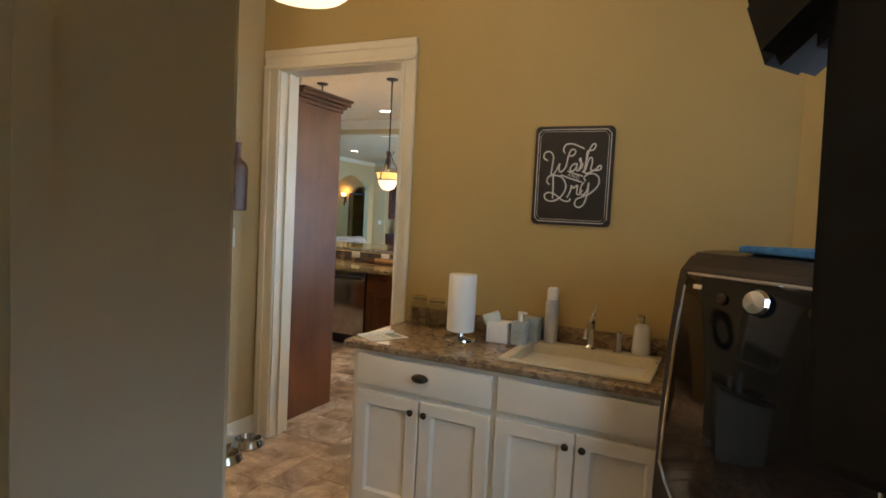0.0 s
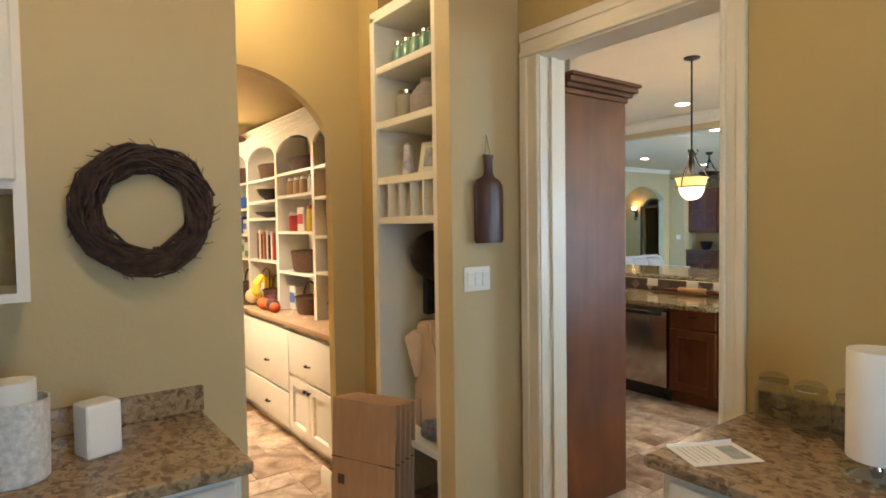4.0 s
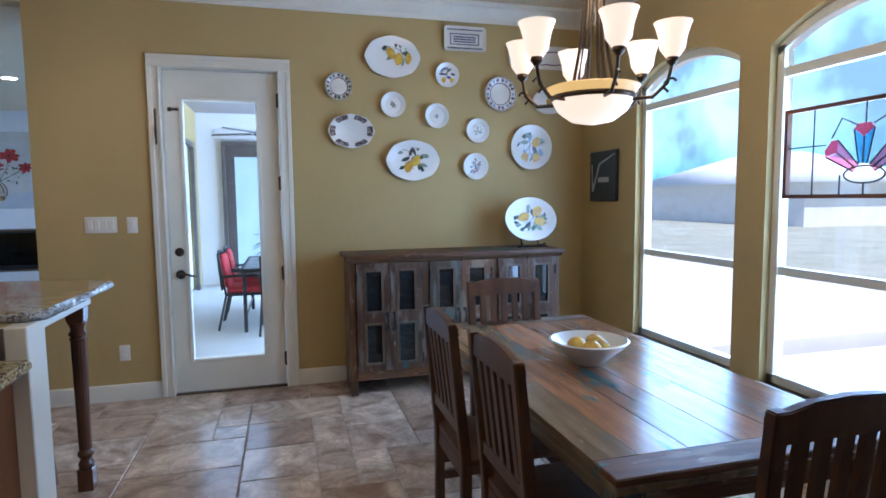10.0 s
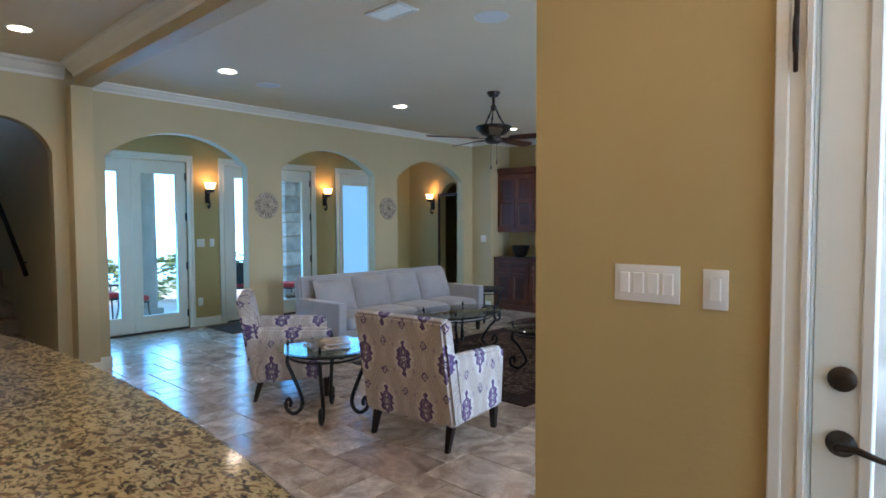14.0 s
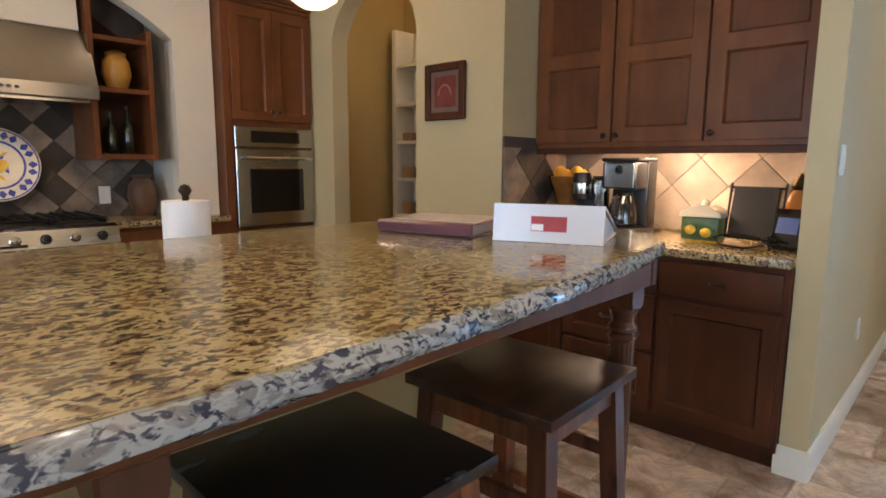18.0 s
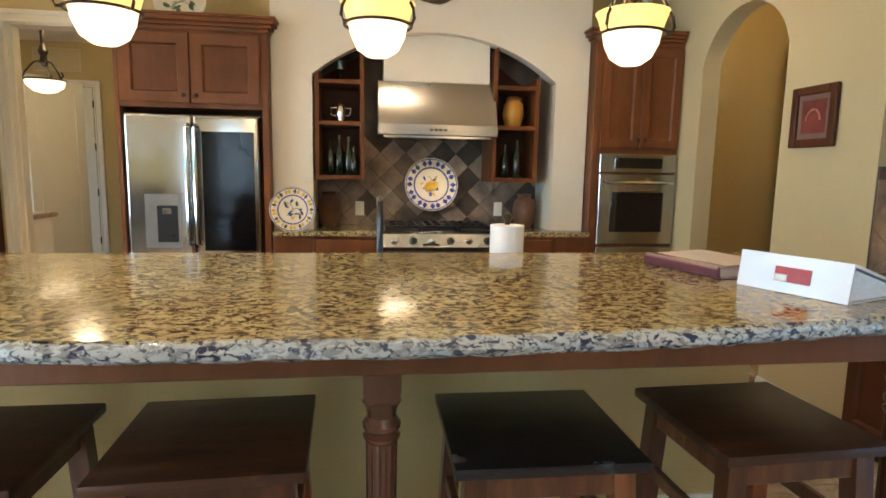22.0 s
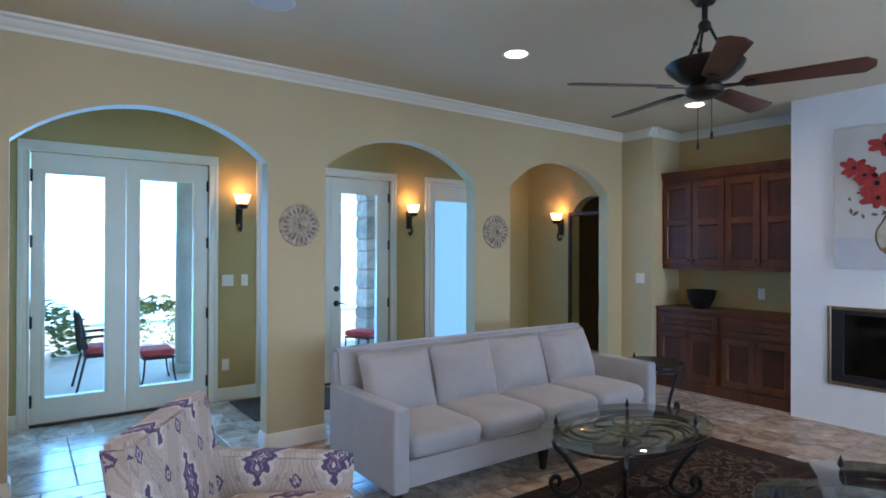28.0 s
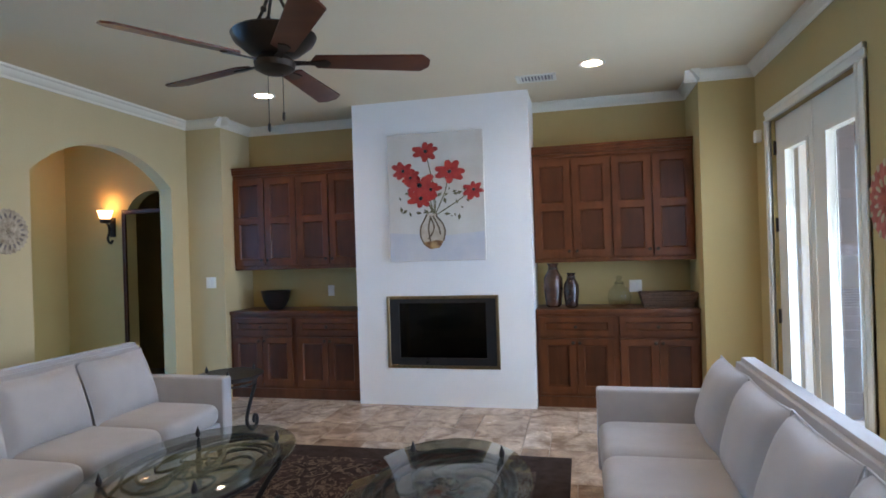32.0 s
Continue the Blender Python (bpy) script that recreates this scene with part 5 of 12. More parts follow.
gr = thing("return_air_grille", "large wall-coloured return air grille above the door", "vent", (-1.02, 1.342, 2.80), 180)
g = Geo()
g.box(-0.32, 0.32, -0.018, 0, -0.16, -0.13, 0.004, 1).box(-0.32, 0.32, -0.018, 0, 0.13, 0.16, 0.004, 1).box(-0.32, -0.29, -0.018, 0, -0.13, 0.13, 0.004, 1).box(0.29, 0.32, -0.018, 0, -0.13, 0.13, 0.004, 1)
part("frame", g, M_WALL_L, gr)
for k in range(12):
    part("slat", Geo().box(-0.29, 0.29, -0.010, -0.002, -0.125 + 0.021 * k, -0.112 + 0.021 * k, 0, 1), M_WALL_L, gr)

# light switches and outlets


def wall_plate(x, y, z, rz, gangs, label, outlet=False, group="", kindname="light_switch"):
    ob = thing(kindname, label, "switch" if not outlet else "outlet", (x, y, z), rz, group)
    w = 0.035 + 0.023 * (gangs - 1) if not outlet else 0.036
    part("cover_plate", Geo().box(-w, w, -0.006, 0, -0.058, 0.058, 0.003, 2), M_PLATE, ob)
    if outlet:
        for dz in (-0.02, 0.02):
            part("socket", Geo().box(-0.016, 0.016, -0.009, -0.005, dz - 0.014, dz + 0.014, 0.002, 1), M_PLATE, ob)
    else:
        for i in range(gangs):
            cx = (i - (gangs - 1) / 2) * 0.046
            part("rocker", Geo().box(cx - 0.016, cx + 0.016, -0.011, -0.005, -0.033, 0.033, 0.002, 1), M_PLATE, ob)
    return ob


wall_plate(-3.655, 4.985, 1.328, 90, 3, "white three-gang rocker switch plate")
wall_plate(-4.29, 10.61, 1.305, 0, 4, "white four-gang switch plate on the tan wall")
wall_plate(-4.085, 10.61, 1.30, 0, 1, "white dimmer switch plate")
wall_plate(-4.183, 10.61, 0.358, 0, 1, "white duplex outlet near the floor", True, kindname="outlet")
wall_plate(-5.259, 5.5565, 1.037, 180, 1, "white outlet on the tiled backsplash", True, "range outlets", "outlet")
wall_plate(-6.428, 5.5565, 1.042, 180, 1, "white outlet on the tiled backsplash", True, "range outlets", "outlet")
wall_plate(-7.82, 9.475, 1.29, 180, 1, "white rocker switch at the end of the stub wall")
wall_plate(-9.57, 9.475, 1.45, 180, 1, "small white thermostat on the stub wall", kindname="thermostat")
wall_plate(-8.78, 9.475, 0.42, 180, 1, "white outlet low on the stub wall", True, kindname="outlet")
wall_plate(-11.85, 12.68, 1.22, 90, 2, "white switch plate beside the french doors")
wall_plate(-11.85, 12.85, 1.22, 90, 1, "white dimmer beside the french doors")
wall_plate(-11.85, 12.66, 0.36, 90, 1, "white outlet low on the gallery wall", True, kindname="outlet")
wall_plate(-9.87, 16.82, 1.22, 0, 2, "white switch plate on the return wall")
wall_plate(-8.75, 17.36, 1.08, 0, 1, "small outlet above the cabinet counter", True, kindname="outlet")
wall_plate(-5.55, 17.36, 1.08, 0, 2, "white outlet above the cabinet counter", kindname="outlet")
det = solid("motion_detector", Geo().box(-0.05, 0, -0.03, 0.03, -0.05, 0.05, 0.012, 3), M_PLATE, "small white alarm sensor on the wall", "sensor", (-4.612, 16.60, 2.33))
for xx in (-4.89, -4.47, -4.21):
    wall_plate(xx, 8.268, 1.0, 0, 1, "white outlet set sideways in the island backsplash", True, "island outlets", "outlet").rotation_euler = (0, radians(90), 0)

# wooden bottle-shaped board on the wall
bb = thing("bread_board", "dark wooden bottle-shaped board on a cord", "wall decoration", (-3.652, 5.045, 1.50), 90)
part("board", Geo().lathe([(0.082, 0.0), (0.091, 0.012), (0.092, 0.255), (0.088, 0.28), (0.072, 0.302), (0.042, 0.318), (0.028, 0.338), (0.027, 0.405), (0.033, 0.41), (0.033, 0.424), (0.0, 0.425)], 28, Matrix.Translation((0, -0.024, 0)) @ Matrix.Diagonal((1, 0.22, 1, 1))), wood("dark_walnut_board", (0.050, 0.020, 0.011), (0.115, 0.050, 0.026), 4, 0.42, 2, 0.2), bb)
part("cord", Geo().tube([(-0.02, -0.02, 0.41), (-0.002, -0.012, 0.52), (0.02, -0.02, 0.41)], 0.003, 6), surface("jute_cord", (0.3, 0.22, 0.12), (0.4, 0.3, 0.17), 50, 0.9), bb)

# wreath
wr = thing("wreath", "dark twig wreath on the grey-green wall", "wreath", (-3.75, 3.565, 1.655), 90)
M_TWIG = surface("dark_twig_weave", (0.024, 0.013, 0.010), (0.075, 0.04, 0.028), 30, 0.8)
rnd = random.Random(5)
g = Geo()
for i in range(105):
    a0, rr, dep = rnd.uniform(0, 6.28), rnd.uniform(0.14, 0.215), rnd.uniform(-0.065, -0.012)
    ph, amp = rnd.uniform(0, 6), rnd.uniform(0.006, 0.022)
    pts = [((rr + amp * math.sin(ph + k * 0.9)) * math.cos(a0 + k * 0.26), dep + amp * math.cos(ph + k), (rr + amp * math.sin(ph + k * 0.9)) * math.sin(a0 + k * 0.26)) for k in range(rnd.randint(9, 18))]
    g.tube(pts, rnd.uniform(0.004, 0.009), 5)
for i in range(24):
    a0 = rnd.uniform(0, 6.28)
    g.tube([(0.20 * math.cos(a0), -0.04, 0.20 * math.sin(a0)), (0.245 * math.cos(a0 + 0.2), -0.05, 0.245 * math.sin(a0 + 0.2))], [0.003, 0.001], 4)
part("twig_weave", g, M_TWIG, wr)

# corner desk counter by the wreath
dk = thing("desk_cabinet", "white cabinet with a stone-look counter and backsplash", "cabinet", (-3.755, 2.35, 0))
part("body", Geo().box(0, 0.55, 0, 1.36, 0.0, 0.875).box(0.55, 0.57, 0.02, 0.66, 0.12, 0.85, 0.004, 1).box(0.55, 0.57, 0.70, 1.34, 0.12, 0.85, 0.004, 1), M_CABWHITE, dk)
solid("desk_counter", Geo().box(-3.755, -3.155, 2.32, 3.735, 0.877, 0.917, 0.012, 3).box(-3.755, -3.735, 2.32, 3.74, 0.917, 1.01, 0.004, 1), M_LAMINATE, "brown stone-look laminate desk counter", "counter")
uc = thing("upper_desk_cabinet", "white wall cabinet with a small cubby under it", "cabinet", (-3.755, 2.3, 1.42))
part("body", Geo().box(0, 0.33, 0, 0.93, 0.28, 1.2).box(0, 0.33, 0, 0.03, 0, 0.28).box(0, 0.33, 0.90, 0.93, 0, 0.28).box(0, 0.33, 0, 0.93, -0.025, 0.0), M_CABWHITE, uc)
part("door", Geo().box(0.33, 0.35, 0.02, 0.91, 0.3, 1.18, 0.006, 1), M_CABWHITE, uc)
cn = thing("basket_canister", "white wire canister holding rolled paper", "canister", (-3.42, 3.18, 0.918))
part("basket", Geo().lathe([(0.075, 0), (0.08, 0.005), (0.085, 0.22), (0.08, 0.22), (0.074, 0.01)], 18), surface("mottled_enamel", (0.5, 0.5, 0.5), (0.8, 0.8, 0.78), 60, 0.5), cn)
part("roll", Geo().cyl(0, 0, 0.02, 0.27, 0.055, 18), M_PAPER, cn)
solid("white_dock", Geo().box(-0.045, 0.045, -0.05, 0.05, 0, 0.16, 0.012, 3), M_PAPER, "small white plastic gadget box", "gadget", (-3.50, 3.38, 0.918), 20)
for bx, by in ((-3.52, 5.10), (-3.47, 4.86)):
    pb = thing("pet_bowl", "low steel pet bowl on the floor", "pet bowl", (bx, by, 0.0), group="pet bowls")
    part("bowl", Geo().lathe([(0.10, 0), (0.105, 0.01), (0.085, 0.05), (0.08, 0.052), (0.07, 0.02), (0.0, 0.018)], 22), M_STEEL, pb)

# mud-room cubby
cb = thing("mudroom_cubby", "white built-in cubby with shelves, pigeonholes and hooks", "cubby", (-4.40, 4.86, 0))
cb.scale = (0.785, 0.94, 1.0)
g = Geo()
g.box(0, 0.035, 0, 0.44, 0, 2.75).box(0.77, 0.80, 0, 0.44, 0, 2.75).box(0.035, 0.77, 0.42, 0.44, 0, 2.75).box(0, 0.06, -0.02, 0.0, 0, 2.75).box(0.76, 0.80, -0.02, 0, 0, 2.75)
part("frame", g, M_TRIM, cb)
for z in (1.64, 1.86, 2.17, 2.47):
    part("shelf", Geo().box(0.035, 0.77, -0.01, 0.42, z - 0.04, z, 0.004, 1), M_TRIM, cb)
for k in range(4):
    part("pigeonhole_divider", Geo().box(0.17 + 0.145 * k, 0.185 + 0.145 * k, 0.0, 0.42, 1.64, 1.82), M_TRIM, cb)
part("bench", Geo().box(0.035, 0.77, -0.02, 0.42, 0.42, 0.46, 0.006, 1), M_TRIM, cb)
part("top_board", Geo().box(0, 0.80, -0.02, 0.42, 2.72, 2.78, 0.004, 1), M_TRIM, cb)
for hx in (0.25, 0.52):
    part("coat_hook", Geo().tube([(hx, 0.42, 1.50), (hx, 0.36, 1.49), (hx, 0.34, 1.53)], 0.007, 6), M_BRONZE, cb)
hat = solid("black_cap", Geo().ball(0, 0, 0, 0.13, 16, 1.1).box(-0.03, 0.03, -0.06, 0.02, -0.34, -0.05, 0.02, 2).wob(0.02, 6), surface("black_felt", (0.006, 0.006, 0.007), (0.014, 0.014, 0.015), 9, 0.9), "black cap with a strap hanging on a hook", "cap", (-4.180, 5.10, 1.42))
solid("grey_cap", Geo().ball(0, 0, 0, 0.09, 14, 1.3).wob(0.012, 7), surface("grey_felt", (0.10, 0.11, 0.12), (0.16, 0.17, 0.18), 9, 0.9), "grey cap on a hook", "cap", (-3.968, 5.06, 1.42))
tote = thing("paper_sack", "folded pale kraft paper sack standing on the cubby bench", "paper sack", (-4.070, 5.04, 0.461), 12)
M_SACK = surface("pale_kraft_paper", (0.60, 0.47, 0.38), (0.68, 0.55, 0.45), 5, 0.8, bump=0.25, bscale=12)
part("body", Geo().prism([(-0.145, 0), (0.145, 0), (0.145, 0.13), (0.06, 0.383), (-0.02, 0.607), (-0.112, 0.60), (-0.116, 0.56), (-0.13, 0.40), (-0.112, 0.284), (-0.139, 0.25), (-0.145, 0.08)], -0.045, 0.045, "y", bev=0.014).wob(0.010, 5), M_SACK, tote)
part("folded_flap", Geo().prism([(-0.20, 0.50), (-0.116, 0.556), (-0.06, 0.53), (-0.09, 0.30), (-0.118, 0.284)], -0.062, -0.046, "y", bev=0.005).wob(0.006, 6), M_SACK, tote)
part("crease", Geo().box(-0.088, -0.084, -0.052, -0.044, 0.01, 0.17), M_CARDBOARD, tote)
solid("cloth_heap", Geo().box(-0.14, 0.10, -0.10, 0.10, 0, 0.09, 0.03, 3).ball(0.12, 0.0, 0.06, 0.06).wob(0.02, 8), surface("navy_cloth", (0.03, 0.05, 0.12), (0.3, 0.3, 0.32), 14, 0.85), "heap of blue and white cloth on the bench", "cloth", (-3.905, 5.0, 0.46))
for i, (x, z, r, h, c) in enumerate(((-4.298, 2.47, 0.045, 0.15, 0), (-4.212, 2.47, 0.045, 0.15, 0), (-4.125, 2.47, 0.045, 0.15, 0), (-4.031, 2.47, 0.045, 0.15, 0), (-3.937, 2.47, 0.045, 0.15, 0))):
    jj = thing("green_jar", "old green glass canning jar", "jar", (x, 4.98, z), group="canning jars")
    part("jar", Geo().lathe([(r * 0.9, 0), (r, 0.008), (r, h * 0.7), (r * 0.72, h * 0.85), (r * 0.72, h * 0.9)], 16), surface("green_glass", (0.10, 0.24, 0.18), (0.18, 0.34, 0.26), 4, 0.08, coat=0.6), jj)
    part("lid", Geo().cyl(0, 0, h * 0.88, h, r * 0.78, 16), M_STEEL, jj)
jg2 = thing("stoneware_jug", "grey stoneware jug with a handle", "jug", (-4.062, 5.0, 2.17))
part("jug", Geo().lathe([(0.085, 0), (0.095, 0.02), (0.095, 0.11), (0.06, 0.16), (0.04, 0.18), (0.042, 0.20)], 20), surface("grey_stoneware", (0.22, 0.20, 0.19), (0.34, 0.31, 0.29), 12, 0.4), jg2)
part("handle", Geo().tube([(0.05, 0, 0.17), (0.11, 0, 0.19), (0.17, 0, 0.23), (0.24, 0, 0.235)], 0.014), M_CHERRYD, jg2)
cj = thing("cookie_jar", "clear glass canister with a lid", "jar", (-4.212, 4.96, 2.17))
part("jar", Geo().lathe([(0.05, 0), (0.055, 0.01), (0.055, 0.13), (0.045, 0.14)], 18), surface("cloudy_glass", (0.30, 0.27, 0.20), (0.4, 0.36, 0.28), 6, 0.1), cj)
part("lid", Geo().lathe([(0.05, 0.14), (0.05, 0.16), (0.0, 0.17)], 18), M_STEEL, cj)
fr = thing("photo_frame", "white photo frame leaning on the shelf", "photo frame", (-3.945, 4.95, 1.862), 12)
part("frame", Geo().box(-0.11, 0.11, -0.012, 0.012, 0, 0.17, 0.004, 1, pose(0, 0, 0, -12)), M_TRIM, fr)
part("picture", Geo().box(-0.07, 0.07, -0.016, -0.0125, 0.035, 0.135, 0, 1, pose(0, 0, 0, -12)), surface("grey_blue_photo", (0.15, 0.18, 0.25), (0.45, 0.48, 0.55), 14, 0.4), fr)
solid("figurine", Geo().lathe([(0.03, 0), (0.035, 0.02), (0.022, 0.09), (0.028, 0.11), (0.018, 0.14), (0.022, 0.16), (0.0, 0.18)], 14), surface("white_blue_glaze", (0.2, 0.2, 0.25), (0.7, 0.68, 0.65), 20, 0.3), "small glazed bird-like figurine", "figurine", (-4.165, 4.93, 1.862))
# flattened boxes leaning on the cubby
CREASE = surface("cardboard_crease", (0.10, 0.055, 0.03), (0.16, 0.09, 0.05), 9, 0.9)
M_CORRUGATE = surface("corrugated_edge", (0.13, 0.07, 0.035), (0.40, 0.26, 0.15), 3, 0.9, stretch=(1, 60, 1))
for i in range(5):
    q = 0.046 * i
    bx = thing("cardboard_box", "flattened cardboard box leaning on edge", "cardboard box", (-4.12 - 0.423 * q, 4.585 + 0.906 * q, 0.0), 25 + 0.6 * (i % 2), group="flattened boxes")
    m = pose(0, 0, 0, -3.5, 0, 0)
    h = 0.69 - 0.006 * i
    part("sheet", Geo().box(-0.20, 0.20, -0.013, -0.003, 0.008, h, 0.003, 1, m), M_CARDBOARD, bx)
    part("back_sheet", Geo().box(-0.20, 0.19 - 0.012 * (i % 3), 0.008, 0.017, 0.008, h - 0.012, 0.003, 1, m), M_CORRUGATE, bx)
    part("fold_slot", Geo().box(-0.20, -0.12, -0.0165, -0.0125, 0.375, 0.381, 0, 1, m).box(0.11, 0.20, -0.0165, -0.0125, 0.375, 0.381, 0, 1, m), CREASE, bx)
    part("fold_line", Geo().box(-0.12, 0.11, -0.0150, -0.0125, 0.377, 0.379, 0, 1, m), CREASE, bx)
    if i == 0:
        part("printed_mark", Geo().box(-0.155, -0.115, -0.0160, -0.0125, 0.24, 0.29, 0, 1, m), CREASE, bx)

# pantry wall of white cabinets
pn = thing("pantry_cabinet", "white built-in pantry with arched open shelves over drawers", "cabinet", (-8.55, 4.79, 0))
part("base", Geo().box(0.67, 3.72, 0, 0.43, 0.10, 0.87).box(0.67, 3.72, 0.06, 0.43, 0, 0.10), M_CABWHITE, pn)
for z0, z1, zp in ((0.11, 0.37, 0.22), (0.385, 0.84, 0.55)):
    d = front(pn, 1.44, 2.97, z0, z1, M_CABWHITE, flat=True, name="drawer")
    cup_pull(d, 1.77, zp, w=0.03)
    cup_pull(d, 2.54, zp, w=0.03)
for a, b in ((0.72, 1.43), (2.985, 3.70)):
    d = front(pn, a, b, 0.53, 0.84, M_CABWHITE, flat=True, name="drawer")
    mid = (a + b) / 2
    cup_pull(d, mid, 0.64, w=0.03)
    for a2, b2, kx in ((a, mid - 0.003, mid - 0.03), (mid + 0.003, b, mid + 0.03)):
        d = front(pn, a2, b2, 0.11, 0.51, M_CABWHITE)
        knob(d, kx, 0.46)
solid("pantry_counter", Geo().box(-7.883, -4.72, 4.75, 5.218, 0.873, 0.91, 0.010, 2), surface("tan_stone_counter", (0.42, 0.27, 0.16), (0.50, 0.33, 0.20), 7, 0.25, coat=0.3), "tan stone pantry counter", "counter")
ps = thing("pantry_shelves", "white open pantry shelves with arched tops", "shelves", (-8.55, 4.93, 0.912))
g = Geo()
cols = [0.88, 1.61, 2.35, 3.09, 3.68]
SHELVES = ((1.11, 0.87, 0.63, 0.40), (1.11, 0.92, 0.77, 0.40), (1.12, 0.94, 0.65, 0.33), (1.12, 0.90, 0.62, 0.36))
g.box(0.80, 3.72, 0.27, 0.285, 0, 1.45)
part("back", g, M_CABWHITE, ps)
for x in cols:
    part("upright", Geo().box(x, x + 0.045, 0, 0.27, 0, 1.45, 0.003, 1), M_CABWHITE, ps)
for (a, b), zs in zip(zip(cols, cols[1:]), SHELVES):
    for z in zs:
        part("shelf", Geo().box(a + 0.045, b, 0.004, 0.27, z - 0.022, z), M_CABWHITE, ps)
    w0, w1 = a + 0.045, b
    nn = 12
    pts = [(w0 + (w1 - w0) * i / nn, 1.29 + 0.10 * math.sin(math.pi * i / nn) ** 0.6) for i in range(nn + 1)]
    part("arched_valance", Geo().prism(pts + [(w1, 1.45), (w0, 1.45)], 0.0, 0.02, "y"), M_CABWHITE, ps)
cab_crown(ps, 0.86, 3.72, 0, 0.28, 1.43, M_CABWHITE, 0.08)
PCOL = {nm: surface("packet_" + nm, tuple(0.8 * v for v in c), c, 18, 0.4) for nm, c in (("blue", (0.03, 0.10, 0.38)), ("yellow", (0.62, 0.42, 0.02)), ("red", (0.42, 0.03, 0.03)), ("white", (0.7, 0.68, 0.62)), ("black", (0.02, 0.018, 0.016)), ("tan", (0.45, 0.28, 0.14)), ("green", (0.08, 0.22, 0.06)), ("orange", (0.60, 0.20, 0.02)), ("maroon", (0.14, 0.02, 0.02)))}
M_BASKET = surface("woven_basket", (0.06, 0.028, 0.014), (0.12, 0.06, 0.03), 60, 0.8, bump=0.6, bscale=160)


def packet(x, z, w, h, colour, band=None, d=0.10):
    ob = thing("food_packet", colour + " packet of food on a white pantry shelf", "food packet", (x - 8.55, 5.06, 0.913 + z), 0, "pantry food")
    part("carton", Geo().box(-w / 2, w / 2, -d / 2, d / 2, 0, h, 0.006, 1), PCOL[colour], ob)
    if band:
        part("printed_band", Geo().box(-w * 0.42, w * 0.42, -d / 2 - 0.002, -d / 2, h * 0.3, h * 0.72), PCOL[band], ob, band + " printed label")


def food_jar(x, z, r, h, colour, lid="white"):
    ob = thing("food_jar", colour + " jar with a lid on a pantry shelf", "food jar", (x - 8.55, 5.04, 0.913 + z), 0, "pantry food")
    part("body", Geo().lathe([(r * 0.94, 0), (r, 0.006), (r, h * 0.76), (r * 0.78, h * 0.84), (r * 0.78, h * 0.86)], 16), PCOL[colour], ob)
    part("lid", Geo().lathe([(r * 0.82, h * 0.85), (r * 0.84, h), (0, h)], 16), PCOL[lid], ob)


def basket(x, z, r, h, handle=False, sx=1.0):
    bk = thing("basket", "dark woven basket in the pantry shelves", "basket", (x - 8.55, 5.05, 0.913 + z), group="pantry baskets")
    g = Geo().lathe([(r * 0.8, 0), (r * 0.85, 0.01), (r * 0.93, h * 0.5), (r, h), (r * 0.93, h), (r * 0.78, 0.02)], 18)
    part("bowl", g, M_BASKET, bk).scale = (sx, 0.8, 1)
    part("rim", ring(r * 0.97, r * 0.97, h, 0.009), M_BASKET, bk).scale = (sx, 0.8, 1)
    if handle:
        part("handle", Geo().tube([(r * 0.95 * sx * math.cos(t * math.pi / 8), 0, h * 0.9 + r * 0.9 * math.sin(t * math.pi / 8)) for t in range(9)], 0.009, 6), M_BASKET, bk)


def dish(x, z, r, h, colour):
    solid("bowl", Geo().lathe([(r * 0.45, 0), (r * 0.5, 0.008), (r * 0.85, h * 0.55), (r, h), (r * 0.95, h), (r * 0.45, 0.015)], 20), PCOL[colour], colour + " bowl on a white pantry shelf", "bowl", (x - 8.55, 5.05, 0.913 + z), 0, "pantry bowls")


basket(1.27, 1.11, 0.10, 0.15)
dish(1.28, 0.87, 0.13, 0.11, "blue")
packet(1.12, 0.63, 0.13, 0.17, "blue", "white")
packet(1.28, 0.63, 0.12, 0.14, "white", "blue")
packet(1.44, 0.63, 0.10, 0.16, "tan")
for x, w, h, c, b2 in ((1.06, 0.12, 0.19, "white", "red"), (1.19, 0.10, 0.17, "white", "green"), (1.31, 0.11, 0.2, "green", "white"), (1.45, 0.12, 0.17, "white", "blue")):
    packet(x, 0.40, w, h, c, b2)
basket(1.27, 0.0, 0.17, 0.14, True)
basket(2.0, 1.11, 0.15, 0.12, False, 1.3)
dish(2.0, 0.92, 0.15, 0.10, "black")
dish(2.02, 0.77, 0.18, 0.05, "black")
for x, w, h, c in ((1.74, 0.035, 0.24, "maroon"), (1.79, 0.04, 0.26, "white"), (1.84, 0.035, 0.23, "black"), (1.885, 0.03, 0.25, "orange"), (1.93, 0.04, 0.24, "maroon"), (1.98, 0.03, 0.26, "white"), (2.03, 0.04, 0.22, "black"), (2.09, 0.035, 0.25, "white"), (2.14, 0.04, 0.24, "red"), (2.20, 0.04, 0.26, "maroon")):
    bo = thing("cookbook", c + " cookbook standing on a pantry shelf", "book", (x - 8.55, 5.06, 0.913 + 0.40), 0, "cookbooks")
    part("cover", Geo().box(-w / 2, w / 2, -0.08, 0.09, 0, h, 0.003, 1), PCOL[c], bo)
    part("pages", Geo().box(-w * 0.38, w * 0.38, -0.075, 0.088, h, h + 0.002), PCOL["white"], bo)
packet(1.74, 0.0, 0.14, 0.24, "yellow", "white")
basket(2.04, 0.0, 0.16, 0.13, True)
basket(2.74, 1.12, 0.14, 0.10, False, 1.6)
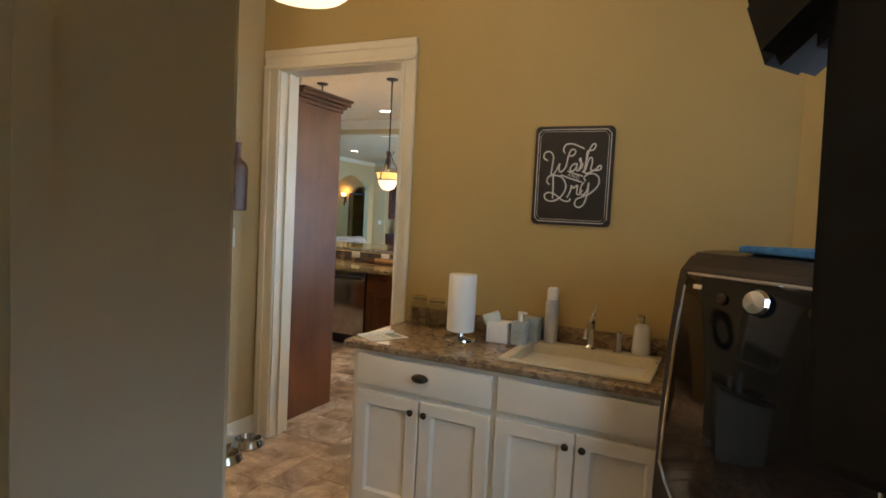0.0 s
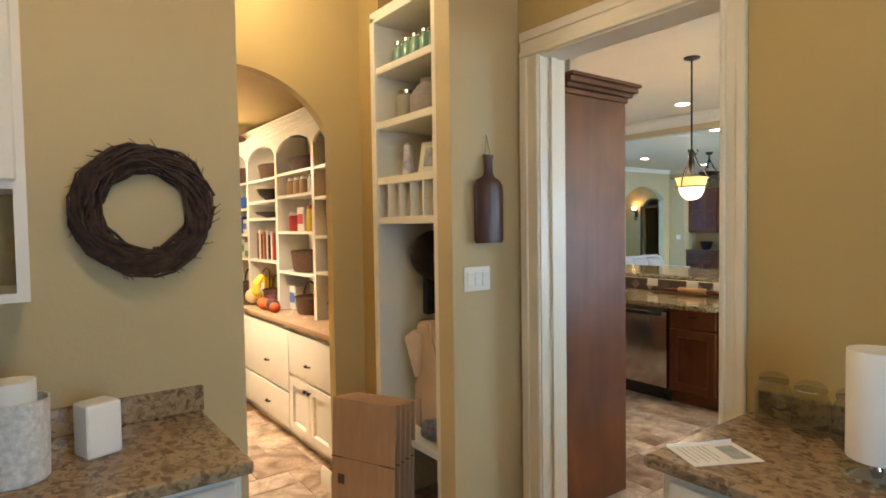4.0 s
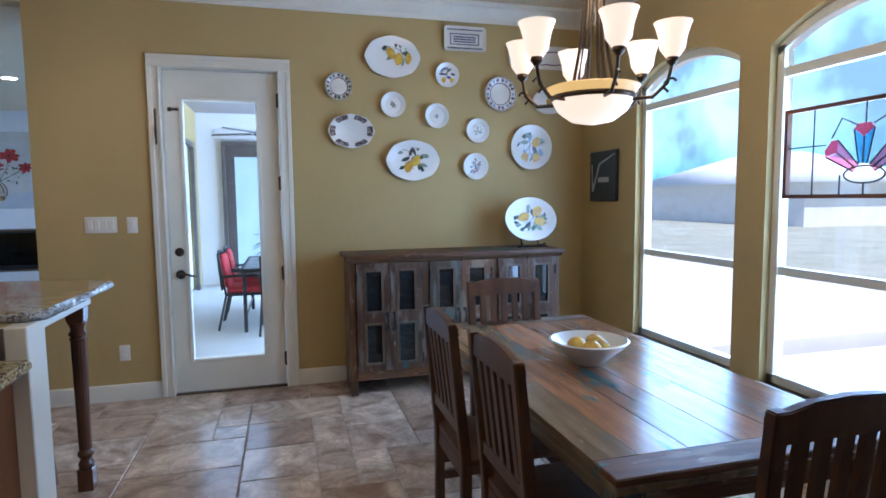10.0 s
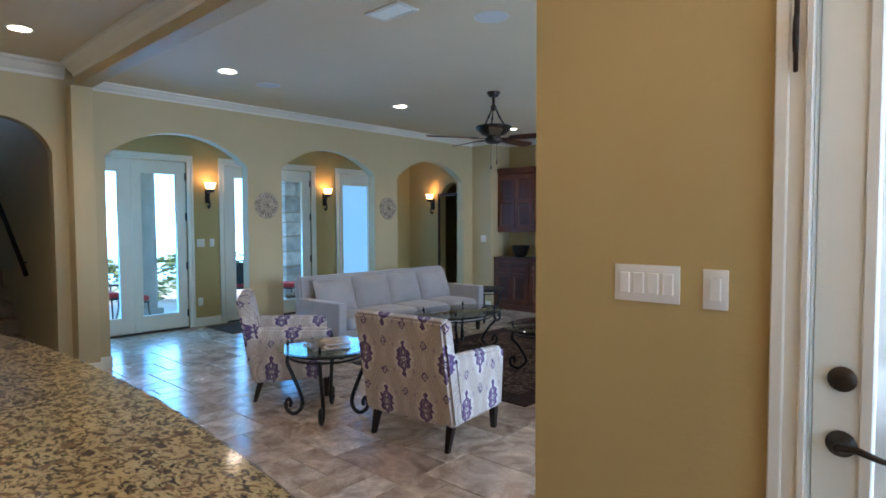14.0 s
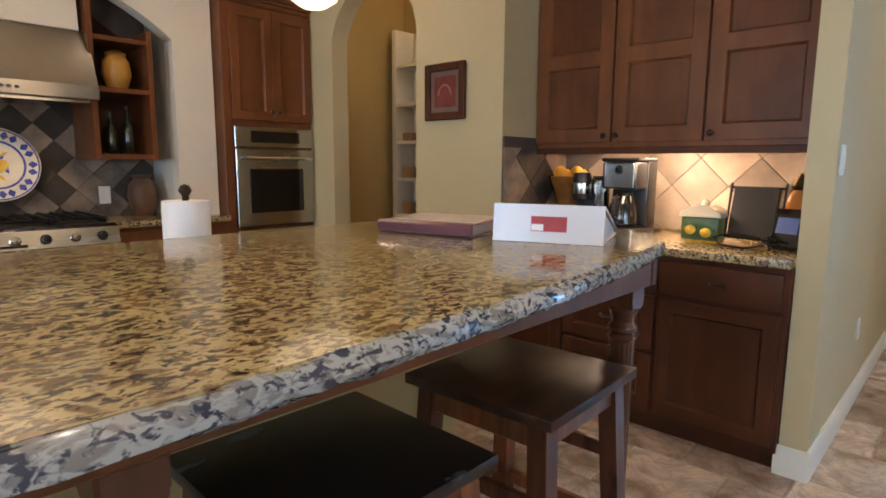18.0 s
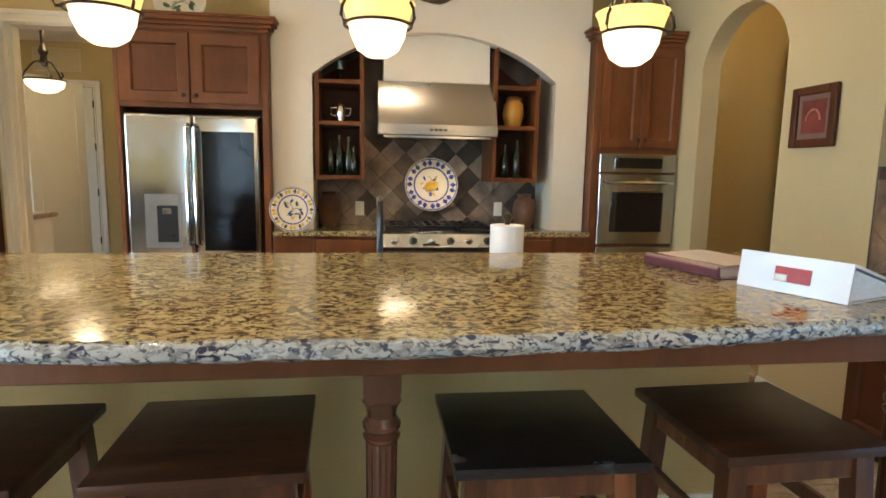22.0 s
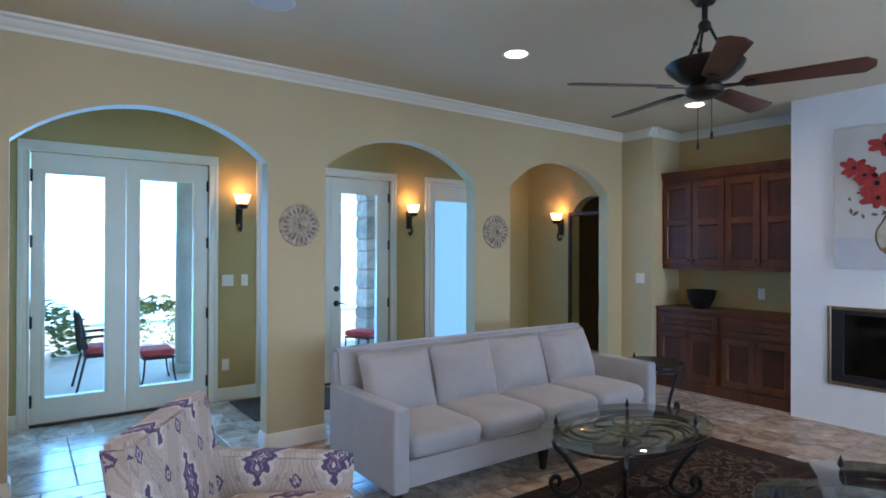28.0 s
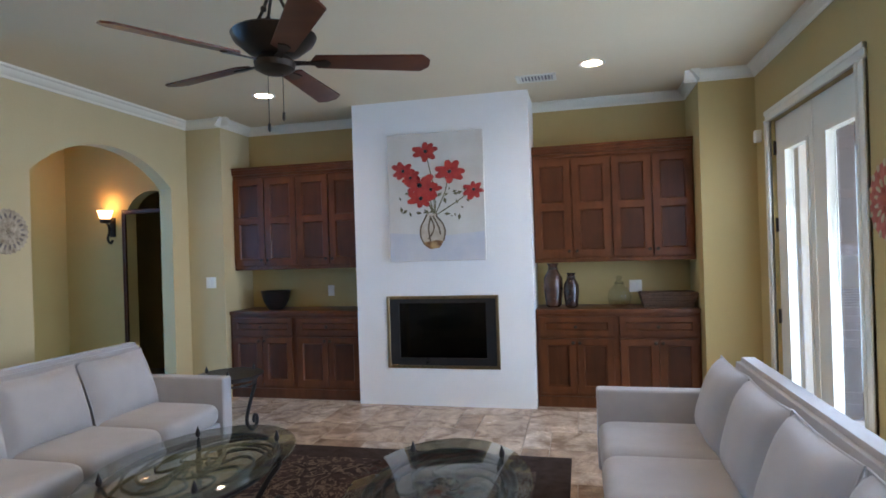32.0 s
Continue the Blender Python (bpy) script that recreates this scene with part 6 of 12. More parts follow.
for x, c in ((2.48, "tan"), (2.61, "tan"), (2.74, "tan"), (2.90, "white")):
    food_jar(x, 0.94, 0.052, 0.14, c, "white" if c == "tan" else "black")
food_jar(2.52, 0.65, 0.06, 0.15, "red", "white")
packet(2.68, 0.65, 0.13, 0.19, "white", "red")
food_jar(2.84, 0.65, 0.045, 0.2, "yellow", "red")
food_jar(2.96, 0.65, 0.045, 0.17, "orange", "white")
basket(2.72, 0.33, 0.15, 0.16, False, 1.3)
packet(2.47, 0.0, 0.12, 0.2, "white", "blue")
basket(2.76, 0.0, 0.15, 0.13, True)
food_jar(3.0, 0.0, 0.045, 0.11, "red", "white")
for z, x, w, h, c, b2 in ((1.12, 3.28, 0.16, 0.13, "blue", "white"), (0.90, 3.22, 0.12, 0.17, "yellow", "red"), (0.90, 3.38, 0.13, 0.18, "red", "yellow"), (0.62, 3.25, 0.14, 0.2, "red", "white"), (0.62, 3.42, 0.12, 0.18, "yellow", "blue"), (0.36, 3.26, 0.15, 0.2, "blue", "white")):
    packet(x, z, w, h, c, b2)
basket(3.36, 0.0, 0.15, 0.14, True)
M_BANANA = surface("banana_skin", (0.70, 0.47, 0.03), (0.78, 0.55, 0.05), 9, 0.5)
fb = thing("banana_bunch", "yellow bananas hanging on a stand", "bananas", (-6.5, 4.93, 0.913))
for k in range(5):
    part("banana", Geo().tube([(0.02 * k - 0.05, -0.02, 0.27), (0.028 * k - 0.07, -0.07, 0.20), (0.03 * k - 0.075, -0.08, 0.12), (0.026 * k - 0.07, -0.05, 0.06)], [0.008, 0.020, 0.019, 0.006], 8), M_BANANA, fb)
part("stand", Geo().tube([(0, 0.04, 0), (0, 0.04, 0.3), (0, 0.01, 0.33), (0, -0.02, 0.29)], 0.008, 6).cyl(0, 0.03, 0, 0.015, 0.07), M_CHERRYD, fb)
for x, y, r, c in ((-6.72, 4.90, 0.075, (0.55, 0.45, 0.25)), (-6.35, 4.86, 0.05, (0.62, 0.12, 0.02)), (-6.25, 4.84, 0.05, (0.62, 0.12, 0.02)), (-6.12, 4.86, 0.055, (0.05, 0.015, 0.02)), (-6.02, 4.84, 0.045, (0.55, 0.10, 0.02)), (-6.4, 4.95, 0.06, (0.10, 0.02, 0.03))):
    solid("fruit", Geo().ball(0, 0, r * 0.92, r, 14, 0.92), surface("fruit_skin", tuple(0.85 * v for v in c), c, 8, 0.45), "round ripe fruit on the pantry counter", "fruit", (x, y, 0.912), 0, "fruit on the counter")

# ---- kitchen ----
# island: low counter and cabinets on the kitchen side, a half wall, and a raised bar
isl = thing("island_cabinet", "cherry island base cabinet with framed doors", "cabinet", (-6.75, 7.81, 0))
part("body", Geo().box(0, 1.72, 0, 0.50, 0.10, 0.875).box(2.33, 2.78, 0, 0.50, 0.10, 0.875).box(0, 1.72, 0.06, 0.50, 0, 0.10).box(2.33, 2.78, 0.06, 0.50, 0, 0.10), M_CHERRY, isl)
for a, b in ((0.02, 0.44), (0.46, 0.88), (0.90, 1.30), (1.32, 1.70)):
    d = front(isl, a, b, 0.13, 0.85, M_CHERRY)
    knob(d, b - 0.04, 0.75)
d = front(isl, 2.35, 2.76, 0.13, 0.66, M_CHERRY)
d = front(isl, 2.35, 2.76, 0.69, 0.85, M_CHERRY, flat=True, name="drawer")
cup_pull(d, 2.555, 0.78)
part("end_panel", Geo().box(2.78, 2.795, 0.0, 0.50, 0.0, 0.875, 0.003, 1), M_CHERRY, isl)
dw = thing("dishwasher", "stainless steel dishwasher built into the island", "dishwasher", (-5.02, 7.80, 0))
part("door", Geo().box(0.01, 0.59, -0.015, 0.03, 0.12, 0.80, 0.008, 2), M_STEEL, dw)
part("control_panel", Geo().box(0.01, 0.59, -0.012, 0.03, 0.805, 0.865, 0.004, 1), M_STEEL, dw)
part("pocket_handle", Geo().box(0.06, 0.54, -0.020, -0.012, 0.755, 0.785, 0.006, 2), M_BLACK, dw)
part("toe_kick", Geo().box(0.0, 0.60, 0.04, 0.06, 0.0, 0.115), M_BLACK, dw)
part("tub", Geo().box(0.01, 0.59, 0.03, 0.50, 0.02, 0.866), M_BLACK, dw)
solid("island_counter", Geo().prism([(-6.80, 7.52), (-3.93, 7.52), (-3.87, 7.58), (-3.89, 8.28), (-6.80, 8.28)], 0.876, 0.915, "z", bev=0.008), M_GRANITE, "speckled granite counter on the kitchen side of the island", "counter")
structure("island_half_wall", Geo().box(-6.78, -3.97, 8.285, 8.425, 0, 1.03, 0.004, 1), M_WALL, "plastered half wall of the island", "half wall")
structure("baseboard", Geo().box(-6.78, -3.97, 8.425, 8.44, 0, 0.125, 0.003, 1), M_TRIM, "white baseboard along the island", "baseboard")
wpst = thing("island_end_post", "white square post at the end of the island", "post", (-3.945, 8.355, 0))
part("shaft", Geo().box(-0.045, 0.045, -0.075, 0.085, 0, 1.03, 0.004, 1), M_TRIM, wpst)
part("plinth", Geo().box(-0.06, 0.06, -0.09, 0.10, 0, 0.125, 0.004, 1), M_TRIM, wpst)
bar_out = [(-6.82, 8.37), (-3.93, 8.37), (-3.88, 8.42), (-3.87, 9.20), (-3.95, 9.27)]
for i in range(1, 24):
    u = i / 24
    bar_out.append((-3.95 - u * 2.70, 9.27 + 0.145 * math.sin(math.pi * u) ** 0.7))
bar_out += [(-6.65, 9.27), (-6.76, 9.20), (-6.80, 9.05)]
bar_top = thing("island_bar_top", "raised granite bar top with a chipped edge", "countertop", (0, 0, 0))
part("slab", Geo().prism(bar_out, 1.032, 1.07, "z", bev=0.003), M_GRANITE, bar_top)
g = Geo()
cx, cy = -5.35, 8.85
edge = []
for i in range(len(bar_out)):
    p, q = Vector((*bar_out[i], 0)), Vector((*bar_out[(i + 1) % len(bar_out)], 0))
    k = max(1, int((q - p).length / 0.035))
    for j in range(k):
        edge.append(p.lerp(q, j / k))
rnd = random.Random(3)
bm_e = g.bm
rings = []
for p in edge:
    out = Vector((p.x - cx, (p.y - cy) * 3, 0)).normalized()
    edge_ring = [bm_e.verts.new(p + out * (o + rnd.uniform(-0.004, 0.004)) + Vector((0, 0, z + rnd.uniform(-0.002, 0.002)))) for o, z in ((-0.004, 1.0695), (0.008, 1.062), (0.013, 1.050), (0.011, 1.040), (-0.004, 1.030))]
    rings.append(edge_ring)
for a, b in zip(rings, rings[1:] + rings[:1]):
    for j in range(4):
        bm_e.faces.new((a[j], b[j], b[j + 1], a[j + 1]))
bmesh.ops.recalc_face_normals(bm_e, faces=bm_e.faces[:])
part("chipped_edge", g, M_GRANEDGE, bar_top, "rough chipped blue-grey granite edge")
apron = thing("bar_apron", "cherry wood apron under the bar top", "apron", (0, 0, 0))
part("front_rail", Geo().box(-6.62, -4.04, 9.235, 9.262, 0.945, 1.031, 0.003, 1), M_CHERRY, apron)
part("end_rail", Geo().box(-4.03, -4.005, 8.44, 9.262, 0.945, 1.031, 0.003, 1), M_CHERRY, apron)
part("end_rail", Geo().box(-6.655, -6.63, 8.44, 9.262, 0.945, 1.031, 0.003, 1), M_CHERRY, apron)
part("end_board", Geo().box(-4.004, -3.985, 8.44, 9.262, 0.95, 1.03, 0.003, 1), M_TRIM, apron)
M_LEG = wood("turned_leg_wood", (0.075, 0.024, 0.011), (0.145, 0.048, 0.020), 3.0, 0.18, 2, 0.9)


def turned_leg(x, y):
    ob = thing("turned_post", "turned and fluted cherry post under the bar", "post", (x, y, 0), group="bar posts")
    part("foot_block", Geo().box(-0.045, 0.045, -0.045, 0.045, 0, 0.115, 0.004, 1), M_LEG, ob)
    part("foot_turning", Geo().lathe([(0.030, 0.115), (0.044, 0.125), (0.046, 0.14), (0.036, 0.155), (0.034, 0.165), (0.047, 0.185), (0.047, 0.195), (0.030, 0.215)], 20), M_LEG, ob)
    g = Geo()
    n = 48
    rings = []
    for z, r in ((0.215, 0.036), (0.40, 0.039), (0.60, 0.042), (0.775, 0.044)):
        rings.append([g.bm.verts.new(((r - (0.0045 if i % 3 == 0 else 0)) * math.cos(2 * math.pi * i / n), (r - (0.0045 if i % 3 == 0 else 0)) * math.sin(2 * math.pi * i / n), z)) for i in range(n)])
    for a, b in zip(rings, rings[1:]):
        for i in range(n):
            g.bm.faces.new((a[i], a[(i + 1) % n], b[(i + 1) % n], b[i]))
    part("fluted_shaft", g, M_LEG, ob)
    part("neck_turning", Geo().lathe([(0.044, 0.775), (0.050, 0.781), (0.052, 0.788), (0.040, 0.796), (0.052, 0.806), (0.053, 0.816), (0.040, 0.832), (0.044, 0.85), (0.054, 0.866), (0.046, 0.876)], 20), M_LEG, ob)
    part("top_block", Geo().prism([(-0.04, 0.868), (0.04, 0.868), (0.05, 0.885), (0.052, 1.03), (-0.052, 1.03), (-0.05, 0.885)], -0.052, 0.052, "y", bev=0.006), M_LEG, ob)
    ob.scale = (0.80, 0.80, 1.0)
    return ob


for x in (-4.03, -5.337, -6.64):
    turned_leg(x, 9.19 if x > -6 else 9.18)

# bar stools
st = thing("bar_stool", "dark-stained square wooden bar stool under the bar", "bar stool", (-4.42, 9.07, 0), group="stools at the bar")
part("seat", Geo().box(-0.215, 0.215, -0.21, 0.21, 0.722, 0.748, 0.005, 2), M_STOOL, st)
for sx in (-1, 1):
    for sy in (-1, 1):
        g = Geo()
        b = [(sx * 0.20 + dx * 0.024, sy * 0.195 + dy * 0.024) for dx, dy in ((-1, -1), (1, -1), (1, 1), (-1, 1))]
        t = [(sx * 0.165 + dx * 0.024, sy * 0.16 + dy * 0.024) for dx, dy in ((-1, -1), (1, -1), (1, 1), (-1, 1))]
        vb = [g.bm.verts.new((*p, 0)) for p in b]
        vt = [g.bm.verts.new((*p, 0.722)) for p in t]
        g.bm.faces.new(vb[::-1]), g.bm.faces.new(vt)
        for i in range(4):
            g.bm.faces.new((vb[i], vb[(i + 1) % 4], vt[(i + 1) % 4], vt[i]))
        leg = part("leg", g, M_STOOLLEG, st)
        for f in leg.data.polygons:
            f.use_smooth = False
for s in (-1, 1):
    part("apron", Geo().box(-0.145, 0.145, s * 0.165 - 0.010, s * 0.165 + 0.010, 0.655, 0.721, 0.003, 1), M_STOOLLEG, st)
    part("apron", Geo().box(s * 0.17 - 0.010, s * 0.17 + 0.010, -0.14, 0.14, 0.655, 0.721, 0.003, 1), M_STOOLLEG, st)
    part("stretcher", Geo().box(-0.165, 0.165, s * 0.188 - 0.010, s * 0.188 + 0.010, 0.18 if s > 0 else 0.34, 0.222 if s > 0 else 0.382, 0.003, 1), M_STOOLLEG, st)
    part("stretcher", Geo().box(s * 0.193 - 0.010, s * 0.193 + 0.010, -0.165, 0.165, 0.30, 0.342, 0.003, 1), M_STOOLLEG, st)
    part("stretcher", Geo().box(s * 0.178 - 0.010, s * 0.178 + 0.010, -0.165, 0.165, 0.50, 0.54, 0.003, 1), M_STOOLLEG, st)
for x, y, a in ((-4.96, 9.065, 2), (-5.705, 9.085, -1), (-6.30, 9.08, 2)):
    cp = copy_thing(st, pose(x, y, 0, 0, 0, a))
    if x == -5.705:
        tagged(cp, "square wooden bar stool with a scratched black seat", "bar stool", "stools at the bar")
        for ch in cp.children:
            if ch.name.startswith("seat"):
                ch.data = ch.data.copy()
                ch.data.materials[0] = M_STOOLBLACK

# things on the island
M_BINDER = surface("glossy_white_vinyl", (0.60, 0.60, 0.61), (0.66, 0.66, 0.67), 3, 0.25, coat=0.2)
bd = thing("white_binder", "white ring binder with a red label lying on the bar", "binder", (-6.355, 9.10, 1.071), 110.5)
g = Geo()
g.prism([(0.0, 0.0), (0.012, 0.095), (0.018, 0.095), (0.29, 0.016), (0.29, 0.011), (0.018, 0.087), (0.006, 0.0)], -0.14, 0.14, "x")
g.box(-0.14, 0.14, 0.006, 0.28, 0.0, 0.004)
part("cover", g, M_BINDER, bd)
part("page_block", Geo().prism([(0.02, 0.006), (0.03, 0.078), (0.26, 0.014), (0.27, 0.006)], -0.135, 0.135, "x"), surface("page_block", (0.55, 0.55, 0.57), (0.75, 0.75, 0.76), 40, 0.8, stretch=(1, 1, 30)), bd)
part("label", Geo().box(-0.04, 0.05, -0.0025, -0.0005, 0.028, 0.066, 0, 1, pose(0, 0.0, 0, -7)), surface("red_label", (0.34, 0.012, 0.012), (0.42, 0.03, 0.022), 30, 0.4), bd)
part("barcode_label", Geo().box(-0.038, -0.008, -0.0040, -0.0020, 0.030, 0.046, 0, 1, pose(0, 0.0, 0, -7)), M_PAPER, bd)
rb = thing("pink_binder", "dusty pink vinyl binder with a dark plum spine on the bar", "binder", (-6.37, 8.74, 1.071), 104)
M_PINK = surface("pink_vinyl", (0.34, 0.20, 0.19), (0.42, 0.27, 0.25), 5, 0.22, coat=0.4)
part("back_cover", Geo().box(-0.15, 0.15, -0.115, 0.12, 0.0, 0.004, 0.0015, 1), M_PINK, rb)
part("front_cover", Geo().box(-0.15, 0.15, -0.115, 0.12, 0.034, 0.038, 0.0015, 1, pose(0, 0, 0, 1.2)), M_PINK, rb)
part("cover_sheet", Geo().box(-0.135, 0.14, -0.085, 0.10, 0.0384, 0.0392, 0, 1, pose(0, 0, 0, 1.2)), surface("cream_cover_sheet", (0.56, 0.46, 0.40), (0.64, 0.54, 0.47), 5, 0.3), rb)
part("spine", Geo().prism([(-0.115, 0.0), (-0.128, 0.006), (-0.130, 0.03), (-0.117, 0.0385)], -0.15, 0.15, "x", bev=0.002), surface("plum_vinyl", (0.09, 0.026, 0.045), (0.14, 0.045, 0.065), 5, 0.3, coat=0.2), rb)
part("page_block", Geo().box(-0.14, 0.14, -0.108, 0.11, 0.005, 0.033), surface("pinkish_paper", (0.50, 0.42, 0.38), (0.62, 0.54, 0.50), 5, 0.6, stretch=(1, 1, 30)), rb)
pr = thing("paper_towel_holder", "half-used paper towel roll with a dark finial on the low counter", "paper towel", (-5.86, 8.17, 0.917))
part("base", Geo().lathe([(0.08, 0), (0.08, 0.012), (0.012, 0.02), (0.010, 0.25), (0.02, 0.265), (0.012, 0.28), (0.0, 0.285)], 20), M_BRONZE, pr)
part("roll", Geo().lathe([(0.02, 0.022), (0.066, 0.022), (0.067, 0.235), (0.02, 0.236)], 28), M_PAPER, pr)
fc = thing("kitchen_faucet", "black gooseneck kitchen faucet", "faucet", (-5.36, 8.12, 0.917))
part("spout", Geo().lathe([(0.03, 0), (0.026, 0.02), (0.018, 0.04)], 16).tube([(0, 0, 0.03), (0, 0, 0.26), (0, -0.03, 0.31), (0, -0.08, 0.325), (0, -0.13, 0.30), (0, -0.15, 0.22)], 0.013, 10), M_BLACK, fc)
part("lever", Geo().tube([(0.02, 0, 0.06), (0.06, 0, 0.09), (0.09, 0, 0.12)], 0.007), M_BLACK, fc)
solid("kitchen_sink", Geo().box(-0.36, 0.36, -0.20, 0.20, 0.0, 0.004, 0.002, 1), M_BLACK, "dark undermount sink in the island counter", "sink", (-5.36, 7.86, 0.916))
rp = thing("rolling_pin", "wooden rolling pin on the low counter", "rolling pin", (-4.42, 8.18, 0.955), 2)
part("roller", Geo().lathe([(0.026, -0.13), (0.03, -0.125), (0.03, 0.125), (0.026, 0.13)], 16, pose(0, 0, 0, 0, 90)), wood("pale_maple", (0.40, 0.22, 0.10), (0.50, 0.29, 0.14), 4, 0.5), rp)
for s in (-1, 1):
    part("handle", Geo().lathe([(0.010, 0.13 * s), (0.016, 0.15 * s), (0.016, 0.21 * s), (0.008, 0.225 * s)], 12, pose(0, 0, 0, 0, 90)), M_CHERRY, rp)
solid("wooden_tray", Geo().box(-0.36, 0.30, -0.07, 0.07, 0, 0.012, 0.004, 1).box(-0.36, 0.30, 0.055, 0.07, 0.012, 0.03, 0.004, 1), M_CHERRYD, "long dark wooden tray", "tray", (-4.42, 8.18, 0.917))

# slate on the kitchen face of the island half wall
M_SLATE = surface("slate_tile", (0.075, 0.062, 0.056), (0.34, 0.245, 0.17), 5.0, 0.5, bump=0.4, bscale=25, vary=0.85, contrast=(0.3, 0.7))
g = Geo()
g.box(-6.78, -3.97, 8.270, 8.283, 0.917, 1.030)
ibs = solid("island_backsplash", g, surface("dark_slate", (0.05, 0.04, 0.036), (0.11, 0.085, 0.07), 4, 0.4), "dark slate strip behind the low counter", "backsplash")
dm = Geo().prism([(-0.05, 0), (0, -0.05), (0.05, 0), (0, 0.05)], -0.006, 0.0, "y").mesh("tile", M_SLATE)
for i in range(16):
    t = part("tile", dm, None, ibs)
    t.location = (-6.6 + 0.168 * i, 8.269, 0.973)

# refrigerator and its surround
fg = thing("refrigerator", "stainless steel french-door refrigerator with a dark glass panel", "refrigerator", (-3.655, 6.10, 0), 180)
part("case", Geo().box(0, 0.905, 0.06, 0.60, 0.02, 1.72, 0.006, 1), M_STEEL, fg)
part("door", Geo().box(0.003, 0.448, -0.01, 0.06, 0.72, 1.715, 0.026, 4), M_STEEL, fg)
part("door", Geo().box(0.457, 0.902, -0.01, 0.06, 0.72, 1.715, 0.026, 4), M_STEEL, fg)
part("drawer_front", Geo().box(0.003, 0.902, -0.01, 0.06, 0.06, 0.705, 0.014, 3), M_STEEL, fg)
part("glass_panel", Geo().box(0.515, 0.87, -0.014, -0.009, 0.76, 1.60, 0.004, 1), surface("smoked_door_glass", (0.004, 0.004, 0.005), (0.007, 0.007, 0.008), 2.0, 0.1, spec=0.2), fg)
part("dispenser", Geo().box(0.12, 0.36, -0.013, -0.009, 0.78, 1.16, 0.003, 1), surface("grey_dispenser", (0.18, 0.17, 0.16), (0.24, 0.23, 0.22), 4, 0.35), fg)
part("dispenser_recess", Geo().box(0.20, 0.34, -0.016, -0.012, 0.82, 1.08, 0.003, 1), M_BLACK, fg)
part("dispenser_tap", Geo().box(0.24, 0.30, -0.035, -0.014, 1.02, 1.06, 0.004, 1), M_CHROME, fg)
for hx in (0.425, 0.480):
    part("handle", Geo().tube([(hx, -0.012, 0.80), (hx, -0.055, 0.82), (hx, -0.06, 1.2), (hx, -0.055, 1.62), (hx, -0.012, 1.64)], 0.017, 10), M_CHROME, fg)
# darker copy of the cherry: shade of the recessed panels put into colour
M_CHERRYP2 = wood("cherry_recess_shade", (0.10, 0.034, 0.013), (0.175, 0.060, 0.022), 3.0, 0.42, 2, 0.05)
fs = thing("refrigerator_surround", "tall cherry cabinet surround with doors above the refrigerator", "cabinet", (-3.605, 6.08, 0), 180)
part("side_panel", Geo().box(-0.0, 0.03, 0.0, 0.655, 0, 2.28, 0.003, 1), M_CHERRY, fs)
part("side_panel", Geo().box(0.975, 1.02, 0.0, 0.535, 0, 2.28, 0.003, 1), M_CHERRY, fs)
part("body", Geo().box(0.03, 0.975, 0.0, 0.535, 1.76, 2.28), M_CHERRY, fs)
for a, b, k in ((0.04, 0.497, 0.46), (0.508, 0.965, 0.545)):
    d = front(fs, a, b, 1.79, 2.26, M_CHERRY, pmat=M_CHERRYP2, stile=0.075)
    knob(d, k, 1.84)
cab_crown(fs, 0, 1.02, 0, 0.53, 2.28, M_CHERRY, 0.09)

# microwave cabinet east of the doorway
mw = thing("microwave_cabinet", "tall cherry cabinet with open shelves, a microwave bay and drawers", "cabinet", (-1.235, 6.06, 0), 180)
part("side_panel", Geo().box(1.205, 1.235, 0.0, 0.635, 0, 2.30, 0.003, 1), M_CHERRYD, mw)
part("side_panel", Geo().box(0.0, 0.03, 0.0, 0.635, 0, 2.30, 0.003, 1), M_CHERRYD, mw)
part("back", Geo().box(0.03, 1.205, 0.60, 0.63, 0, 2.30), M_CHERRYD, mw)
part("drawer_body", Geo().box(0.03, 1.205, 0.0, 0.6, 0.06, 0.86), M_CHERRYD, mw)
part("upper_body", Geo().box(0.03, 1.205, 0.0, 0.6, 1.80, 2.30), M_CHERRYD, mw)
for z in (1.33, 1.56, 1.79):
    part("shelf", Geo().box(0.03, 1.205, 0.01, 0.6, z - 0.02, z), M_CHERRYD, mw)
for z0, z1 in ((0.08, 0.34), (0.36, 0.60), (0.62, 0.84)):
    d = front(mw, 0.62, 1.195, z0, z1, M_CHERRY, name="drawer", stile=0.05)
    cup_pull(d, 0.91, (z0 + z1) / 2)
    d = front(mw, 0.04, 0.61, z0, z1, M_CHERRY, name="drawer", stile=0.05)
    cup_pull(d, 0.32, (z0 + z1) / 2)
for a, b in ((0.04, 0.61), (0.62, 1.195)):
    front(mw, a, b, 1.82, 2.27, M_CHERRYD)
cab_crown(mw, 0, 1.235, 0, 0.63, 2.30, M_CHERRYD, 0.09)
mo = thing("microwave", "white and silver countertop microwave", "microwave", (-1.905, 6.05, 0.862), 180)
part("case", Geo().box(0, 0.52, 0.02, 0.42, 0, 0.33, 0.006, 1), M_STEEL, mo)
part("door", Geo().box(0.12, 0.515, -0.01, 0.02, 0.015, 0.315, 0.006, 1), M_STEEL, mo)
part("window", Geo().box(0.17, 0.42, -0.014, -0.009, 0.07, 0.26, 0.004, 1), M_BLACKGLASS, mo)
part("handle", Geo().tube([(0.475, -0.01, 0.05), (0.475, -0.04, 0.07), (0.475, -0.04, 0.26), (0.475, -0.01, 0.28)], 0.008, 8), M_CHROME, mo)
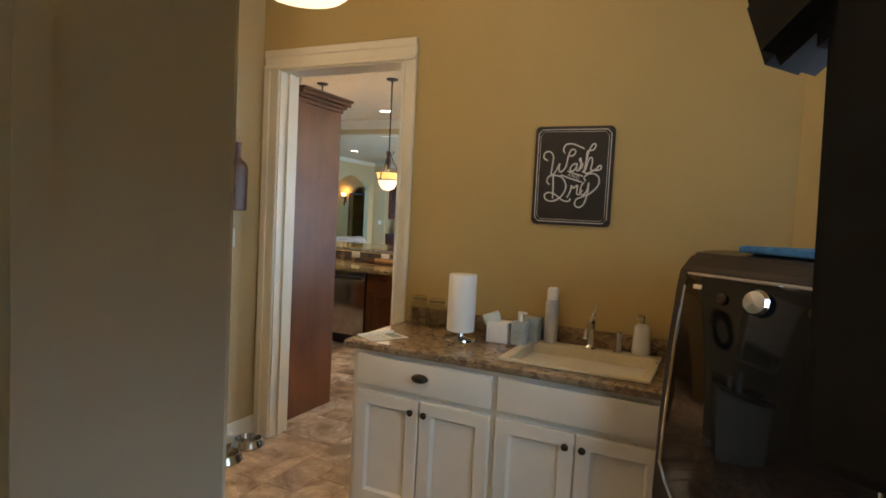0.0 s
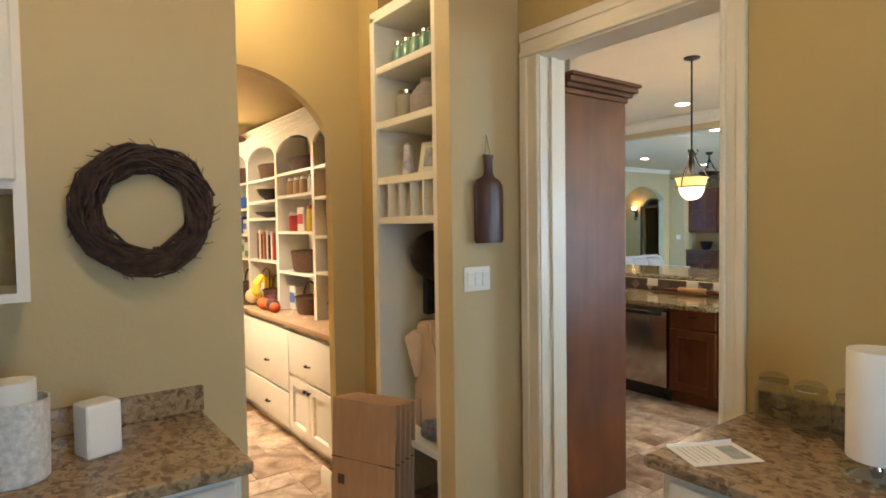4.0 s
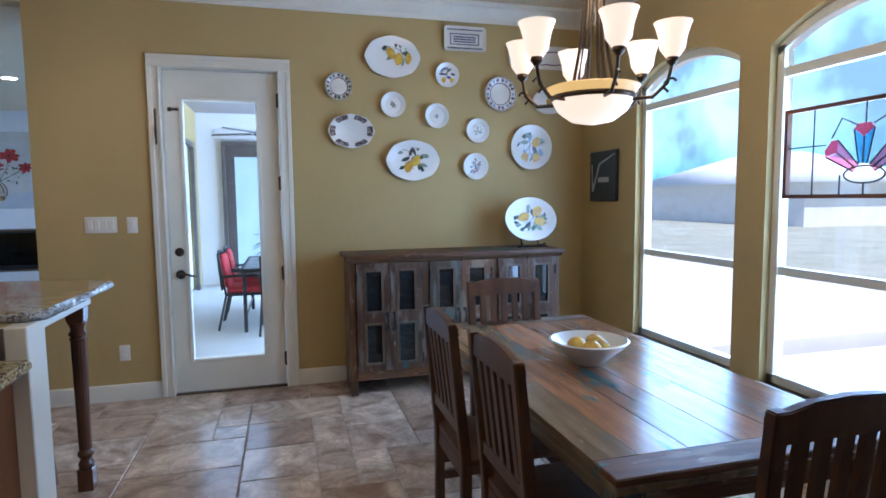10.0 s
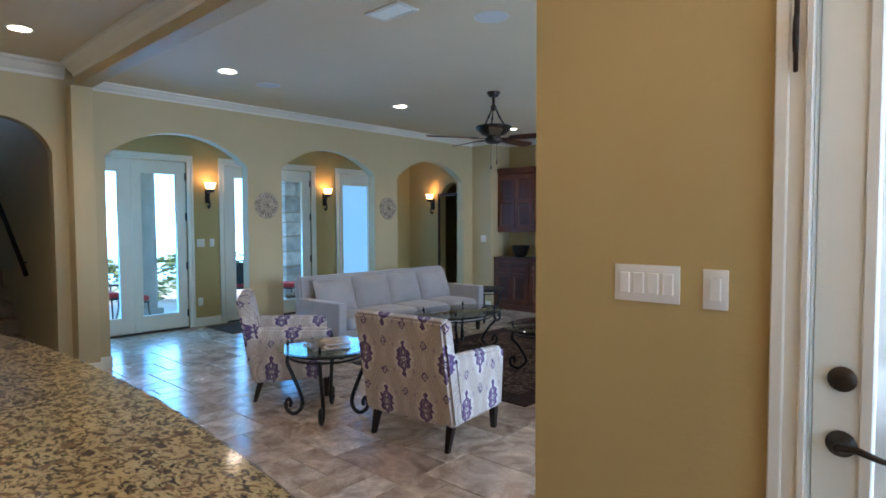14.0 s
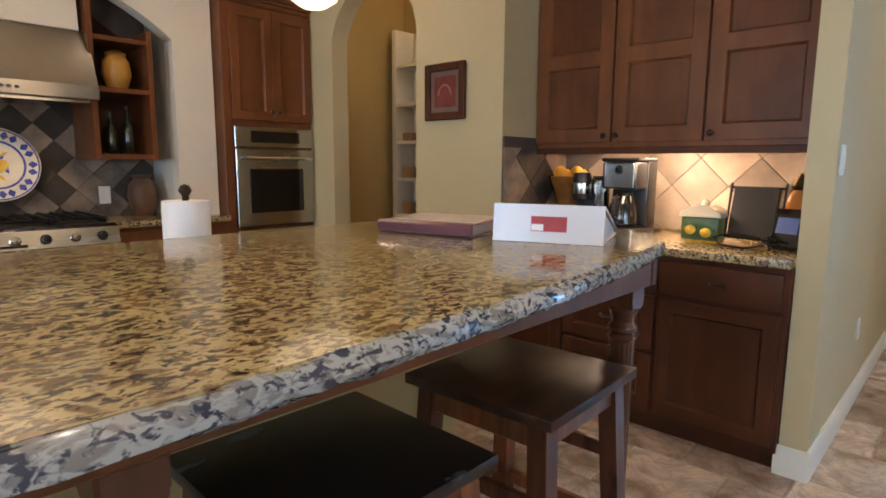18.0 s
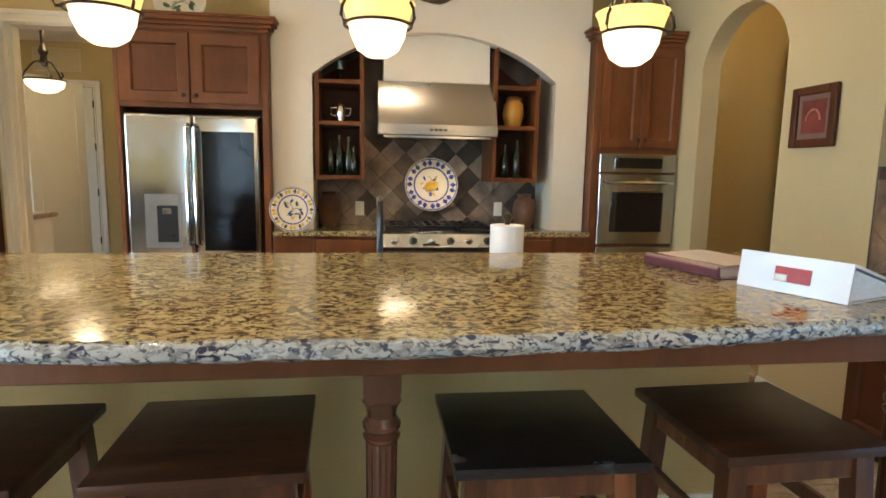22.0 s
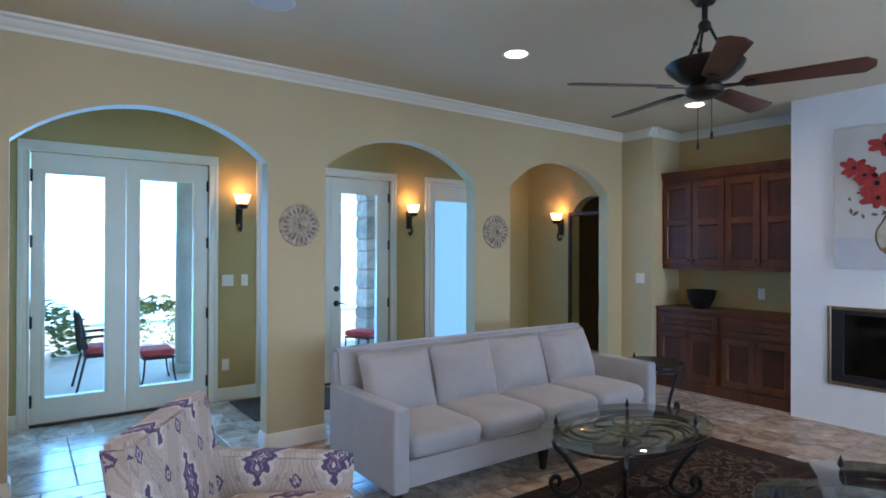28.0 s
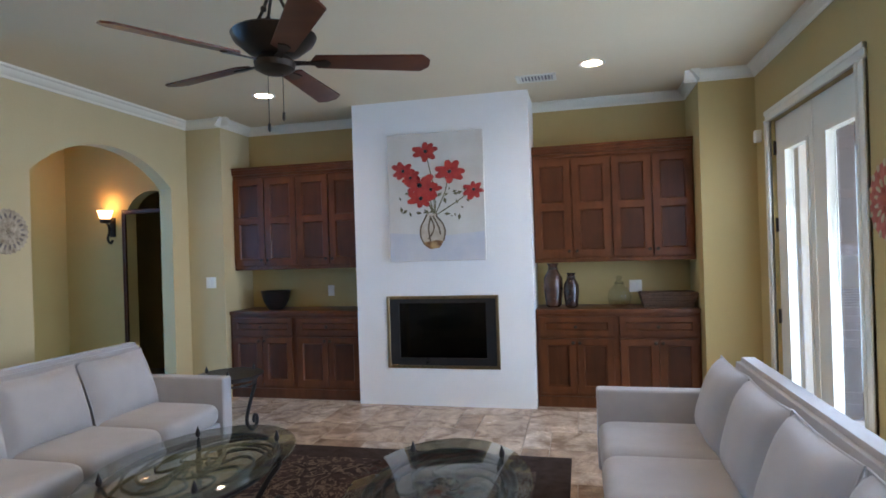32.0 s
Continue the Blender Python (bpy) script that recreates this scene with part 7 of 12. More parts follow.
solid("red_cookbook", Geo().box(-0.02, 0.02, -0.09, 0.09, 0, 0.20, 0.003, 1, pose(0, 0, 0, 0, 18)), list(PCOL.values())[2], "red book leaning on a cabinet shelf", "book", (-2.36, 5.9, 1.332))

# range, hood, niche
rg = thing("gas_range", "stainless steel six-burner gas range", "range", (-5.425, 6.17, 0), 180)
part("body", Geo().box(0, 0.87, 0.0, 0.62, 0.10, 0.90, 0.004, 1), M_STEELH, rg)
part("control_panel", Geo().prism([(-0.055, 0.80), (-0.03, 0.895), (0.02, 0.91), (0.02, 0.79)], 0.0, 0.87, "x"), M_STEELH, rg)
part("oven_door", Geo().box(0.03, 0.84, -0.025, 0.0, 0.24, 0.76, 0.006, 1), M_STEELH, rg)
part("door_handle", Geo().tube([(0.06, -0.02, 0.71), (0.06, -0.06, 0.71), (0.81, -0.06, 0.71), (0.81, -0.02, 0.71)], 0.012, 8), M_CHROME, rg)
part("cooktop", Geo().box(0.01, 0.86, 0.02, 0.60, 0.90, 0.912, 0.003, 1), M_BLACK, rg)
for k in range(6):
    part("knob", Geo().lathe([(0.026, 0), (0.028, 0.006), (0.020, 0.012), (0.018, 0.035), (0.0, 0.038)], 16, pose(0.09 + 0.138 * k, -0.043, 0.845, 76)), M_BLACK if k % 2 else M_STEEL, rg)
part("badge", Geo().box(0.30, 0.42, -0.052, -0.046, 0.812, 0.826), M_BLACK, rg)
for k in range(3):
    g = Geo()
    x0 = 0.03 + 0.275 * k
    for q in range(4):
        g.box(x0 + 0.02 + 0.07 * q, x0 + 0.034 + 0.07 * q, 0.04, 0.58, 0.935, 0.95)
    for q in range(3):
        g.box(x0, x0 + 0.26, 0.06 + 0.22 * q, 0.075 + 0.22 * q, 0.93, 0.945)
    g.box(x0, x0 + 0.012, 0.04, 0.58, 0.912, 0.94).box(x0 + 0.248, x0 + 0.26, 0.04, 0.58, 0.912, 0.94)
    part("burner_grate", g, M_IRON, rg)
for a, b in ((-5.42, -4.93), (-6.755, -6.30)):
    c = thing("range_side_cabinet", "low cherry cabinet beside the range", "cabinet", (b, 6.10, 0), 180)
    part("body", Geo().box(0, b - a, 0.0, 0.55, 0.10, 0.865), M_CHERRY, c)
    front(c, 0.02, b - a - 0.02, 0.69, 0.84, M_CHERRY, flat=True, name="drawer")
    front(c, 0.02, b - a - 0.02, 0.13, 0.67, M_CHERRY)
for i, (a, b) in enumerate(((-5.42, -4.64), (-7.03, -6.30))):
    g = Geo().box(max(a, -6.755) if i else a, b if i else -4.925, 5.545, 6.13, 0.867, 0.905, 0.005, 1)
    g.box(-4.93 if not i else -7.03, -4.64 if not i else -6.75, 5.985, 6.13, 0.867, 0.905, 0.005, 1)
    solid("range_counter", g, M_GRANITE, "granite counter beside the range", "counter")
c = thing("range_side_cabinet", "shallow cherry cabinet in front of the pier", "cabinet", (-4.64, 6.10, 0), 180)
part("body", Geo().box(0, 0.285, 0.0, 0.115, 0.10, 0.865), M_CHERRY, c)
c = thing("range_side_cabinet", "shallow cherry cabinet in front of the pier", "cabinet", (-6.76, 6.10, 0), 180)
part("body", Geo().box(0, 0.27, 0.0, 0.115, 0.10, 0.865), M_CHERRY, c)
hd = thing("range_hood", "wide brushed stainless steel range hood under a plaster chimney", "range hood", (-5.40, 6.05, 0), 180)
part("canopy", Geo().prism([(0.0, 1.62), (0.0, 1.72), (0.14, 2.02), (0.45, 2.02), (0.45, 1.62)], 0.0, 0.89, "x"), M_STEELH, hd)
part("lower_band", Geo().box(-0.004, 0.894, -0.012, 0.45, 1.618, 1.70, 0.004, 1), M_STEELH, hd)
for k in range(4):
    part("button", Geo().box(0.38 + 0.035 * k, 0.40 + 0.035 * k, -0.015, -0.011, 1.65, 1.665), M_BLACK, hd)
part("filter", Geo().box(0.04, 0.85, 0.03, 0.42, 1.60, 1.617), M_STEEL, hd)
part("chimney", Geo().prism([(0.13, 2.022), (0.16, 2.415), (0.45, 2.415), (0.45, 2.022)], 0.04, 0.85, "x"), M_CREAM, hd)
for a in (-4.935, -6.275):
    s = thing("niche_shelf", "open cherry shelf box with bottles and pottery in the range recess", "shelf", (a, 5.97, 1.28), 180)
    w = 0.36
    hl, hr = (0.80, 0.99) if a > -5.5 else (0.99, 0.80)
    g = Geo().prism([(0, 0), (0.03, 0), (0.03, hl + 0.02), (0, hl)], 0, 0.40, "y").prism([(w - 0.03, 0), (w, 0), (w, hr), (w - 0.03, hr - 0.02)], 0, 0.40, "y")
    part("side", g, M_CHERRY, s)
    part("back", Geo().prism([(0.03, 0), (w - 0.03, 0), (w - 0.03, hr - 0.02), (0.03, hl)], 0.385, 0.40, "y"), M_CHERRYD, s)
    for z in (0.0, 0.40, 0.70):
        part("shelf_board", Geo().box(0.03, w - 0.03, 0.0, 0.385, z, z + 0.03, 0.003, 1), M_CHERRY, s)
M_BOTTLE = surface("dark_bottle_glass", (0.006, 0.012, 0.006), (0.015, 0.02, 0.012), 4, 0.08, coat=0.5)
for x, z, h in ((-5.04, 1.31, 0.26), (-5.11, 1.31, 0.30), (-5.18, 1.31, 0.29), (-5.22, 1.31, 0.22), (-6.40, 1.31, 0.26), (-6.50, 1.31, 0.30)):
    solid("wine_bottle", Geo().lathe([(0.033, 0), (0.036, 0.005), (0.036, h * 0.6), (0.014, h * 0.75), (0.013, h), (0.0, h)], 16), M_BOTTLE, "dark glass bottle on the niche shelf", "bottle", (x, 5.86, z), 0, "bottles")
gj = thing("ginger_jar", "mustard-yellow pottery jar with a lid", "jar", (-6.46, 5.85, 1.712))
part("jar", Geo().lathe([(0.055, 0), (0.06, 0.01), (0.085, 0.09), (0.075, 0.17), (0.05, 0.20)], 22), surface("mustard_glaze", (0.42, 0.19, 0.03), (0.52, 0.26, 0.05), 8, 0.3), gj)
part("lid", Geo().lathe([(0.055, 0.20), (0.06, 0.215), (0.03, 0.235), (0.0, 0.24)], 22), surface("mustard_glaze_lid", (0.36, 0.16, 0.03), (0.45, 0.21, 0.04), 8, 0.3), gj)
tp = thing("silver_teapot", "small silver and glass teapot", "teapot", (-5.12, 5.87, 1.712))
part("pot", Geo().lathe([(0.03, 0), (0.028, 0.02), (0.04, 0.06), (0.03, 0.11), (0.012, 0.13), (0.0, 0.14)], 16), M_CHROME, tp)
for s in (-1, 1):
    part("handle", Geo().tube([(s * 0.03, 0, 0.10), (s * 0.075, 0, 0.10), (s * 0.07, 0, 0.05), (s * 0.035, 0, 0.04)], 0.005, 6), M_CHROME, tp)
solid("dark_goblet", Geo().lathe([(0.03, 0), (0.006, 0.01), (0.006, 0.05), (0.04, 0.08), (0.045, 0.14), (0.04, 0.14)], 16), M_BOTTLE, "dark glass goblet on the niche shelf", "goblet", (-5.12, 5.87, 2.012))
M_TERRA = surface("dark_terracotta", (0.10, 0.045, 0.022), (0.17, 0.08, 0.04), 9, 0.5)
for x in (-5.02, -6.62):
    solid("terracotta_urn", Geo().lathe([(0.05, 0), (0.07, 0.02), (0.095, 0.13), (0.085, 0.20), (0.05, 0.245), (0.06, 0.27), (0.05, 0.27)], 22), M_TERRA, "brown terracotta urn in the range recess", "urn", (x, 5.70, 0.907), 0, "urns by the range")
M_BLUEYEL = surface("blue_and_yellow_glaze", (0.02, 0.03, 0.20), (0.75, 0.70, 0.58), 30, 0.2, contrast=(0.42, 0.5))
M_YELGLZ = surface("lemon_yellow_glaze", (0.50, 0.23, 0.02), (0.74, 0.50, 0.07), 30, 0.25)
M_SAGEGLZ = surface("sage_leaf_glaze", (0.16, 0.21, 0.14), (0.30, 0.36, 0.27), 40, 0.3)
M_DARKLEAF = surface("black_green_glaze", (0.018, 0.030, 0.022), (0.05, 0.07, 0.05), 30, 0.3)
M_PALEBLUE = surface("pale_blue_glaze", (0.20, 0.30, 0.46), (0.42, 0.50, 0.60), 40, 0.25)
M_ROSEGLZ = surface("rose_glaze", (0.45, 0.10, 0.14), (0.60, 0.30, 0.30), 40, 0.3)
M_CREAMGLZ = surface("cream_glaze", (0.66, 0.58, 0.42), (0.74, 0.66, 0.50), 8, 0.18, coat=0.4)
M_BLUEGLZ = surface("cobalt_glaze", (0.03, 0.045, 0.26), (0.08, 0.10, 0.36), 12, 0.2)
M_GREENGLZ = surface("leaf_green_glaze", (0.03, 0.07, 0.025), (0.08, 0.14, 0.05), 14, 0.3)


def leaf_patch(g, x, y, ang, ln, wd, z):
    pts = [(-ln / 2, 0), (-ln / 4, wd / 2.4), (ln / 8, wd / 2), (ln / 2, 0), (ln / 8, -wd / 2), (-ln / 4, -wd / 2.4)]
    g.prism(pts, z, z + 0.0012, "z", pose(x, y, 0, 0, 0, ang))


def rim_patch(r, oval, a, half, r0, r1, taper=0.0, lift=0.0):
    """Glaze that follows the sloping rim of a plate between two radii."""
    g = Geo()
    rows = []
    for q in (0.0, 0.5, 1.0):
        rr = r0 + (r1 - r0) * q
        z = 0.0150 + lift + max(0.0, rr - 0.70) / 0.29 * 0.0108
        w = half * (1 - taper * abs(2 * q - 1))
        rows.append([g.bm.verts.new((oval * r * rr * math.cos(a + w * k / 2), r * rr * math.sin(a + w * k / 2), z)) for k in (-2, -1, 0, 1, 2)])
    for lo, hi in zip(rows, rows[1:]):
        for k in range(4):
            g.bm.faces.new((lo[k], hi[k], hi[k + 1], lo[k + 1]))
    return g


def glaze_ring(r, oval, r0, z0, r1, z1):
    """A closed painted ring lying on a plate."""
    g = Geo()
    n = 48
    lo, hi = ([g.bm.verts.new((oval * r * q * math.cos(2 * math.pi * i / n), r * q * math.sin(2 * math.pi * i / n), z)) for i in range(n)] for q, z in ((r0, z0), (r1, z1)))
    for i in range(n):
        g.bm.faces.new((lo[i], hi[i], hi[(i + 1) % n], lo[(i + 1) % n]))
    return g


def plate(name, label, loc, tilt, r, oval=1.0, rim=None, lemons=(), leaves=8, rim_leaves=0, corners=0, seed=1, rz=0, group="", base=None, leafmats=None, rimmat=None, centre=(0.0, 0.0), spread=0.50, size=0.50, scallop=0.0, fruit=None):
    """A plate whose face looks along its own +z, then tilted up; décor lies as thin glaze on the face."""
    ob = thing(name, label, "plate", group=group)
    ob.matrix_world = pose(*loc, 0, 0, rz) @ pose(0, 0, 0, tilt)
    g = Geo().lathe([(r * 0.55, 0), (r * 0.62, 0.004), (r * 0.96, 0.018), (r, 0.022), (r * 0.99, 0.025), (r * 0.70, 0.014), (r * 0.62, 0.008), (0.0, 0.008)], 48, Matrix.Diagonal((oval, 1, 1, 1)))
    if scallop:
        for v in g.bm.verts:
            k = 1 - scallop * abs(math.sin(4 * math.atan2(v.co.y, v.co.x / oval)))
            v.co.x, v.co.y = v.co.x * k, v.co.y * k
    part("dish", g, base or M_CERAMIC, ob)
    rr = random.Random(seed)
    if rim:
        part("rim_band", glaze_ring(r, oval, 0.93, 0.0238, 0.965, 0.0252), rim, ob)
        part("inner_ring", glaze_ring(r, oval, 0.61, 0.0090, 0.665, 0.0128), rim, ob)
    for k in range(rim_leaves):
        a = 2 * math.pi * k / rim_leaves
        part("rim_leaf", rim_patch(r, oval, a + 0.06 * (k % 2), math.pi / rim_leaves * 0.75, 0.71, 0.91, 0.8), (rimmat or M_BLUEGLZ) if k % 3 else (leafmats or [M_GREENGLZ])[0], ob)
    for k in range(corners):
        part("painted_corner", rim_patch(r, oval, 2 * math.pi * (k + 0.5) / corners + (0.0 if corners != 6 else math.pi / 6), 0.37, 0.68, 0.93, 0.12, 0.0022), rimmat, ob)
    mats = leafmats or [M_GREENGLZ, M_SAGEGLZ, M_DARKLEAF]
    cx, cy = centre
    if leaves > 5:
        for k in range(2):
            a0 = rr.uniform(0.6, 2.4) + 2.6 * k
            pts = [(cx * r * oval + spread * r * q * oval * math.cos(a0 + 0.8 * q), cy * r + spread * r * q * math.sin(a0 + 0.8 * q), 0.0088) for q in (-0.6, -0.2, 0.2, 0.6, 1.0)]
            part("painted_stem", Geo().tube(pts, 0.0022, 5), M_DARKLEAF, ob)
    for k in range(leaves):
        a = 2 * math.pi * k / leaves + rr.uniform(-0.5, 0.5)
        d = spread * r * rr.uniform(0.45, 1.15)
        g = Geo()
        leaf_patch(g, (cx * r + d * math.cos(a)) * oval, cy * r + d * math.sin(a), math.degrees(a) + rr.uniform(-45, 45), size * r * rr.uniform(0.65, 1.1), size * r * rr.uniform(0.26, 0.42), 0.0090 + 0.00012 * k)
        part("painted_leaf", g, mats[k % len(mats)], ob)
    for k, (x, y, a) in enumerate(lemons):
        rl = (0.20 if len(lemons) > 1 else 0.22) * r * (1.15 if oval > 1.2 else 1.0)
        pts = []
        for i in range(18):
            q = 2 * math.pi * i / 18
            pts.append((rl * (1.18 + 0.14 * abs(math.cos(q)) ** 9) * math.cos(q), rl * 0.88 * math.sin(q)))
        g = Geo().prism(pts, 0.0112 + 0.0003 * k, 0.0128 + 0.0003 * k, "z", pose(x * r * oval, y * r, 0, 0, 0, a))
        part("painted_lemon", g, fruit or M_YELGLZ, ob)
    return ob


plate("wall_plate", "large cream plate with a blue leaf rim on the range backsplash", (-5.847, 5.60, 1.24), 80, 0.222, rim=M_BLUEGLZ, rim_leaves=20, lemons=[(0.0, -0.05, 20)], leaves=9, seed=4, rz=180, base=M_CREAMGLZ, leafmats=[M_BLUEGLZ, M_YELGLZ, M_BLUEGLZ], size=0.26, spread=0.34)
plate("wall_plate", "cream plate with lemon and blue pattern leaning on the counter", (-4.78, 6.07, 1.055), 78, 0.165, rim=M_BLUEGLZ, rim_leaves=26, leaves=14, seed=9, rz=180, base=M_CREAMGLZ, leafmats=[M_DARKLEAF, M_BLUEGLZ, M_YELGLZ], rimmat=M_YELGLZ, spread=0.40, size=0.30)
# diagonal slate backsplash behind the range
bs = solid("range_backsplash", Geo().box(-6.755, -4.925, 5.541, 5.548, 0.905, 2.415), surface("dark_grout", (0.06, 0.05, 0.045), (0.09, 0.075, 0.065), 20, 0.8), "diagonal slate tile backsplash behind the range", "backsplash")
diamond_tiles(bs, "y", 5.548, 5.556, -6.75, -4.93, 0.906, 1.62, 0.105, M_SLATE)
part("upper_field", Geo().box(-6.75, -4.93, 5.548, 5.554, 1.625, 2.414), surface("dark_slate_field", (0.06, 0.05, 0.045), (0.16, 0.12, 0.09), 6, 0.5, bump=0.3, bscale=25), bs)

# wall oven cabinet
ov = thing("oven_cabinet", "tall cherry cabinet around the wall ovens", "cabinet", (-7.03, 6.08, 0), 180)
part("body", Geo().box(0, 0.70, 0.0, 0.535, 0.10, 2.33).box(0, 0.70, 0.05, 0.535, 0, 0.10), M_CHERRY, ov)
part("side_panel", Geo().box(-0.0, 0.055, -0.01, 0.0, 0, 2.33, 0.003, 1), M_CHERRY, ov)
for a, b, k in ((0.06, 0.375, 0.35), (0.38, 0.695, 0.405)):
    d = front(ov, a, b, 1.56, 2.31, M_CHERRY)
    knob(d, k, 1.62)
cab_crown(ov, 0.0, 0.70, 0, 0.53, 2.33, M_CHERRY, 0.09, right=False)
ovn = thing("wall_oven", "stainless steel double wall oven", "oven", (-7.095, 6.075, 0), 180)
part("control_panel", Geo().box(0, 0.63, -0.03, 0.0, 1.37, 1.515, 0.005, 1), M_STEELH, ovn)
part("display", Geo().box(0.12, 0.51, -0.034, -0.029, 1.405, 1.485, 0.003, 1), M_BLACKGLASS, ovn)
for z0, z1 in ((0.81, 1.36), (0.24, 0.79)):
    d = part("oven_door", Geo().box(0, 0.63, -0.035, 0.0, z0, z1, 0.006, 1), M_STEELH, ovn)
    part("window", Geo().box(0.10, 0.53, -0.039, -0.034, z0 + 0.10, z1 - 0.14, 0.004, 1), M_BLACKGLASS, d)
    part("handle", Geo().tube([(0.05, -0.035, z1 - 0.065), (0.05, -0.08, z1 - 0.065), (0.58, -0.08, z1 - 0.065), (0.58, -0.035, z1 - 0.065)], 0.012, 8), M_CHROME, d)
solid("ceramic_rooster", Geo().ball(0, 0, 0.10, 0.10, 16, 0.9).ball(0.10, 0, 0.12, 0.07, 12).tube([(-0.06, 0, 0.14), (-0.10, 0, 0.24), (-0.09, 0, 0.30)], [0.05, 0.04, 0.03], 10).ball(-0.10, 0, 0.31, 0.04, 10).lathe([(0.07, 0), (0.05, 0.03)], 14).wob(0.012, 10), surface("pale_mottled_ceramic", (0.35, 0.33, 0.30), (0.62, 0.6, 0.55), 16, 0.35), "pale ceramic rooster on top of the oven cabinet", "figurine", (-7.4, 5.9, 2.435))
pl = thing("wall_plaque", "small bronze scroll plaque on the chimney breast", "plaque", (-5.80, 5.985, 2.66), 180)
part("plate", Geo().lathe([(0.15, 0), (0.15, 0.02), (0.12, 0.03), (0.0, 0.032)], 24, pose(0, 0, 0, 90) @ Matrix.Diagonal((1.2, 0.6, 1, 1))).wob(0.012, 12), M_BRONZEB, pl)
part("text_bar", Geo().box(-0.09, 0.09, -0.036, -0.031, -0.012, 0.016), surface("pale_gold", (0.4, 0.28, 0.10), (0.5, 0.36, 0.14), 9, 0.4), pl)
# framed picture
pf = thing("framed_picture", "small framed red print on the tan wall", "picture", (-7.737, 7.478, 1.69), 90)
g = Geo()
g.box(-0.16, -0.115, -0.03, 0, -0.165, 0.165, 0.006, 1).box(0.115, 0.16, -0.03, 0, -0.165, 0.165, 0.006, 1).box(-0.115, 0.115, -0.03, 0, 0.12, 0.165, 0.006, 1).box(-0.115, 0.115, -0.03, 0, -0.165, -0.12, 0.006, 1)
part("frame", g, M_CHERRYD, pf)
part("mat_board", Geo().box(-0.115, 0.115, -0.012, 0, -0.12, 0.12), surface("brown_mat_board", (0.15, 0.095, 0.075), (0.19, 0.125, 0.10), 9, 0.7), pf)
part("print", Geo().box(-0.085, 0.085, -0.015, -0.0122, -0.09, 0.09), surface("dark_red_print", (0.10, 0.015, 0.01), (0.22, 0.04, 0.03), 9, 0.5), pf)
part("print_arch", Geo().tube([(0.05 * math.cos(t * math.pi / 8), -0.016, -0.02 + 0.06 * math.sin(t * math.pi / 8)) for t in range(9)], 0.006, 6), surface("faded_red", (0.35, 0.12, 0.09), (0.42, 0.16, 0.12), 9, 0.6), pf)
# shelves seen through the passage arch
ws = thing("passage_shelves", "white open shelves in the pantry passage", "shelves", (-9.19, 5.66, 0), 90)
part("frame", Geo().box(0, 0.05, -0.25, 0, 0, 2.5).box(0.42, 0.47, -0.25, 0, 0, 2.5).box(0.05, 0.42, -0.02, 0.0, 0, 2.5), M_TRIM, ws)
for z in (0.4, 0.75, 1.1, 1.45, 1.8, 2.15):
    part("shelf", Geo().box(0.05, 0.42, -0.24, -0.02, z, z + 0.03), M_TRIM, ws)
for i in range(8):
    solid("food_box", Geo().box(-0.08, 0.08, -0.06, 0.06, 0, 0.08 + 0.02 * (i % 3), 0.01, 1), PCOL[("tan", "black", "tan", "maroon")[i % 4]], "small box on the passage shelf", "box", (-9.07, 5.80 + 0.2 * (i % 2), (0.43, 0.78, 1.13, 1.48)[i // 2]), 0, "passage goods")

# coffee nook
cl = thing("coffee_base_cabinet", "cherry base cabinet with drawers and panelled doors", "cabinet", (-7.70, 7.905, 0), 90)
part("body", Geo().box(0, 1.465, 0.0, 0.70, 0.09, 0.865).box(0, 1.465, 0.06, 0.70, 0, 0.09), M_CHERRYD, cl)
front(cl, 0.02, 0.44, 0.69, 0.84, M_CHERRYD, flat=True, name="drawer")
front(cl, 0.02, 0.44, 0.12, 0.67, M_CHERRYD)
for a, b in ((0.46, 0.93), (0.95, 1.445)):
    d = front(cl, a, b, 0.69, 0.84, M_CHERRYD, flat=True, name="drawer")
    cup_pull(d, (a + b) / 2, 0.765, w=0.03)
for z0, z1 in ((0.41, 0.67), (0.12, 0.39)):
    d = front(cl, 0.46, 0.93, z0, z1, M_CHERRYD, name="drawer")
    cup_pull(d, 0.695, (z0 + z1) / 2, y=-0.012, w=0.03)
front(cl, 0.95, 1.445, 0.12, 0.67, M_CHERRYD)
solid("coffee_counter", Geo().box(-8.415, -7.655, 7.905, 9.372, 0.867, 0.905, 0.006, 2), M_GRANITE, "granite counter in the coffee nook", "counter")
M_CHERRYP = M_CHERRYP2
cu = thing("coffee_upper_cabinet", "cherry wall cabinet with three two-panel doors", "cabinet", (-8.065, 7.905, 0), 90)
part("body", Geo().box(0, 1.465, 0.0, 0.345, 1.36, 2.28), M_CHERRY, cu)
for a, b, k in ((0.015, 0.485, 0.455), (0.495, 0.965, 0.525), (0.975, 1.45, 1.005)):
    d = front(cu, a, b, 1.385, 2.265, M_CHERRY, (1.83,), pmat=M_CHERRYP, stile=0.075)
    knob(d, k, 1.42)
cab_crown(cu, 0, 1.465, 0, 0.34, 2.28, M_CHERRYD, 0.10, False, False)
part("light_rail", Geo().box(0, 1.465, 0.0, 0.02, 1.325, 1.36, 0.003, 1), M_CHERRYD, cu)
part("under_light", Geo().box(0.25, 0.72, 0.12, 0.17, 1.345, 1.358).box(0.82, 1.36, 0.12, 0.17, 1.345, 1.358), glow("under_cabinet_tube", (1.0, 0.72, 0.38), 9.0), cu, "lit under-cabinet tube")
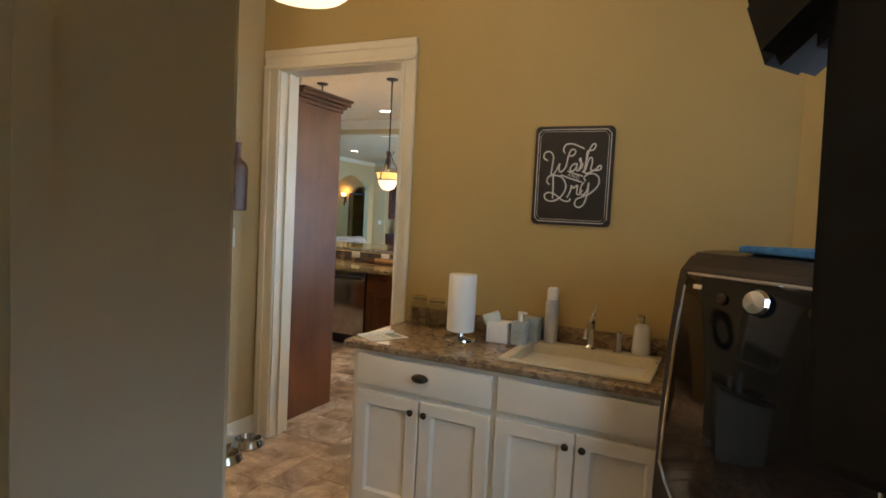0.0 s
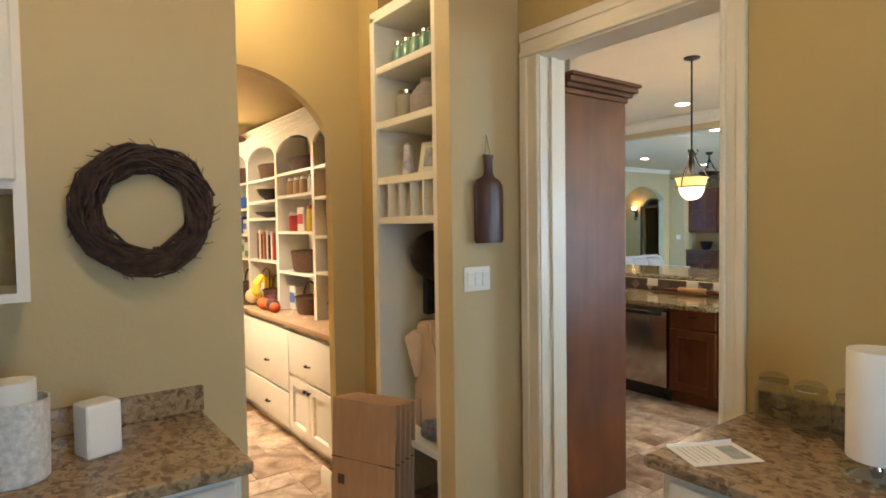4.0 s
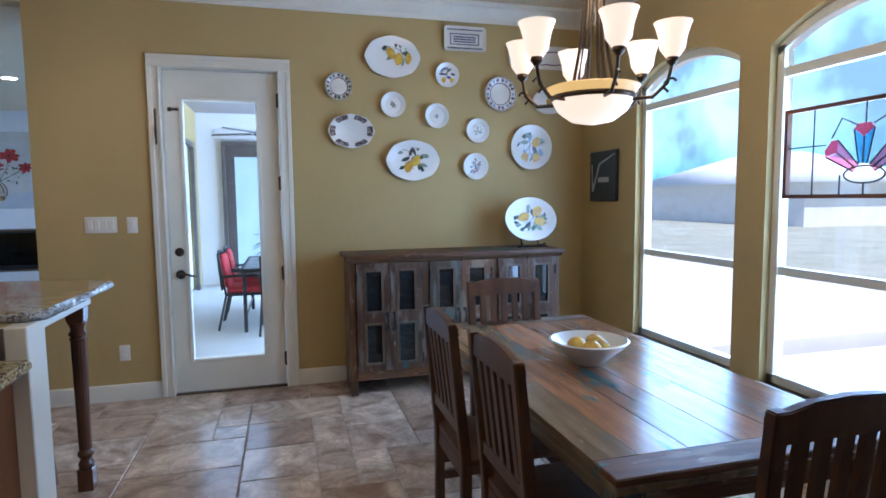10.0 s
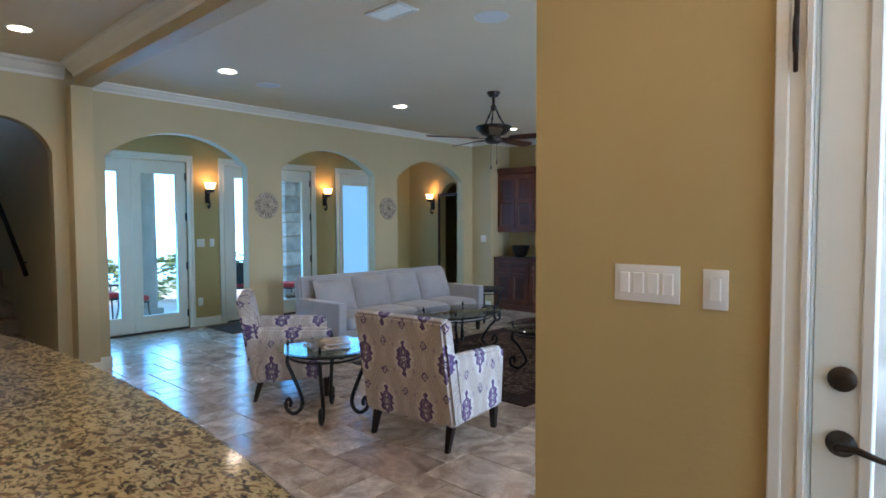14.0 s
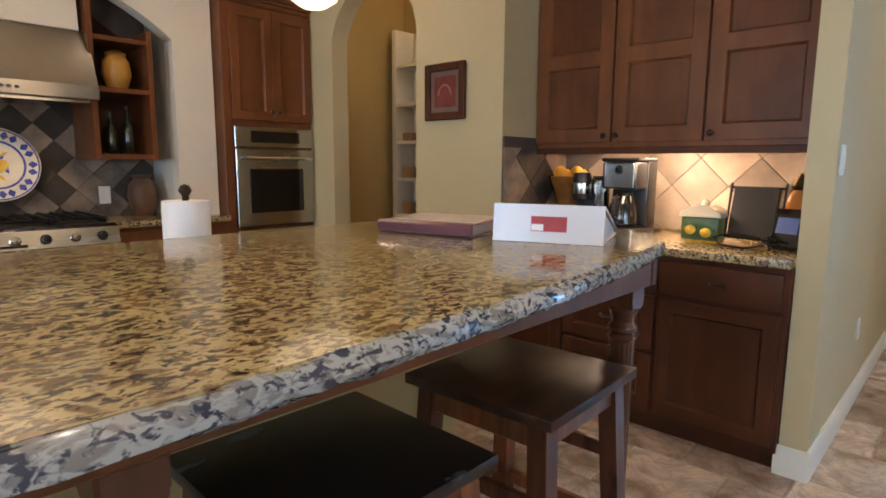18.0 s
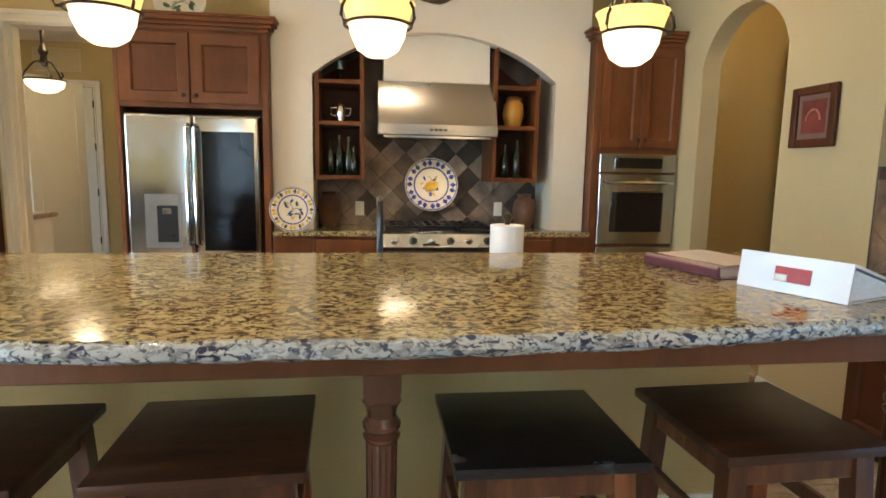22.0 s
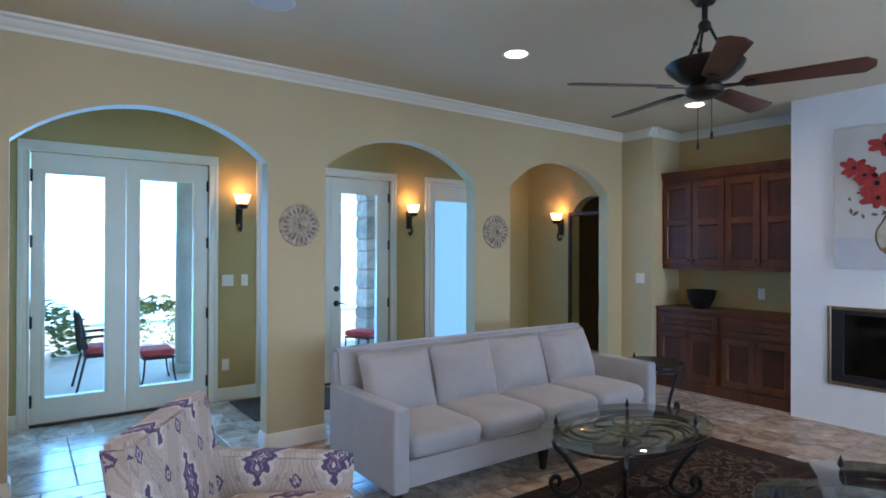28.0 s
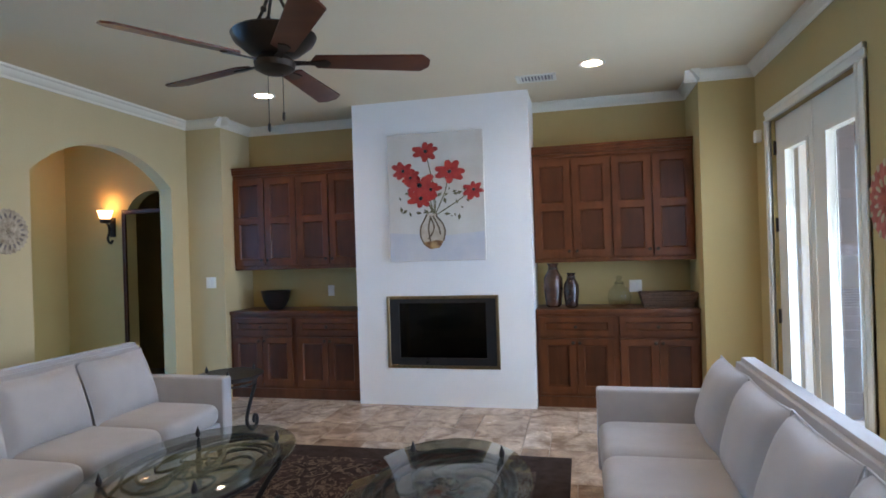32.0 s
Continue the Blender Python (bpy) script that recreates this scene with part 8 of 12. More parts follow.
area_lamp("under_cabinet_light", (-8.2, 8.65, 1.335), (-8.28, 8.65, 0.9), 0.1, 1.2, 4.5, (1.0, 0.80, 0.56))
nb = solid("nook_backsplash", Geo().box(-8.419, -8.412, 7.906, 9.370, 0.906, 1.36), surface("nook_grout", (0.10, 0.08, 0.065), (0.14, 0.11, 0.09), 20, 0.8), "diagonal slate tile backsplash in the coffee nook", "backsplash")
M_SLATEW = surface("warm_slate_tile", (0.16, 0.12, 0.095), (0.42, 0.335, 0.26), 3.0, 0.5, bump=0.4, bscale=25, vary=0.55)
diamond_tiles(nb, "x", -8.411, -8.404, 7.908, 9.368, 0.908, 1.358, 0.150, M_SLATEW)
nbs = solid("nook_side_backsplash", Geo().box(-8.41, -7.742, 7.9005, 7.9065, 0.906, 1.36).box(-8.41, -7.742, 7.9005, 7.915, 1.36, 1.42), surface("dark_slate_side", (0.05, 0.04, 0.035), (0.13, 0.095, 0.075), 5, 0.45, bump=0.3, bscale=20), "dark slate side backsplash", "backsplash")
diamond_tiles(nbs, "y", 7.907, 7.913, -8.40, -7.745, 0.908, 1.358, 0.150, M_SLATE)
cm = thing("coffee_maker", "black and steel drip coffee maker", "coffee maker", (-8.02, 8.52, 0.907), 90)
part("base", Geo().box(-0.10, 0.10, -0.11, 0.13, 0, 0.04, 0.012, 2), M_BLACK, cm)
part("tower", Geo().box(-0.10, 0.10, 0.02, 0.13, 0.04, 0.38, 0.015, 2), M_BLACK, cm)
part("head", Geo().box(-0.095, 0.095, -0.11, 0.02, 0.235, 0.375, 0.015, 2), M_BLACK, cm)
part("control_panel", Geo().box(-0.080, 0.080, -0.114, -0.109, 0.245, 0.368, 0.002, 1), M_STEEL, cm, "brushed steel control panel")
part("clock", Geo().lathe([(0.022, 0), (0.020, 0.004), (0.0, 0.005)], 18, pose(0, -0.114, 0.335, 90)), M_BLACKGLASS, cm)
part("lid", Geo().box(-0.10, 0.10, -0.11, 0.13, 0.376, 0.395, 0.008, 2), M_BLACK, cm)
part("carafe", Geo().lathe([(0.06, 0.042), (0.075, 0.06), (0.072, 0.14), (0.05, 0.20), (0.055, 0.215)], 20, pose(0, -0.045, 0)), M_BLACKGLASS, cm)
part("carafe_handle", Geo().tube([(0, -0.115, 0.20), (0, -0.155, 0.19), (0, -0.155, 0.10), (0, -0.12, 0.08)], 0.010, 8), M_BLACK, cm)
km = thing("pod_brewer", "black and silver pod coffee brewer", "coffee maker", (-8.05, 8.30, 0.907), 90)
part("tower", Geo().box(-0.10, 0.005, 0.0, 0.16, 0, 0.29, 0.014, 2), M_BLACK, km)
part("water_tank", Geo().box(0.012, 0.085, -0.02, 0.15, 0.02, 0.285, 0.016, 3), M_STEEL, km, "brushed silver tank")
part("tank_lid", Geo().box(0.008, 0.089, -0.024, 0.154, 0.286, 0.302, 0.008, 2), M_BLACK, km)
part("head", Geo().lathe([(0.050, 0.17), (0.054, 0.18), (0.055, 0.27), (0.045, 0.315), (0.0, 0.322)], 22, pose(-0.047, -0.035, 0)), M_BLACK, km)
part("head_band", Geo().lathe([(0.0555, 0.20), (0.0565, 0.205), (0.0565, 0.255), (0.0555, 0.26)], 22, pose(-0.047, -0.035, 0)), M_STEEL, km)
part("drip_tray", Geo().box(-0.10, 0.005, -0.11, 0.0, 0, 0.035, 0.01, 2), M_BLACK, km)
fb = thing("orange_bowl", "tall brown glazed bowl heaped with oranges", "fruit bowl", (-8.22, 8.06, 0.907))
part("stand", Geo().lathe([(0.085, 0), (0.09, 0.02), (0.075, 0.06), (0.09, 0.16), (0.125, 0.27), (0.135, 0.29), (0.122, 0.29), (0.08, 0.20), (0.0, 0.19)], 26), surface("honey_brown_glaze", (0.16, 0.06, 0.012), (0.30, 0.13, 0.03), 9, 0.25, coat=0.4), fb)
for k in range(6):
    part("orange", Geo().ball(0.065 * math.cos(k * 1.05), 0.065 * math.sin(k * 1.05), 0.295 + 0.016 * (k % 2), 0.040, 12), surface("orange_peel", (0.62, 0.26, 0.02), (0.7, 0.34, 0.03), 30, 0.5), fb)
tj = thing("lemon_tureen", "square lidded box painted with lemons", "tureen", (-7.98, 8.93, 0.907), 92)
part("box", Geo().box(-0.085, 0.085, -0.07, 0.07, 0.012, 0.12, 0.012, 2), M_GREENGLZ, tj)
part("lid", Geo().prism([(-0.095, 0.12), (0.095, 0.12), (0.09, 0.145), (0.03, 0.175), (-0.03, 0.175), (-0.09, 0.145)], -0.08, 0.08, "y", bev=0.004), M_CREAMGLZ, tj)
part("lid_knob", Geo().ball(0, 0, 0.185, 0.018, 10), M_CREAMGLZ, tj)
part("painted_lemons", Geo().ball(-0.04, -0.068, 0.06, 0.026, 10, 0.9).ball(0.03, -0.068, 0.05, 0.026, 10, 0.9), M_YELGLZ, tj)
part("foot", Geo().box(-0.075, 0.075, -0.06, 0.06, 0, 0.012), M_YELGLZ, tj)
cs = thing("cookbook_stand", "wrought-iron cookbook stand with books", "book stand", (-7.97, 9.13, 0.907), 80)
part("scroll_frame", Geo().tube([(-0.12, -0.06, 0.0), (-0.12, -0.08, 0.06), (-0.12, 0.02, 0.03), (-0.12, 0.06, 0.28)], 0.006, 6).tube([(0.12, -0.06, 0.0), (0.12, -0.08, 0.06), (0.12, 0.02, 0.03), (0.12, 0.06, 0.28)], 0.006, 6).tube([(-0.12, 0.02, 0.03), (0.12, 0.02, 0.03)], 0.006, 6).tube([(-0.12, 0.055, 0.26), (0.12, 0.055, 0.26)], 0.006, 6).tube([(0.12 * math.cos(t), -0.09 + 0.02 * math.sin(t), 0.03 + 0.03 * math.sin(t)) for t in (0, 1, 2, 3, 4, 5, 6)], 0.005, 6), M_IRON, cs)
for k, c in enumerate((4, 3, 5)):
    part("book", Geo().box(-0.10, 0.10, -0.012 + 0.03 * k, 0.012 + 0.03 * k, 0.04, 0.27, 0.003, 1, pose(0, 0, 0, -12)), list(PCOL.values())[c], cs)
td = thing("tablet_display", "small dark smart display on the counter", "tablet", (-7.93, 9.28, 0.907), 70)
part("screen", Geo().box(-0.075, 0.075, -0.012, 0.012, 0.01, 0.18, 0.006, 1, pose(0, 0, 0, -15)), M_BLACKGLASS, td)
part("picture", Geo().box(-0.045, 0.05, -0.0145, -0.0122, 0.07, 0.14, 0, 1, pose(0, 0, 0, -15)), glow("screen_blue", (0.05, 0.12, 0.35), 0.15, (0.03, 0.05, 0.10)), td)
part("stand", Geo().box(-0.05, 0.05, 0.0, 0.06, 0, 0.012), M_BLACK, td)
lj = thing("amber_lamp_jar", "amber glass jar behind the display", "jar", (-8.2, 9.27, 0.907))
part("jar", Geo().lathe([(0.05, 0), (0.06, 0.02), (0.055, 0.2), (0.03, 0.25)], 18), surface("amber_glass", (0.40, 0.16, 0.03), (0.5, 0.22, 0.05), 5, 0.12, coat=0.5), lj)
part("lid", Geo().lathe([(0.035, 0.25), (0.04, 0.27), (0.02, 0.31), (0.0, 0.33)], 18), M_BRONZEB, lj)
# plates and jug on top of the coffee cabinet
M_TRANSFER = surface("black_and_cream_transferware", (0.02, 0.018, 0.02), (0.66, 0.60, 0.48), 26, 0.2, contrast=(0.46, 0.56))
solid("square_platter", Geo().box(-0.17, 0.17, -0.012, 0.012, 0, 0.33, 0.012, 2, pose(0, 0, 0, -14)), M_TRANSFER, "square black-and-cream patterned platter on edge", "platter", (-8.22, 8.16, 2.386), 90)
mg = thing("patterned_mug", "small patterned pitcher on top of the cabinet", "pitcher", (-8.16, 8.73, 2.386))
part("cup", Geo().lathe([(0.055, 0), (0.065, 0.02), (0.06, 0.12), (0.075, 0.155), (0.068, 0.155), (0.05, 0.02)], 20), M_TRANSFER, mg)
part("handle", Geo().tube([(0, 0.06, 0.13), (0, 0.11, 0.13), (0, 0.11, 0.05), (0, 0.065, 0.03)], 0.010, 8), M_CREAMGLZ, mg)
plate("oval_platter", "oval black-and-cream patterned platter on edge", (-8.22, 9.12, 2.565), 76, 0.165, 1.3, rz=90, leaves=0, base=M_TRANSFER)

# ---- dining ----


def reclaimed(name, c1, c2, axis=2, rough=0.48, grey=0.54, paint=0.60):
    """Old painted boards: bare wood, worn grey, patches of turquoise and rust paint."""
    m, n, l, b = material(name)
    st = [6.0, 6.0, 6.0]
    st[axis] = 0.7
    t = noise_node(n, l, 4.0, 6, tuple(st), distort=0.5)
    base = ramp_node(n, l, t.outputs["Fac"], [(0.3, c1), (0.7, c2)])
    st2 = [3.0, 3.0, 3.0]
    st2[axis] = 0.8
    t2 = noise_node(n, l, 2.6, 6, tuple(st2))
    f2 = ramp_node(n, l, t2.outputs["Fac"], [(paint, (0, 0, 0)), (paint + 0.05, (1, 1, 1))])
    t3 = noise_node(n, l, 3.7, 6, tuple(st2))
    f3 = ramp_node(n, l, t3.outputs["Fac"], [(grey, (0, 0, 0)), (grey + 0.08, (1, 1, 1))])
    fine = noise_node(n, l, 22.0, 4, tuple(st2))
    flake = ramp_node(n, l, fine.outputs["Fac"], [(0.665, (0, 0, 0)), (0.70, (1, 1, 1))])
    c = mix_node(n, l, base.outputs[0], (0.20, 0.17, 0.135), f3.outputs[0])
    c = mix_node(n, l, c, (0.34, 0.32, 0.28), flake.outputs[0])
    c = mix_node(n, l, c, (0.045, 0.16, 0.19), f2.outputs[0])
    oi = n.new("ShaderNodeObjectInfo")
    tint = ramp_node(n, l, oi.outputs["Random"], [(0.0, (0.8, 0.68, 0.62)), (0.25, (1.25, 1.05, 0.88)), (0.5, (0.85, 0.82, 0.82)), (0.7, (0.68, 0.85, 0.9)), (0.85, (1.15, 1.0, 0.85))])
    tint.color_ramp.interpolation = "CONSTANT"
    c = mix_node(n, l, c, tint.outputs[0], 1.0, "MULTIPLY")
    l.new(c, b.inputs["Base Color"])
    b.inputs["Roughness"].default_value = rough
    b.inputs["Specular IOR Level"].default_value = 0.3 if rough > 0.4 else 0.6
    bump_node(n, l, b, t.outputs["Fac"], 0.25, 0.004)
    return m


M_RECL = reclaimed("reclaimed_painted_wood", (0.055, 0.030, 0.017), (0.15, 0.085, 0.048), 2, 0.48, 0.52, 0.66)
M_RECLT = reclaimed("reclaimed_tabletop_wood", (0.18, 0.095, 0.052), (0.38, 0.22, 0.12), 1, 0.20, 0.60, 0.60)
M_RECLB = reclaimed("worn_bead_wood", (0.08, 0.055, 0.036), (0.20, 0.15, 0.11), 2, 0.5, 0.54, 0.70)
M_RECLX = reclaimed("reclaimed_wood_across", (0.065, 0.033, 0.017), (0.17, 0.092, 0.048), 0)

def pierced(xs, zs, y0, y1, holes):
    """One connected board of a grid of cells, with some cells cut through."""
    g = Geo()
    b = g.bm
    v = [[[b.verts.new((x, y, z)) for z in zs] for x in xs] for y in (y0, y1)]
    nx, nz = len(xs) - 1, len(zs) - 1
    solid_cell = [[(i, j) not in holes for j in range(nz)] for i in range(nx)]
    for i in range(nx):
        for j in range(nz):
            if not solid_cell[i][j]:
                continue
            for side in (0, 1):
                b.faces.new((v[side][i][j], v[side][i + 1][j], v[side][i + 1][j + 1], v[side][i][j + 1]))
            for di, dj, p, q in ((-1, 0, (i, j), (i, j + 1)), (1, 0, (i + 1, j), (i + 1, j + 1)), (0, -1, (i, j), (i + 1, j)), (0, 1, (i, j + 1), (i + 1, j + 1))):
                ii, jj = i + di, j + dj
                if not (0 <= ii < nx and 0 <= jj < nz and solid_cell[ii][jj]):
                    b.faces.new((v[0][p[0]][p[1]], v[0][q[0]][q[1]], v[1][q[0]][q[1]], v[1][p[0]][p[1]]))
    bmesh.ops.recalc_face_normals(b, faces=b.faces[:])
    return g


sb = thing("sideboard", "rustic reclaimed-wood sideboard with six glazed doors and peeling paint", "sideboard", (-2.57, 10.19, 0))
W, H = 1.69, 1.062
M_CABGLASS = surface("dark_cabinet_glass", (0.012, 0.013, 0.014), (0.02, 0.022, 0.024), 3, 0.03, coat=1.0)
part("top", Geo().box(-0.03, W + 0.03, -0.035, 0.395, H - 0.032, H, 0.006, 2).wob(0.003, 9), M_RECLX, sb)
part("cornice", Geo().prism([(-0.030, H - 0.034), (-0.012, H - 0.062), (0.0, H - 0.062), (0.0, H - 0.034)], -0.012, W + 0.012, "x"), M_RECLX, sb)
for x in (0.0, W - 0.045):
    part("side", Geo().box(x, x + 0.045, 0, 0.39, 0.0, H - 0.034, 0.003, 1), M_RECL, sb)
for x in (0.553, 1.106):
    part("post", Geo().box(x, x + 0.050, -0.006, 0.03, 0.185, 0.998, 0.003, 1), M_RECL, sb)
# near-black back: the shade inside the sideboard is put into its colour
part("back", Geo().box(0.045, W - 0.045, 0.37, 0.385, 0.1, H - 0.034), surface("painted_inside_shade", (0.015, 0.013, 0.012), (0.03, 0.026, 0.022), 4, 0.7), sb)
part("bottom_rail", Geo().box(0.045, W - 0.045, -0.004, 0.37, 0.115, 0.183, 0.003, 1), M_RECLX, sb)
part("frieze", Geo().box(0.045, W - 0.045, 0.0, 0.03, 1.0, H - 0.034), M_RECLX, sb)
part("inner_shelf", Geo().box(0.045, W - 0.045, 0.03, 0.37, 0.50, 0.525), M_RECLX, sb)
for k, a in enumerate((0.050, 0.302, 0.605, 0.856, 1.158, 1.402)):
    b = a + (0.248 if k < 4 else 0.241)
    la, ra = (0.066, 0.058) if k % 2 == 0 else (0.058, 0.060)
    xs, zs = [a, a + la, b - ra, b], [0.187, 0.246, 0.543, 0.636, 0.942, 0.997]
    d = part("door", pierced(xs, zs, -0.024, 0.0, {(1, 1), (1, 3)}), M_RECL, sb)
    for j in (1, 3):
        part("pane", Geo().box(xs[1] + 0.001, xs[2] - 0.001, -0.010, -0.006, zs[j] + 0.001, zs[j + 1] - 0.001), M_CABGLASS, d)
        part("glazing_bead", pierced([xs[1] - 0.009, xs[1] + 0.007, xs[2] - 0.007, xs[2] + 0.009], [zs[j] - 0.009, zs[j] + 0.007, zs[j + 1] - 0.007, zs[j + 1] + 0.009], -0.030, -0.0225, {(1, 1)}), M_RECLB, d)
    hx = b - 0.024 if k % 2 == 0 else a + 0.024
    part("handle", Geo().tube([(hx, -0.024, 0.50), (hx, -0.055, 0.515), (hx, -0.058, 0.56), (hx, -0.055, 0.605), (hx, -0.024, 0.62)], 0.006, 7).lathe([(0.013, 0), (0.011, 0.004)], 10, pose(hx, -0.024, 0.50, 90)).lathe([(0.013, 0), (0.011, 0.004)], 10, pose(hx, -0.024, 0.62, 90)), M_IRON, d)
    for hz in (0.27, 0.90):
        ox = a + 0.003 if k % 2 == 0 else b - 0.003
        part("hinge", Geo().cyl(ox, -0.028, hz - 0.035, hz + 0.035, 0.006, 8), M_IRON, d)
for x in (0.856, 1.402):
    part("hook", Geo().tube([(x, -0.026, 0.985), (x - 0.004, -0.034, 1.0), (x - 0.004, -0.034, 1.03), (x + 0.004, -0.02, 1.035)], 0.005, 6), M_IRON, sb)
for fx in (0.0, W - 0.05):
    for fy in (-0.004, 0.32):
        part("foot", Geo().box(fx, fx + 0.05, fy, fy + 0.06, 0.0, 0.114, 0.004, 1), M_RECL, sb)
for i, (x, c) in enumerate(((-1.20, 0), (-0.95, 1), (-1.75, 1))):
    solid("stemware", Geo().lathe([(0.03, 0), (0.005, 0.008), (0.005, 0.06), (0.035, 0.09), (0.035, 0.14), (0.03, 0.14)], 14), M_GLASSJAR, "stemmed glass inside the sideboard", "glass", (x, 10.35, 0.526), 0, "glasses in the sideboard")
pst = thing("plate_stand", "dark iron easel holding a display plate", "plate stand", (-1.058, 10.38, 1.063))
part("easel", Geo().tube([(-0.12, -0.07, 0.0), (-0.10, -0.09, 0.035), (-0.08, -0.02, 0.012), (-0.05, 0.06, 0.16)], 0.006, 6).tube([(0.12, -0.07, 0.0), (0.10, -0.09, 0.035), (0.08, -0.02, 0.012), (0.05, 0.06, 0.16)], 0.006, 6).tube([(-0.12, -0.04, 0.006), (0.12, -0.04, 0.006)], 0.006, 6), M_IRON, pst)
plate("display_plate", "oval lemon plate standing on an iron easel", (-1.058, 10.37, 1.292), 78, 0.182, 1.25, lemons=[(-0.26, 0.10, 20), (0.28, 0.36, 50), (0.36, -0.12, -10)], leaves=20, seed=21, spread=0.58, centre=(0.05, -0.02))

PLW = "plates on the wall"
M_BLUEINK = surface("grey_blue_print", (0.06, 0.07, 0.11), (0.30, 0.32, 0.38), 90, 0.3, contrast=(0.45, 0.6))
M_BROWNRIM = surface("brown_transfer_glaze", (0.05, 0.035, 0.045), (0.36, 0.30, 0.27), 60, 0.25, contrast=(0.42, 0.62))
M_BROWNGLZ = surface("brown_line_glaze", (0.12, 0.075, 0.075), (0.24, 0.15, 0.12), 50, 0.25)
M_PLUMGLZ = surface("plum_line_glaze", (0.10, 0.07, 0.15), (0.26, 0.18, 0.24), 50, 0.25)
M_IVORYGLZ = surface("ivory_glaze", (0.72, 0.68, 0.60), (0.80, 0.76, 0.68), 6, 0.16, coat=0.4)
M_PALESAGE = surface("pale_sage_glaze", (0.42, 0.47, 0.34), (0.58, 0.62, 0.52), 40, 0.25)
Y = 10.588
for lab, x, z, r, oval, kw in (
    ("small plate with a patterned brown rim", -2.575, 2.345, 0.105, 1.0, dict(rim=M_BROWNGLZ, rim_leaves=16, rimmat=M_BROWNGLZ, leaves=0, base=M_IVORYGLZ)),
    ("large oval lemon platter on the wall", -2.148, 2.59, 0.165, 1.36, dict(lemons=[(-0.05, 0.18, -60), (0.22, -0.08, 80), (0.62, -0.02, 70)], leaves=16, seed=2, centre=(0.28, 0.34), spread=0.50, size=0.46, scallop=0.03)),
    ("small fruit plate with blue leaves", -1.70, 2.47, 0.10, 1.0, dict(lemons=[(-0.30, -0.42, 60), (0.42, -0.42, -40)], leaves=11, seed=3, leafmats=[M_BLUEGLZ, M_DARKLEAF, M_PALEBLUE], centre=(0.0, 0.18), spread=0.50, size=0.46)),
    ("round plate with a patterned purple rim", -1.24, 2.335, 0.14, 1.0, dict(rim=M_PLUMGLZ, rim_leaves=18, rimmat=M_PLUMGLZ, leafmats=[M_PALEBLUE], leaves=0, base=M_IVORYGLZ)),
    ("oval lemon plate with leaves", -0.80, 2.285, 0.105, 1.45, dict(lemons=[(0.05, 0.12, 35), (0.30, -0.16, -50), (0.16, 0.30, 10)], leaves=9, seed=5, centre=(0.25, 0.12), spread=0.42)),
    ("small white plate with a herb sprig", -2.15, 2.22, 0.10, 1.0, dict(leaves=9, seed=6, spread=0.20, size=0.24, leafmats=[M_DARKLEAF, M_SAGEGLZ])),
    ("small white plate with a blue sprig", -1.79, 2.14, 0.10, 1.0, dict(leaves=7, seed=7, spread=0.17, size=0.24, leafmats=[M_PALEBLUE, M_DARKLEAF])),
    ("small white plate with a pale drawing", -1.44, 2.03, 0.10, 1.0, dict(leaves=10, seed=8, spread=0.40, size=0.30, leafmats=[M_PALEBLUE, M_PALESAGE, M_PALESAGE])),
    ("oval platter with dark scrolled corners", -2.485, 2.005, 0.135, 1.36, dict(corners=6, leaves=0, rimmat=M_BROWNRIM, scallop=0.04)),
    ("large oval platter with two lemons and leaves", -1.995, 1.78, 0.165, 1.36, dict(lemons=[(-0.16, -0.30, 75), (0.12, -0.02, 60)], leaves=14, seed=10, centre=(0.0, 0.16), spread=0.60, scallop=0.025)),
    ("large round plate painted with blue fruit", -0.96, 1.90, 0.19, 1.0, dict(lemons=[(0.24, 0.22, 60), (0.26, -0.50, 80), (-0.32, -0.48, 70)], leaves=17, seed=11, leafmats=[M_DARKLEAF, M_PALEBLUE, M_SAGEGLZ], spread=0.58, centre=(-0.05, 0.10), size=0.50)),
    ("small plate with a painted landscape", -1.46, 1.735, 0.11, 1.0, dict(leaves=16, seed=12, leafmats=[M_PALEBLUE, M_SAGEGLZ, M_ROSEGLZ, M_PALESAGE], spread=0.44, size=0.44)),
):
    plate("wall_plate", lab, (x, Y, z), 90, r, oval, group=PLW, **kw)
